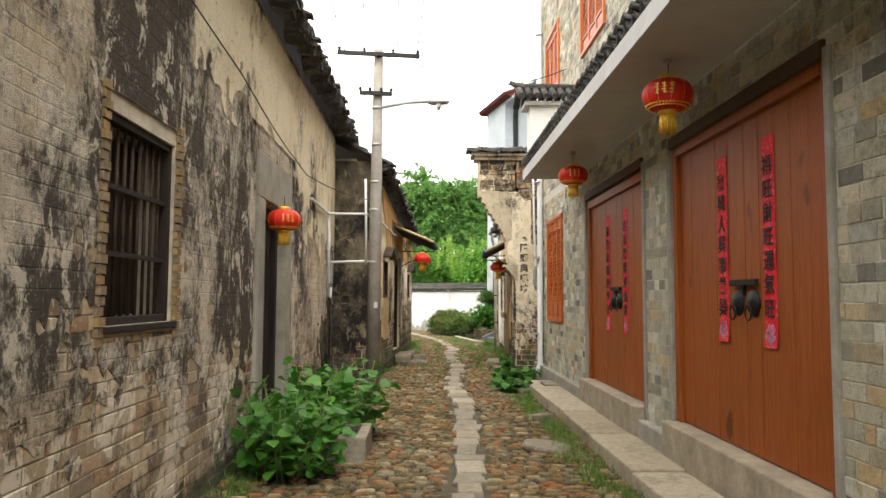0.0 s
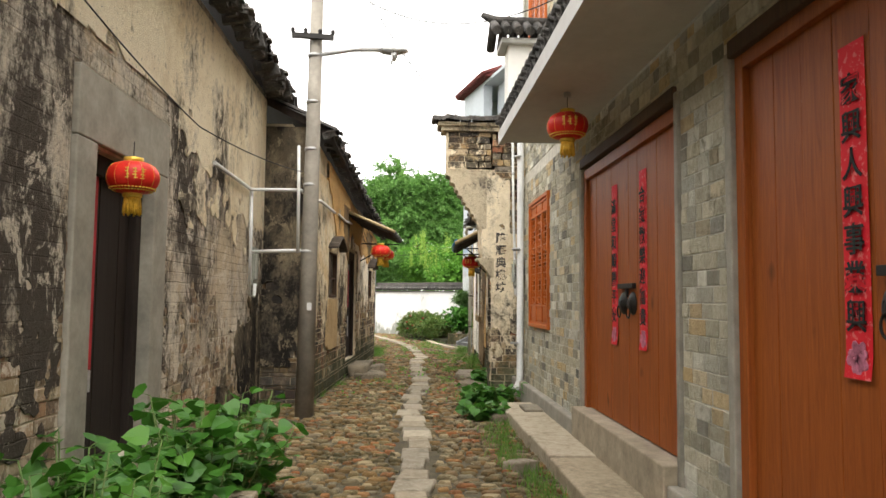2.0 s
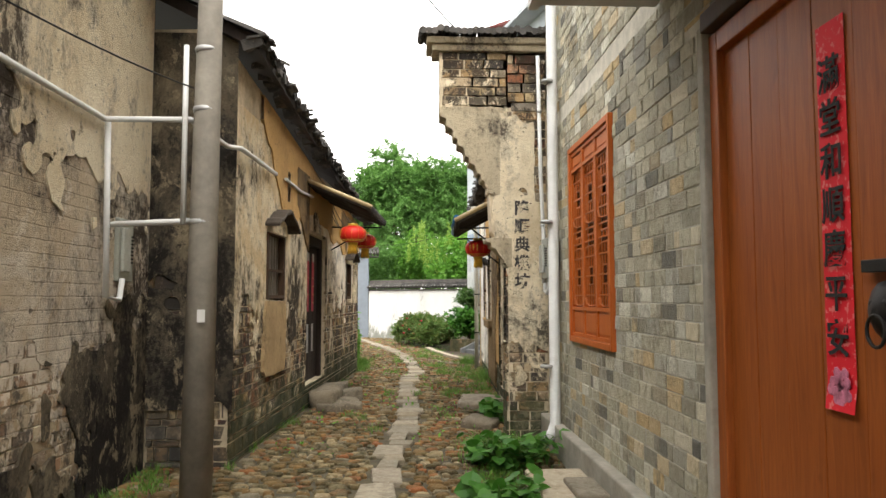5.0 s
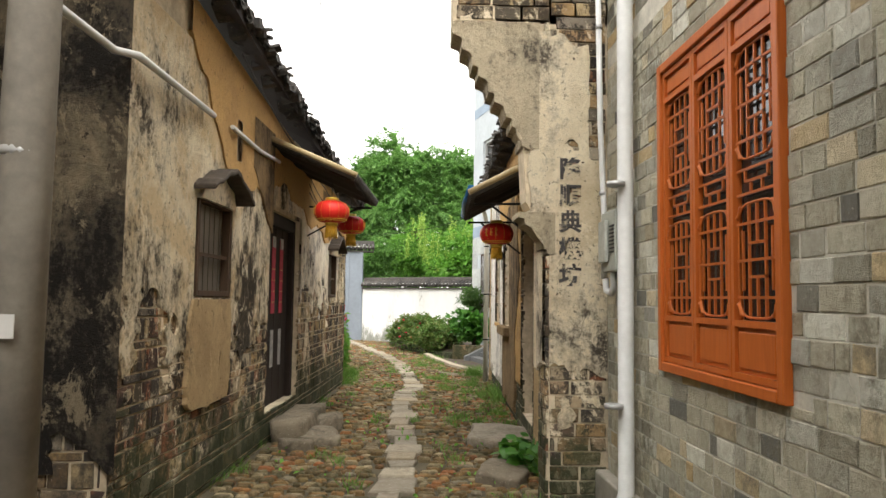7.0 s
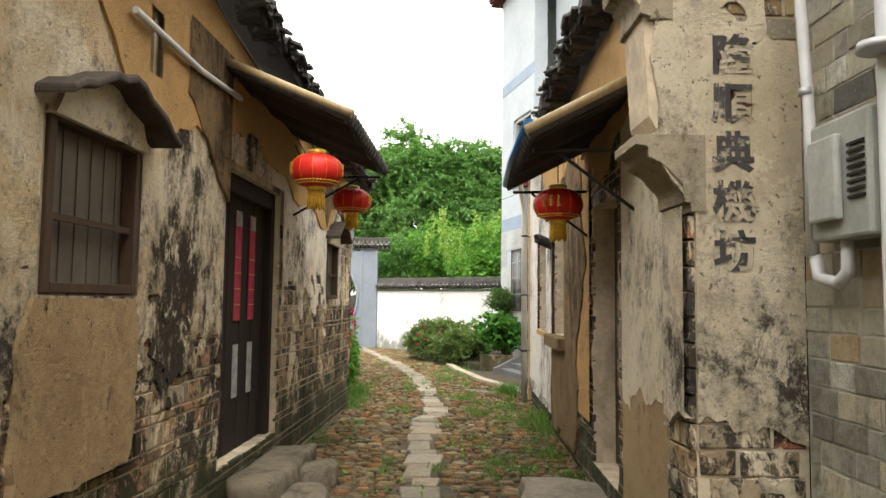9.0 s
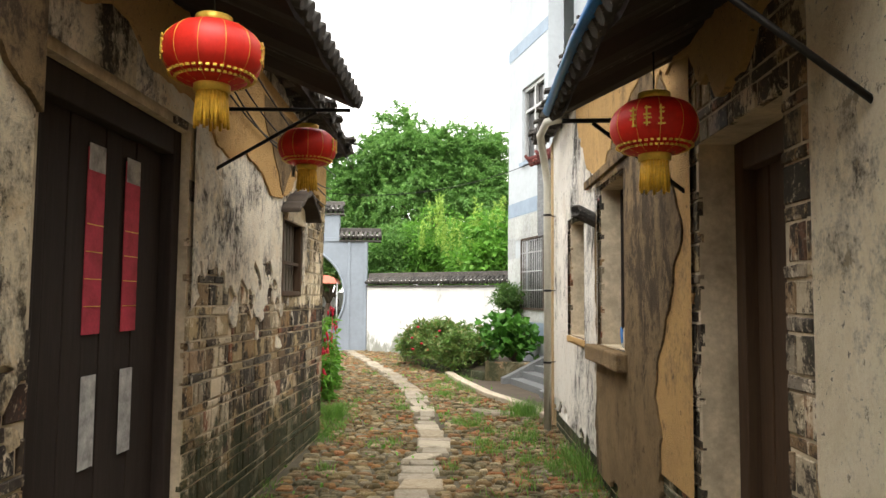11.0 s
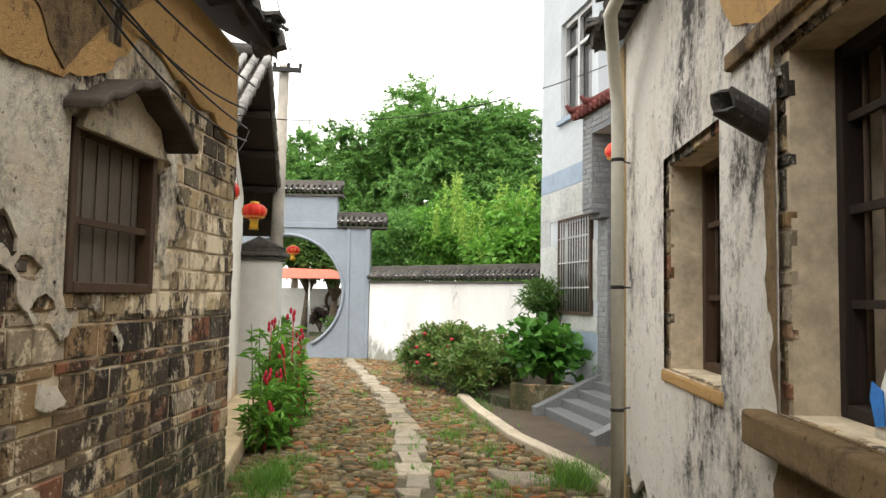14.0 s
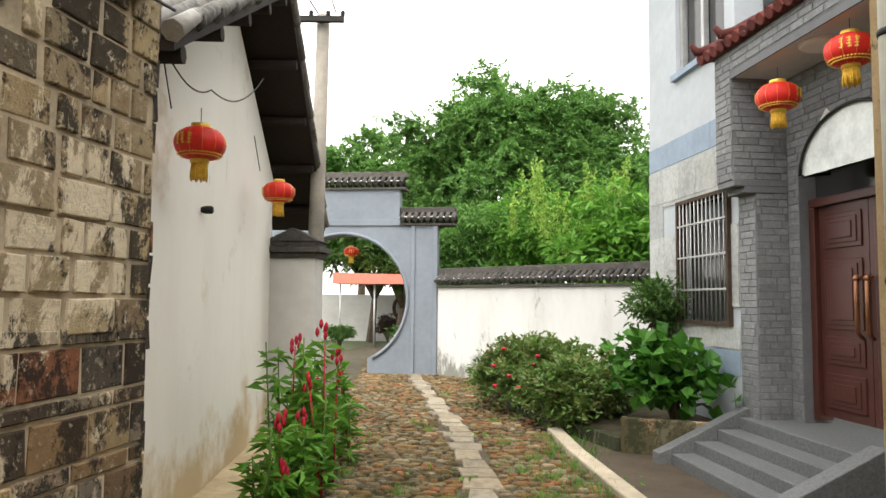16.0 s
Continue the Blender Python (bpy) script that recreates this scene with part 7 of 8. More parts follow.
def leaves(name, P, length, width, material, parent, rng, droop=0.25, out=None, label="", curl=0.12, lobes=False):
    """Many separate folded leaves at points P; out: the way each one grows."""
    n = len(P)
    u = rng.normal(size=(n, 3))
    if out is not None:
        u = u * 0.55 + out
    u[:, 2] -= droop
    u /= np.linalg.norm(u, axis=1)[:, None]
    up = rng.normal(size=(n, 3)) * 0.45 + np.array([0, 0, 1.0])
    w = np.cross(u, up)
    w /= np.linalg.norm(w, axis=1)[:, None] + 1e-9
    nn = np.cross(w, u)
    L = (length * rng.uniform(0.6, 1.25, n))[:, None]
    W = L * width
    if lobes:
        prof = ((0.0, 0.0, 0.0), (0.05, 0.5, 0.06), (0.42, 0.62, 0.05), (0.75, 0.34, -0.02))
        ids = []
        vs = [P, P + u * L * 0.45 + nn * L * -0.03, P + u * L - nn * L * 0.16]
        for sgn in (1, -1):
            for a, b, c in prof[1:]:
                vs.append(P + u * L * a + w * sgn * W * b + nn * L * c)
        V = np.stack(vs, 1).reshape(-1, 3)
        base = np.arange(n)[:, None] * 9
        tris = np.array([[0, 3, 4], [0, 4, 1], [1, 4, 5], [1, 5, 2], [0, 7, 6], [0, 1, 7], [1, 8, 7], [1, 2, 8]])
        F = (base[:, :, None] + tris[None]).reshape(-1, 3)
    else:
        V = np.stack([P, P + u * L * 0.5 + w * W * 0.5 + nn * L * curl, P + u * L - nn * L * 0.08, P + u * L * 0.5 - w * W * 0.5 + nn * L * curl], 1).reshape(-1, 3)
        base = np.arange(n)[:, None] * 4
        F = (base[:, :, None] + np.array([[0, 1, 2], [0, 2, 3]])[None]).reshape(-1, 3)
    me = quad_mesh(name, V, F, material)
    ob = new(name, me)
    ob.parent = parent
    if label:
        ob["label"] = label
    ob["kind"] = "stuff"
    return ob


def lumps(rng, centre, radii, count, size, per, hollow=0.55):
    """Leaf points in uneven clumps over an ellipsoid, with gaps between them."""
    pts, outs, tips = [], [], []
    for k in range(count):
        d = rng.normal(size=3)
        d /= np.linalg.norm(d)
        if d[2] < -0.5:
            d[2] *= -0.6
        r = rng.uniform(hollow, 1.0) * (0.84 + 0.6 * noise.noise(Vector(d * 2.4) + Vector((count, 0, 0))))
        c = np.array(centre) + d * np.array(radii) * r
        tips.append(c)
        s = size * rng.uniform(0.45, 1.45)
        m = int(per * rng.uniform(0.7, 1.3))
        q = rng.normal(size=(m, 3))
        q /= np.linalg.norm(q, axis=1)[:, None]
        q[:, 2] = q[:, 2] * 0.85 + 0.1
        p = c + q * s * (rng.uniform(0.35, 1.0, (m, 1)) ** 0.5) * np.array([1.15, 1.15, 0.75])
        pts.append(p)
        outs.append(q)
    return np.concatenate(pts), np.concatenate(outs), tips


def sprays(rng, centre, radii, count, reach, per):
    """Leaf points in pairs along drooping twigs that fan out of many branch tips."""
    pts, outs, tips = [], [], []
    f = np.linspace(0.12, 1.0, per)[:, None]
    for k in range(count):
        d = rng.normal(size=3)
        d /= np.linalg.norm(d)
        if d[2] < -0.45:
            d[2] *= -0.6
        r = rng.uniform(0.45, 1.0) ** 0.6 * (0.86 + 0.5 * noise.noise(Vector(d * 2.2) + Vector((count, 0, 0))))
        c = np.array(centre) + d * np.array(radii) * r
        tips.append(c)
        for j in range(11):
            v = d * 0.6 + rng.normal(size=3) * 0.75 + np.array([0, 0, 0.25])
            v /= np.linalg.norm(v)
            L = reach * rng.uniform(0.55, 1.25)
            side = np.cross(v, [0, 0, 1.0]) + rng.normal(size=3) * 0.15
            sg = np.where(np.arange(per) % 2 == 0, 1.0, -1.0)[:, None]
            pts.append(c + v * L * f - np.array([0, 0, 1.0]) * (0.35 * L * f ** 2))
            outs.append(side * sg * 1.2 + v * 0.7)
    return np.concatenate(pts), np.concatenate(outs), tips


def tree(x, y, centre, radii, count, reach, leaf, width, material, seed, label, trunk_r=0.2):
    rng = np.random.default_rng(seed)
    t = thing("tree", label, "tree", Matrix.Translation((x, y, 0)))
    c = np.array(centre) - np.array([x, y, 0])
    P, O, tips = sprays(rng, c, radii, count, reach, 22)
    bm = bmesh.new()
    fork = Vector((0.1, 0.1, c[2] * 0.42))
    tube(bm, [(0, 0, -0.1), (0.04, 0.02, 0.6), fork], [trunk_r * 1.3, trunk_r, trunk_r * 0.75], 10)
    part("trunk", bm, bark, t)
    for k in range(min(16, len(tips))):
        bm = bmesh.new()
        e = Vector(tips[k])
        mid = fork.lerp(e, 0.5) + Vector((rng.uniform(-.3, .3), rng.uniform(-.3, .3), 0.25))
        tube(bm, [fork, mid, e], [trunk_r * 0.5, trunk_r * 0.28, 0.02], 6)
        part("limb", bm, bark, t)
    leaves("crown", P, leaf, width, material, t, rng, 0.3, O)
    return t


tree(0.8, 43, (0.7, 43, 5.5), (4.6, 3.2, 3.6), 620, 0.8, 0.18, 0.42, leaf_tree, 1, "full green broadleaf tree behind the garden wall", 0.24)
tree(-6.2, 49, (-6.2, 49, 5.6), (3.6, 2.5, 2.8), 170, 0.85, 0.24, 0.42, leaf_tree, 2, "green tree beyond the moon gate", 0.2)
tree(-4.9, 45.4, (-4.6, 44.6, 3.6), (2.6, 0.9, 1.7), 130, 0.6, 0.2, 0.45, leaf_shrub, 5, "dark green tree over the far wall", 0.14)
tree(-1.9, 45.0, (-1.9, 44.4, 2.8), (1.3, 0.8, 2.0), 90, 0.55, 0.2, 0.45, leaf_tree, 6, "green tree beside the far wall", 0.12)
tree(6.6, 47, (6.6, 47, 5.0), (3.4, 2.5, 3.0), 130, 0.85, 0.24, 0.42, leaf_tree, 3, "green tree behind the tall house", 0.2)
tree(-3.4, 42.8, (-3.4, 42.8, 2.9), (2.2, 1.2, 1.2), 60, 0.6, 0.22, 0.45, leaf_shrub, 4, "low dark tree over the far wall", 0.14)


def bush(x, y, centre, radii, count, size, per, leaf, width, material, seed, label, name="shrub", droop=0.1, cat="shrub"):
    rng = np.random.default_rng(seed)
    b = thing(name, label, cat, Matrix.Translation((x, y, 0)))
    c = np.array(centre) - np.array([x, y, 0])
    P, O, tips = lumps(rng, c, radii, count, size, per, 0.35)
    P[:, 2] = np.maximum(P[:, 2], 0.03)
    for e in tips[:14]:
        bm = bmesh.new()
        e = Vector((e[0], e[1], max(0.1, e[2])))
        tube(bm, [(0, 0, 0.0), Vector((e.x * 0.4, e.y * 0.4, e.z * 0.6)), e], [0.022, 0.016, 0.006], 5)
        part("stem", bm, bark, b)
    leaves("foliage", P, leaf, width, material, b, rng, droop, O)
    return b


bush(1.2, 35.6, (1.2, 35.6, 2.5), (2.4, 1.2, 1.5), 150, 0.45, 220, 0.16, 0.35, leaf_light, 11, "tall fresh green thicket behind the garden wall", droop=0.35)
bush(-0.4, 35.4, (-0.4, 35.4, 2.3), (1.3, 1.0, 1.9), 80, 0.4, 220, 0.15, 0.35, leaf_tree, 12, "green thicket against the gate pier", droop=0.3)
bush(2.9, 33.6, (2.9, 33.4, 2.3), (1.3, 1.0, 1.2), 40, 0.45, 150, 0.22, 0.5, leaf_light, 13, "pale green creeper on the garden wall", droop=0.3)
rng = np.random.default_rng(14)
leaf_catkin = leaf_mat("yellow green catkins", (0.2, 0.34, 0.05), (0.26, 0.4, 0.07), (0.32, 0.45, 0.1))
tass = thing("hanging_catkins", "long pale green hanging flower tassels", "catkins")
for k in range(30):
    x, z = rng.uniform(0.5, 2.9), rng.uniform(3.2, 4.5)
    p = np.array([x, 33.9 + rng.uniform(-.3, .3), z]) - np.outer(np.linspace(0, rng.uniform(0.5, 0.95), 60), [0.05, 0, 1]) + rng.normal(size=(60, 3)) * 0.03
    leaves("catkin", p, 0.1, 0.4, leaf_catkin, tass, rng, 0.8)
leaf_rose = leaf_mat("rose leaves", (0.055, 0.125, 0.022), (0.1, 0.185, 0.035), (0.18, 0.13, 0.05))


def rose_bush(x, y, centre, radii, count, reach, seed, label):
    """A loose bush: many leafy twigs of uneven length with gaps, and a few bare canes."""
    rng = np.random.default_rng(seed)
    b = thing("shrub", label, "shrub", Matrix.Translation((x, y, 0)))
    c = np.array(centre) - np.array([x, y, 0])
    P, O, tips = sprays(rng, c, radii, count, reach, 9)
    ok = P[:, 2] > 0.04
    leaves("foliage", P[ok], 0.085, 0.55, leaf_rose, b, rng, 0.1, O[ok])
    for e in tips[:26]:
        bm = bmesh.new()
        e = Vector((e[0], e[1], max(0.15, e[2]))) * 1.12
        tube(bm, [(e.x * 0.15, e.y * 0.15, 0.0), Vector((e.x * 0.5, e.y * 0.5, e.z * 0.65)), e], [0.012, 0.009, 0.004], 5)
        part("cane", bm, bark, b)
    return b


rose_bush(1.0, 29.2, (0.95, 29.1, 0.46), (0.95, 1.3, 0.5), 150, 0.26, 21, "loose green rose bush with reddish tips in the bed")
rose_bush(1.55, 27.7, (1.45, 27.6, 0.42), (0.62, 0.9, 0.42), 90, 0.24, 22, "loose green rose bush beside the forecourt")
bush(2.35, 27.6, (2.35, 27.5, 1.3), (0.35, 0.6, 0.65), 30, 0.2, 90, 0.09, 0.35, leaf_shrub, 23, "thin upright shrub below the grille")
bush(2.35, 26.45, (2.25, 26.42, 0.66), (0.46, 0.34, 0.42), 36, 0.18, 26, 0.17, 0.85, leaf_broad, 24, "fresh broad leaved plant beside the porch steps", "leafy_plant", cat="plant")
rng = np.random.default_rng(25)
rose = thing("rose_blooms", "small red roses on the low bush", "flowers")
for k in range(9):
    bm = bmesh.new()
    c = Vector((rng.uniform(0.2, 1.6), rng.uniform(27.9, 28.6), rng.uniform(0.3, 0.9)))
    lathe(bm, [(0.01, -0.02), (0.035, 0.0), (0.028, 0.02), (0.01, 0.025)], 8, lambda q: 1 + 0.1 * math.sin(q * 2.5), Matrix.Translation(c))
    part("bloom", bm, petal_red, rose)
for x, y, s in ((-4.1, 44.6, 31), (-2.9, 44.9, 32), (-3.5, 45.2, 33)):
    bush(x, y, (x, y, 0.55), (0.55, 0.4, 0.5), 26, 0.18, 90, 0.09, 0.5, leaf_dark, s, "round purple leaved bush beyond the gate")
for x, y, s in ((-4.8, 40.5, 34), (-2.3, 38.5, 35)):
    bush(x, y, (x, y, 0.4), (0.6, 0.5, 0.35), 24, 0.2, 80, 0.1, 0.5, leaf_shrub, s, "low green bush beyond the gate")


def big_leaf_plant(x, y, r, h, stems, seed, label):
    """A weed with tall soft stems and wide pointed leaves."""
    rng = np.random.default_rng(seed)
    b = thing("leafy_plant", label, "plant", Matrix.Translation((x, y, 0)), group="broad leaved weeds")
    P, O = [], []
    for k in range(stems):
        bm = bmesh.new()
        a, q = rng.uniform(0, math.tau), r * math.sqrt(rng.uniform(0, 1))
        foot = Vector((q * math.cos(a) * 0.7, q * math.sin(a) * 0.7, 0.0))
        hh = h * rng.uniform(0.45, 1.0)
        tip = Vector((q * math.cos(a) * 1.15 + rng.uniform(-.06, .06), q * math.sin(a) * 1.15 + rng.uniform(-.06, .06), hh))
        tube(bm, [foot, foot.lerp(tip, 0.5) + Vector((0, 0, 0.03)), tip], [0.009, 0.007, 0.004], 5)
        for j in range(14):
            f = 0.2 + 0.8 * j / 13
            pa = j * 2.4 + k
            d = Vector((math.cos(pa), math.sin(pa), 0.15))
            c = foot.lerp(tip, f)
            e = c + d * 0.07
            tube(bm, [c, e], 0.003, 4)
            P.append(e)
            O.append(d * 1.4)
        part("stem", bm, stem_green, b)
    leaves("leaves", np.array(P), 0.105, 0.95, leaf_broad, b, rng, 0.25, np.array(O), lobes=True)
    return b


big_leaf_plant(-1.12, 6.0, 0.36, 0.75, 26, 41, "bushy green weed with broad leaves at the wall foot")
big_leaf_plant(-0.95, 7.5, 0.5, 0.8, 42, 42, "bushy green weed with broad leaves beside the trough")
big_leaf_plant(-1.2, 6.9, 0.35, 0.55, 20, 43, "bushy green weed with broad leaves in the trough")
big_leaf_plant(-1.3, 8.6, 0.22, 0.4, 10, 44, "small green weed with broad leaves at the wall foot")
big_leaf_plant(1.55, 12.6, 0.34, 0.28, 22, 45, "low green weed before the pillar")
big_leaf_plant(1.35, 11.3, 0.2, 0.22, 12, 46, "low green weed at the kerb")
big_leaf_plant(1.75, 15.0, 0.25, 0.25, 12, 47, "low green weed beside the pillar")


def cockscomb(x, y, n, h, seed, label):
    rng = np.random.default_rng(seed)
    b = thing("flowering_plant", label, "plant", Matrix.Translation((x, y, 0)), group="red flowers")
    P, O = [], []
    for k in range(n):
        bm = bmesh.new()
        f = Vector((rng.normal() * 0.11, rng.normal() * 0.18, 0.0))
        tip = f + Vector((rng.normal() * 0.06, rng.normal() * 0.06, h * rng.uniform(0.5, 1.0)))
        tube(bm, [f, f.lerp(tip, 0.5), tip], [0.01, 0.008, 0.005], 5)
        if k % 4 == 0:
            for j in range(5):
                lathe(bm, [(0.004, -0.03), (0.017, 0.0), (0.013, 0.03), (0.004, 0.045)], 7, m=Matrix.Translation(tip + Vector((rng.normal() * 0.02, rng.normal() * 0.02, j * 0.022 - 0.03))))
        for j in range(46):
            c = f.lerp(tip, rng.uniform(0.12, 0.95))
            P.append(c)
            O.append((rng.normal(), rng.normal(), 0.3))
        if k % 4 == 0:
            part("flower_stem", bm, petal_red, b, "dark red stem and comb")
        else:
            part("stem", bm, stem_green, b)
    leaves("leaves", np.array(P), 0.15, 0.28, leaf_light, b, rng, 0.35, np.array(O))
    return b


cockscomb(-0.9, 24.3, 15, 1.25, 51, "tall red cockscomb flowers with narrow leaves beside the apron")
cockscomb(-1.05, 25.3, 13, 0.9, 52, "leafy plant with a few red flowers by the apron")
cockscomb(-0.78, 23.5, 9, 0.7, 53, "narrow leaved plant at the house corner")


def turf(name, spots, blades, height, seed, label):
    """Grass in tufts."""
    rng = np.random.default_rng(seed)
    P = []
    for x, y, rx, ry, f in spots:
        m = int(blades * f)
        k = rng.normal(size=(m, 2)) * 0.5
        P.append(np.stack([x + k[:, 0] * rx, y + k[:, 1] * ry, np.zeros(m)], 1))
    P = np.concatenate(P)
    n = len(P)
    L = height * rng.uniform(0.4, 1.2, n)
    lean = rng.normal(size=(n, 2)) * 0.45
    tip = P + np.stack([lean[:, 0] * L, lean[:, 1] * L, L], 1)
    a = rng.uniform(0, math.tau, n)
    w = np.stack([np.cos(a), np.sin(a), np.zeros(n)], 1) * 0.0035
    mid = (P + tip) / 2 + np.array([0, 0, 1.0]) * (L * 0.12)[:, None]
    V = np.stack([P - w, P + w, mid + w * 0.8, tip, mid - w * 0.8], 1).reshape(-1, 3)
    base = np.arange(n)[:, None] * 5
    F = (base[:, :, None] + np.array([[0, 1, 2], [0, 2, 4], [4, 2, 3]])[None]).reshape(-1, 3)
    ob = new(name, quad_mesh(name, V, F, grass_mat))
    return tagged(ob, label, "grass", "", "stuff")


rr = random.Random(60)
spots = [(1.42 + rr.uniform(-.12, .12), 3.5 + k * 0.22, 0.16, 0.2, 1) for k in range(40)]
spots += [(1.5 + rr.uniform(-.2, .2), 12.1 + k * 0.15, 0.25, 0.2, 1.2) for k in range(12)]
spots += [(1.5 + rr.uniform(-.35, .35), 17 + k * 0.2, 0.14, 0.16, rr.choice((0.2, 0.6, 1.3))) for k in range(28)]
spots += [(1.85 + rr.uniform(-.1, .1), 17 + k * 0.3, 0.1, 0.22, 0.45) for k in range(17)]
spots += [(left_edge(12.7 + k * 0.25) + 0.04, 12.7 + k * 0.5 + rr.uniform(-.2, .2), 0.06, 0.12, 0.3) for k in range(16)]
spots += [(-0.38 + rr.uniform(-.1, .1), 20.8 + k * 0.2, 0.2, 0.2, 1.3) for k in range(12)]
spots += [(1.35 + rr.uniform(-.4, .1), 23.5 + k * 0.22, 0.16, 0.2, 0.8) for k in range(18)]
spots += [(rr.uniform(-0.9, 1.4), rr.uniform(14, 31), 0.1, 0.14, 0.5) for k in range(60)]
spots += [(-1.45 + rr.uniform(-.1, .15), 5.4 + k * 0.2, 0.14, 0.2, 1) for k in range(36)]
spots += [(-1.2 + rr.uniform(-.3, .3), 7.9 + k * 0.15, 0.3, 0.2, 0.8) for k in range(10)]
turf("grass", spots, 80, 0.085, 61, "short green grass tufts along the lane edges")
turf("tall_grass", [(1.95, 22.4, 0.2, 0.3, 3), (1.6, 12.9, 0.25, 0.3, 2), (-0.45, 22.2, 0.15, 0.4, 2), (2.0, 19.5, 0.1, 0.8, 2), (1.9, 14.8, 0.12, 0.5, 2)], 160, 0.2, 62, "taller green grass at the wall feet")
rng = np.random.default_rng(63)
P = np.stack([rng.uniform(-.9, 1.8, 900), rng.uniform(13, 27, 900), np.full(900, 0.03)], 1)
keep = np.array([noise.noise(Vector((p[0] * 1.3, p[1] * 0.9, 2))) > 0.05 for p in P])
weeds = thing("ground_weeds", "small flat weeds between the cobbles", "weeds", kind="stuff")
leaves("weed_leaves", P[keep], 0.05, 0.6, leaf_light, weeds, rng, -0.3)

# ---- plaster skins ----


def skin(name, parent, m, s0, s1, z0, z1, field, holes, material, front, step=0.05, back=0.012, label=""):
    bm = bmesh.new()
    sheet(bm, s0, s1, z0, z1, step, field, holes, m, front, back)
    ob = part(name, bm, material, parent, label, fix=False)
    return ob


# first old house: stained plaster down to a broken edge over the brick footing
skin("plaster", wall_west, F1, -7, 12.6, 0.0, 4.3,
     lambda s, z: (z - 1.05 + 0.4 * wob(s, z, 0.9, 3)) * 1.0 + 0.7 * wob(s, z, 2.6, 8) + 0.7 * wob(s, z, 7, 9) + 0.1 - 0.35 * max(0, 1 - abs(s - 3.5) / 0.3) * (1 if 1.2 < z < 2.7 else 0),
     [(3.58, 4.74, 1.22, 2.5), (6.84, 8.5, 0.0, 2.86)], plaster_grey, -0.001, 0.045)
# second old house
WHITE2 = lambda s, z: 0.45 * wob(s, z, 1.0, 21) + 0.6 * wob(s, z, 3.2, 5) + 0.55 * wob(s, z, 8, 6) + min(0.8, (z - 1.2 - (0.2 if s > 4.8 else 0)) * 1.5) - max(0, s - 7.3) * 2.0 - (max(0, 1.1 - z) * 2.0 if s > 4.8 else 0)
skin("plaster", wall_mid, F2, 0.0, 4.0, 0.2, 3.3, WHITE2, H2, plaster_white, -0.009)
skin("plaster", wall_mid, F2, 4.0, 8.5, 0.2, 3.3, WHITE2, H2, plaster_bright, -0.009, label="white limewash with black rain runs")


def ochre2(s, z):
    edge = 2.5 - 0.3 * math.exp(-((s - 6.6) / 0.5) ** 2) + 0.12 * math.sin(s * 1.9 + 0.6) + 0.12 * wob(s, z, 2.0, 9)
    if s < 1.9:
        edge += (1.9 - s) * 0.75
    return min(z - edge, top2(s) - 0.08 - z)


skin("ochre_render", wall_mid, F2, 0.9, 8.45, 1.9, 3.7, ochre2, H2, plaster_ochre, -0.026, label="ochre mud render under the eave")
skin("cement_patch", wall_mid, F2, 0.6, 2.3, 0.4, 1.44, lambda s, z: 0.16 - max(0, abs(s - 1.52) - 0.4) * 1.2 - max(0, abs(z - 1.1) - 0.4) * 1.4 - 0.1 + 0.08 * wob(s, z, 3, 2), H2, plaster_tan, -0.03, 0.04, label="tan cement patch below the window")
skin("cement_patch", wall_mid, F2, 2.5, 3.3, 1.9, 3.1, lambda s, z: min(z - 2.02 - (3.3 - s) * 0.8, 3.15 - z, s - 2.3) + 0.08 * wob(s, z, 3, 12), H2, plaster_brown, -0.032, 0.04, label="brown cement patch beside the door")
skin("cement_patch", wall_mid, F2, 6.0, 7.4, 2.2, 3.0, lambda s, z: z - 2.3 - 0.9 * abs(s - 6.6) + 0.1 * wob(s, z, 3, 14), H2, plaster_brown, -0.033, 0.05, label="grey cement patch under the eave")
# end wall of the second house, black with damp
F2E = wall_frame(-1.62, 12.598, 0, 1)
damp = weathered_plaster("black damp plaster", (0.33, 0.27, 0.18), (0.09, 0.075, 0.055), (0.025, 0.022, 0.02), 0.4, 0.48)
damp_brick = brick_mat("dark damp brick run", OLD, (0.04, 0.037, 0.033), 0.36, 0.55, island=True)
skin("plaster", wall_west, F1, 10.3, 12.58, 0.0, 1.7, lambda s, z: 0.45 * (s - 11.1) - max(0, z - 0.9) * 0.9 + 0.5 * wob(s, z, 1.6, 81) + 0.3 * wob(s, z, 6, 82), [], damp, -0.013, label="black damp plaster at the foot")
skin("limewash", wall_west, F1, 4.9, 12.58, 1.7, 4.25, lambda s, z: 0.75 * (z - 2.8) + 0.12 * (s - 8.0) + 0.5 * wob(s, z, 1.2, 83) + 0.35 * wob(s, z, 5, 84), [(6.6, 8.75, 0.0, 3.1)], plaster_cream, -0.012, label="pale limewash left on the upper wall")
skin("plaster", wall_mid, F2E, 0.0, 0.75, 0.5, 3.85, lambda s, z: 0.35 + wob(s, z, 1.6, 31) + (z - 1.2) * 0.4, [], damp, -0.014)
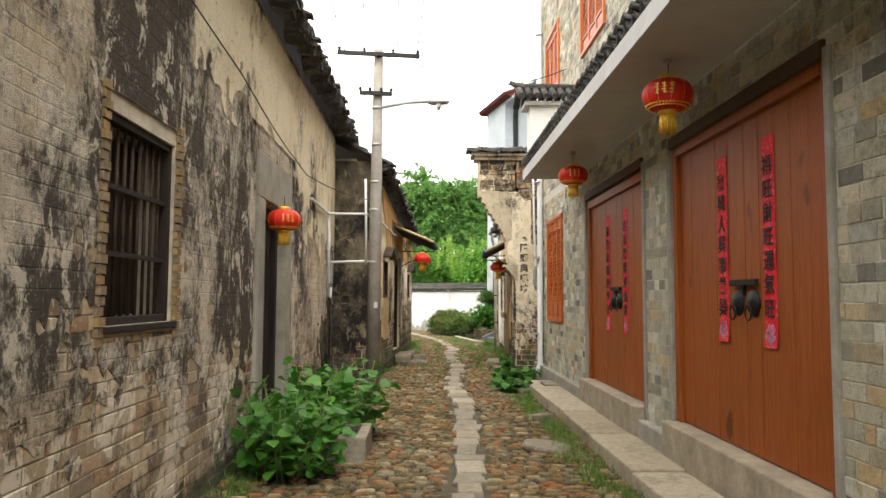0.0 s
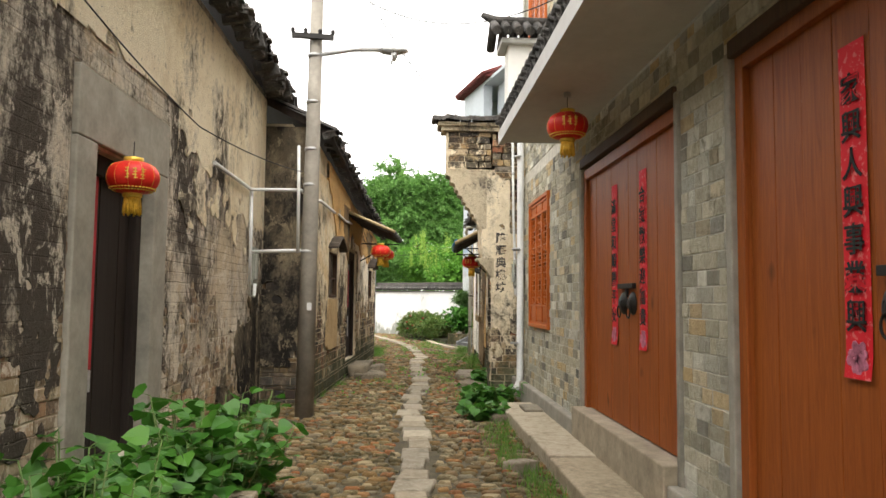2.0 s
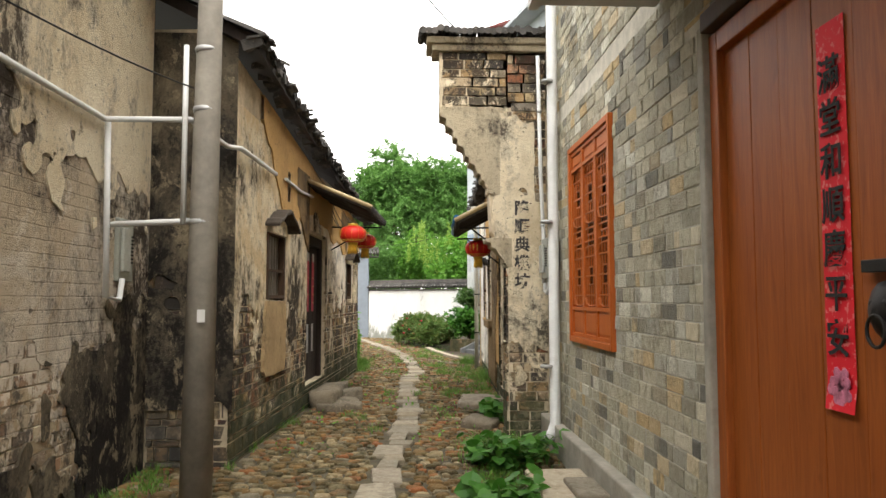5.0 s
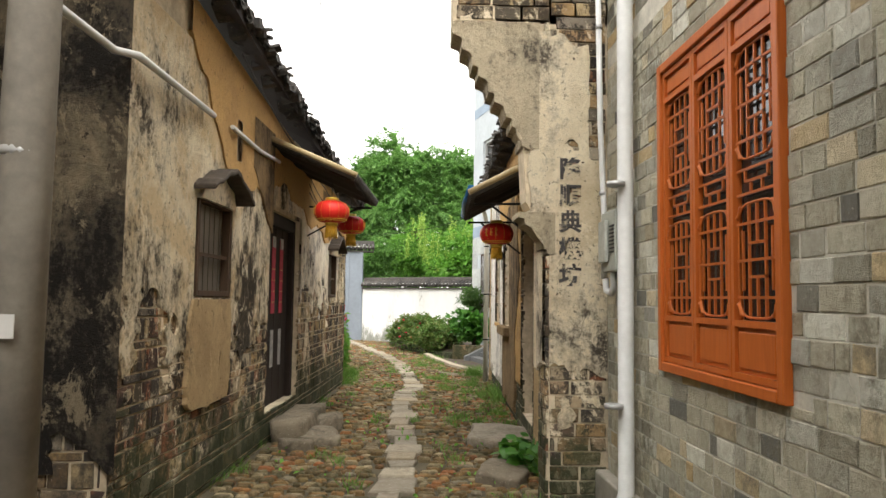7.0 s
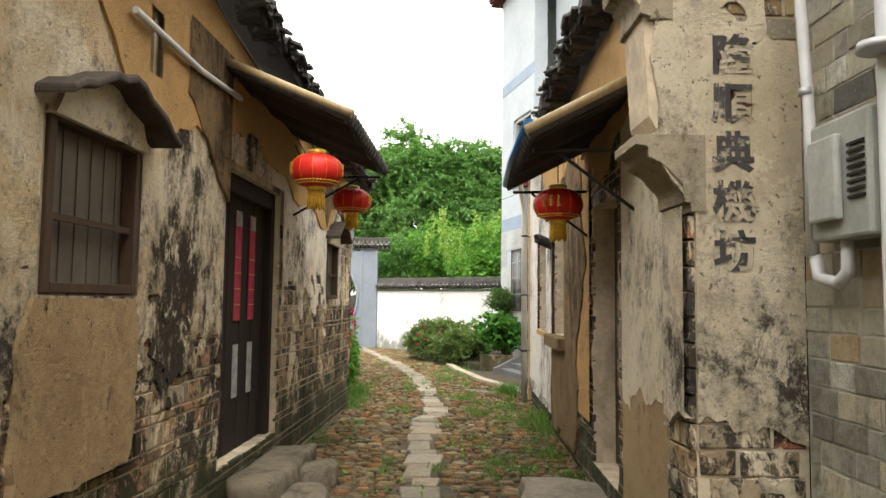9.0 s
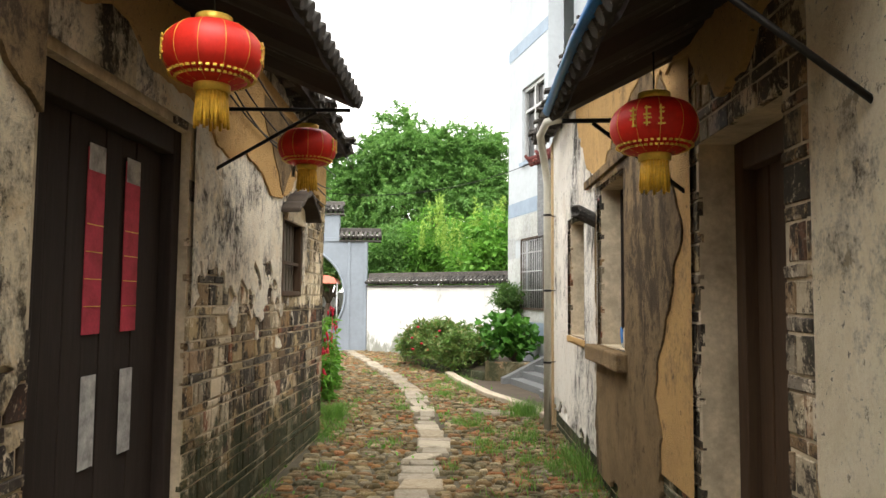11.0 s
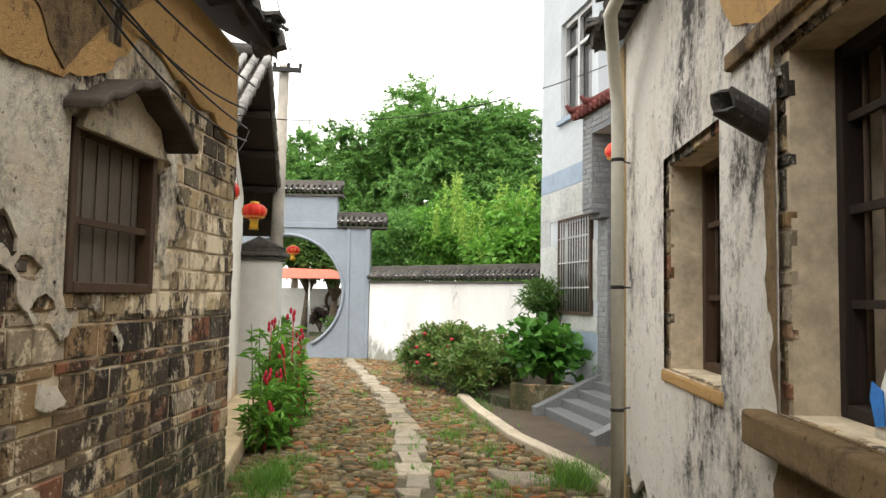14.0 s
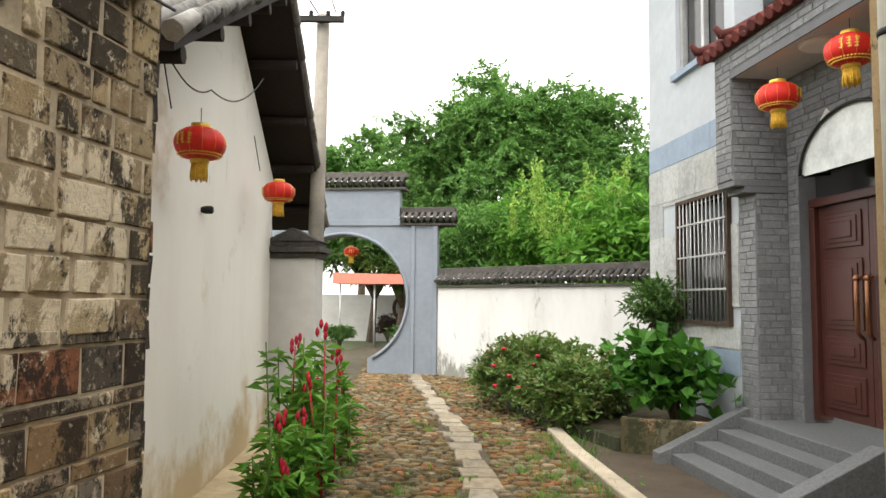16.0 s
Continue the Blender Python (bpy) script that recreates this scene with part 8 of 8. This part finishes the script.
# old house past the pillar
skin("plaster", wall_old_east, F4, -3.0, -1.45, 0.3, 3.35, lambda s, z: min(z - 0.98 - 0.12 * math.sin(s * 4) + 0.25 * wob(s, z, 1.5, 40), 1) + 0.12 * wob(s, z, 4, 3), H4, plaster_cream, -0.02)
skin("brown_render", wall_old_east, F4, -3.0, -0.2, 0.0, 1.3, lambda s, z: 1.15 - z + 0.2 * wob(s, z, 1.8, 44) + 0.14 * wob(s, z, 5, 4), [(-1.42, -0.22, 0.0, 2.3)], plaster_tan, -0.016, label="brown render along the foot")
skin("brown_render", wall_old_east, F4, -0.24, 2.9, 0.1, 3.35, lambda s, z: 0.5 + 0.6 * wob(s, z, 1.4, 47) + 0.3 * wob(s, z, 5, 47) - max(0, s - 2.02) * 5 - max(0, 0.5 - z) - max(0, 0.3 + 0.15 * math.sin(z * 2.5) - s) * 4, H4, plaster_brown, -0.024, label="brown cement render round the window")
skin("plaster", wall_old_east, F4, -0.24, 0.75, 0.5, 3.3, lambda s, z: 0.42 + 0.5 * wob(s, z, 2.0, 71) + 0.35 * wob(s, z, 6, 72), H4, plaster_ochre, -0.012, label="tan render beside the brown patch")
skin("ochre_render", wall_old_east, F4, -3.0, 3.0, 2.2, 3.36, lambda s, z: z - 2.62 - 0.2 * math.sin(s * 2.2) + 0.2 * wob(s, z, 2, 48) - max(0, s - 2.2) * 0.6, H4, plaster_ochre, -0.03, label="ochre render under the eave")
skin("plaster", wall_old_east, F4, 1.9, 4.78, 0.2, 3.36, lambda s, z: min(1, (s - 1.85) * 3.0) * 0.6 + 0.45 * wob(s, z, 1.3, 51) + 0.4 * wob(s, z, 5, 6) - max(0, 0.95 - z) * 0.75, H4, plaster_cool, -0.02)
# pillar skins
pf = lambda s, z: 0.36 + 0.5 * wob(s, z, 2.0, 61) + 0.45 * wob(s, z, 6, 7) - max(0, 1.15 - z) * 1.5 - max(0, z - 3.3) * 3.5 - (1.2 if s > 2.0 and z > 2.5 else 0)
skin("plaster", pillar, PF, 1.7, 2.12, 0.3, 4.1, pf, [], plaster_pillar, -0.009, 0.035)
EDGE = [(1.82, 1.7), (2.1, 1.49), (2.11, 1.55), (2.58, 1.55), (2.6, 1.5), (2.92, 1.37), (3.2, 1.21), (3.36, 1.08), (3.6, 1.0), (4.2, 1.0)]


def pillar_edge(z):
    for (a, p), (b, q) in zip(EDGE, EDGE[1:]):
        if a <= z <= b:
            return p + (q - p) * (z - a) / (b - a)
    return 1.7


skin("plaster", pillar, PF, 0.98, 1.7, 1.82, 4.1, lambda s, z: min(pf(s, z) + 0.25, (s - pillar_edge(z)) * 4 + 0.12 * wob(s, z, 5, 8)), [], plaster_pillar, -0.009, 0.03)
PL = Matrix.Translation((1.68, PY0, 0)) @ Matrix.Rotation(radians(90), 4, 'Z')
skin("plaster", pillar, PL, 0.0, PY1 - PY0, 0.6, 1.85, lambda s, z: 0.35 + 0.6 * wob(s, z, 2.2, 64) + 0.3 * wob(s, z, 7, 65) - max(0, 1.1 - z) * 2.5, [], plaster_pillar, 0.03, 0.035, -0.01)

# ---- bricks, wall by wall ----
rnd = random.Random(21)
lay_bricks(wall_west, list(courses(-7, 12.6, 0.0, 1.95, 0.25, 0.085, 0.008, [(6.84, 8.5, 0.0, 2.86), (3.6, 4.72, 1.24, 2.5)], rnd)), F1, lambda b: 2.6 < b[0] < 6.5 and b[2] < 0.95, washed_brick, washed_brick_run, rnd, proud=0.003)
b2 = list(box_bond(0, 8.5, 0.0, 3.0, H2, rnd, lambda s, z: WHITE2(s, z) < 0.25 and ochre2(s, z) < 0.05))
lay_bricks(wall_mid, list(courses(6.9, 8.5, 1.36, 2.75, 0.2, 0.112, 0.014, H2, rnd, lambda s, z: WHITE2(s, z) < 0.25 and ochre2(s, z) < 0.05, 0.3)), F2, lambda b: True, old_brick, tan_brick_run, rnd, name="limewashed_brick", proud=0.005, limit=0)
b2 = [b for b in b2 if not (b[0] > 6.9 and b[2] > 1.35)]
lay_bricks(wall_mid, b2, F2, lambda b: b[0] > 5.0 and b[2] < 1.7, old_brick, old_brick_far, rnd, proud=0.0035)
lay_bricks(wall_mid, list(box_bond(0.0, 0.718, 0.0, 3.85, [], rnd)), F2E, lambda b: False, old_brick, damp_brick, rnd, proud=0.003)
lay_bricks(wall_mid, list(courses(0.0, 3.0, 0.0, 2.7, 0.26, 0.11, 0.012, [], rnd)), wall_frame(-0.42 - 3.0, 21.1, 0, -1) @ Matrix.Translation((0, 0, 0)), lambda b: False, old_brick, old_brick_far, rnd, proud=0.003)
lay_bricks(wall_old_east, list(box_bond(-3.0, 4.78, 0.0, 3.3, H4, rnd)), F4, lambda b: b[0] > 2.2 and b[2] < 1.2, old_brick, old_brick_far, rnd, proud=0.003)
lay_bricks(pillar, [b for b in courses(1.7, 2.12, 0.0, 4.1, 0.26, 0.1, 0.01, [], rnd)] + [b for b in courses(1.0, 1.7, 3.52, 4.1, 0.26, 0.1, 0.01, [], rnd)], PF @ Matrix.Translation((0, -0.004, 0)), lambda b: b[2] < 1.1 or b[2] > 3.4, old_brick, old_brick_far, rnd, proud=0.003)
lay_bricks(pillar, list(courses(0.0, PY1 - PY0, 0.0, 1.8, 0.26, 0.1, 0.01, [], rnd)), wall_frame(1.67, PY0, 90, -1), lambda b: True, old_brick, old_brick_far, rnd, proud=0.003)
H3B = [(3.68, 6.285, 0.0, 2.86), (6.945, 9.625, 0.0, 2.86)] + H3[2:]
lay_bricks(wall_east, list(courses(-7, 13.72, 0.27, 3.16, 0.21, 0.096, 0.006, H3B, rnd, None, 0.25)), F3, lambda b: 9.7 < b[0] < 13.4 and 0.5 < b[2] < 2.2, grey_brick, grey_brick_far, rnd, proud=0.0035)
lay_bricks(wall_east, list(courses(3, 13.72, 3.3, 7.2, 0.21, 0.096, 0.006, H3B, rnd, None, 0.25)), F3, lambda b: False, grey_brick, grey_brick_far, rnd, proud=0.0035)

# ---- slabs down the middle of the lane ----
rnd = random.Random(33)
slabs = []
y = 2.0
while y < 36:
    ln = rnd.uniform(0.18, 0.5)
    w = rnd.uniform(0.18, 0.34)
    x = slab_line(y + ln / 2) + rnd.uniform(-0.04, 0.04)
    y1 = y + ln
    dx = slab_line(y1) - slab_line(y)
    slabs.append((x, y, y1, w, dx))
    bm = bmesh.new()
    j = lambda a: rnd.uniform(-a, a)
    zz = 0.03 + j(.006)
    q = [(x - w / 2 - dx / 2 + j(.03), y + 0.012 + j(.015)), (x + w / 2 - dx / 2 + j(.03), y + 0.012 + j(.02)), (x + w / 2 + dx / 2 + j(.03), y1 - 0.012 + j(.015)), (x - w / 2 + dx / 2 + j(.03), y1 - 0.012 + j(.02))]
    c = Vector((x, (y + y1) / 2, 0))
    lo = [bm.verts.new((a - c.x, b - c.y, -0.05)) for a, b in q]
    md = [bm.verts.new((a - c.x, b - c.y, zz - 0.012)) for a, b in q]
    up = [bm.verts.new(((a - c.x) * 0.93, (b - c.y) * 0.95, zz + j(.004))) for a, b in q]
    for k in range(4):
        n = (k + 1) % 4
        bm.faces.new((lo[k], lo[n], md[n], md[k]))
        bm.faces.new((md[k], md[n], up[n], up[k]))
    bm.faces.new(up)
    ob = part("slab", bm, slab_stone, street, fix=False)
    ob.location = c
    y = y1

# ---- cobbles ----
rnd = random.Random(34)
run = bmesh.new()
made = 0


def stone(bm, x, y, hw, hl, h, turn):
    n = 6
    lo, md, up = [], [], []
    e = [rnd.uniform(0.85, 1.12) for _ in range(n)]
    tx, ty = rnd.uniform(-.05, .05), rnd.uniform(-.05, .05)
    for k in range(n):
        a = math.tau * (k + 0.5) / n
        px, py = hw * e[k] * math.copysign(abs(math.cos(a)) ** 0.6, math.cos(a)), hl * e[k] * math.copysign(abs(math.sin(a)) ** 0.6, math.sin(a))
        px, py = px * math.cos(turn) - py * math.sin(turn), px * math.sin(turn) + py * math.cos(turn)
        lo.append(bm.verts.new((x + px, y + py, -0.04)))
        md.append(bm.verts.new((x + px * 0.97, y + py * 0.97, h * 0.45 - 0.004)))
        up.append(bm.verts.new((x + px * 0.74, y + py * 0.74, h + px * tx + py * ty)))
    for k in range(n):
        m2 = (k + 1) % n
        bm.faces.new((lo[k], lo[m2], md[m2], md[k]))
        bm.faces.new((md[k], md[m2], up[m2], up[k])).smooth = True
    bm.faces.new(up)


y = 1.5
row = 0
while y < 37:
    rl = rnd.uniform(0.06, 0.1)
    x0, x1 = left_edge(y), right_edge(y)
    if y > 27.5:
        x0, x1 = max(-3.6, x0), min(x1, 0.9)
    mid = slab_line(y)
    x = x0 + rnd.uniform(0, 0.1)
    while x < x1:
        w = rnd.uniform(0.08, 0.19)
        cx = x + w / 2
        if abs(cx - mid) > 0.1 + w / 2 and rnd.random() > 0.04:
            hh = rnd.uniform(0.006, 0.026) + 0.012 * noise.noise(Vector((cx * 1.5, y * 1.5, 3)))
            args = (w / 2 - 0.008, rl / 2 - 0.006, max(0.004, hh), rnd.uniform(-0.14, 0.14))
            if made < 300 and 19.3 < y < 23.5 and abs(cx - 0.7) < 1.1:
                bm = bmesh.new()
                stone(bm, 0, 0, *args)
                ob = part("cobble", bm, cobble, street, fix=False)
                ob.location = (cx, y + rnd.uniform(-.02, .02), 0)
                made += 1
            else:
                stone(run, cx, y + rnd.uniform(-.02, .02), *args)
        x += w
    y += rl
ob = part("cobble_run", run, cobble_far, street, fix=False)
ob["kind"] = "stuff"
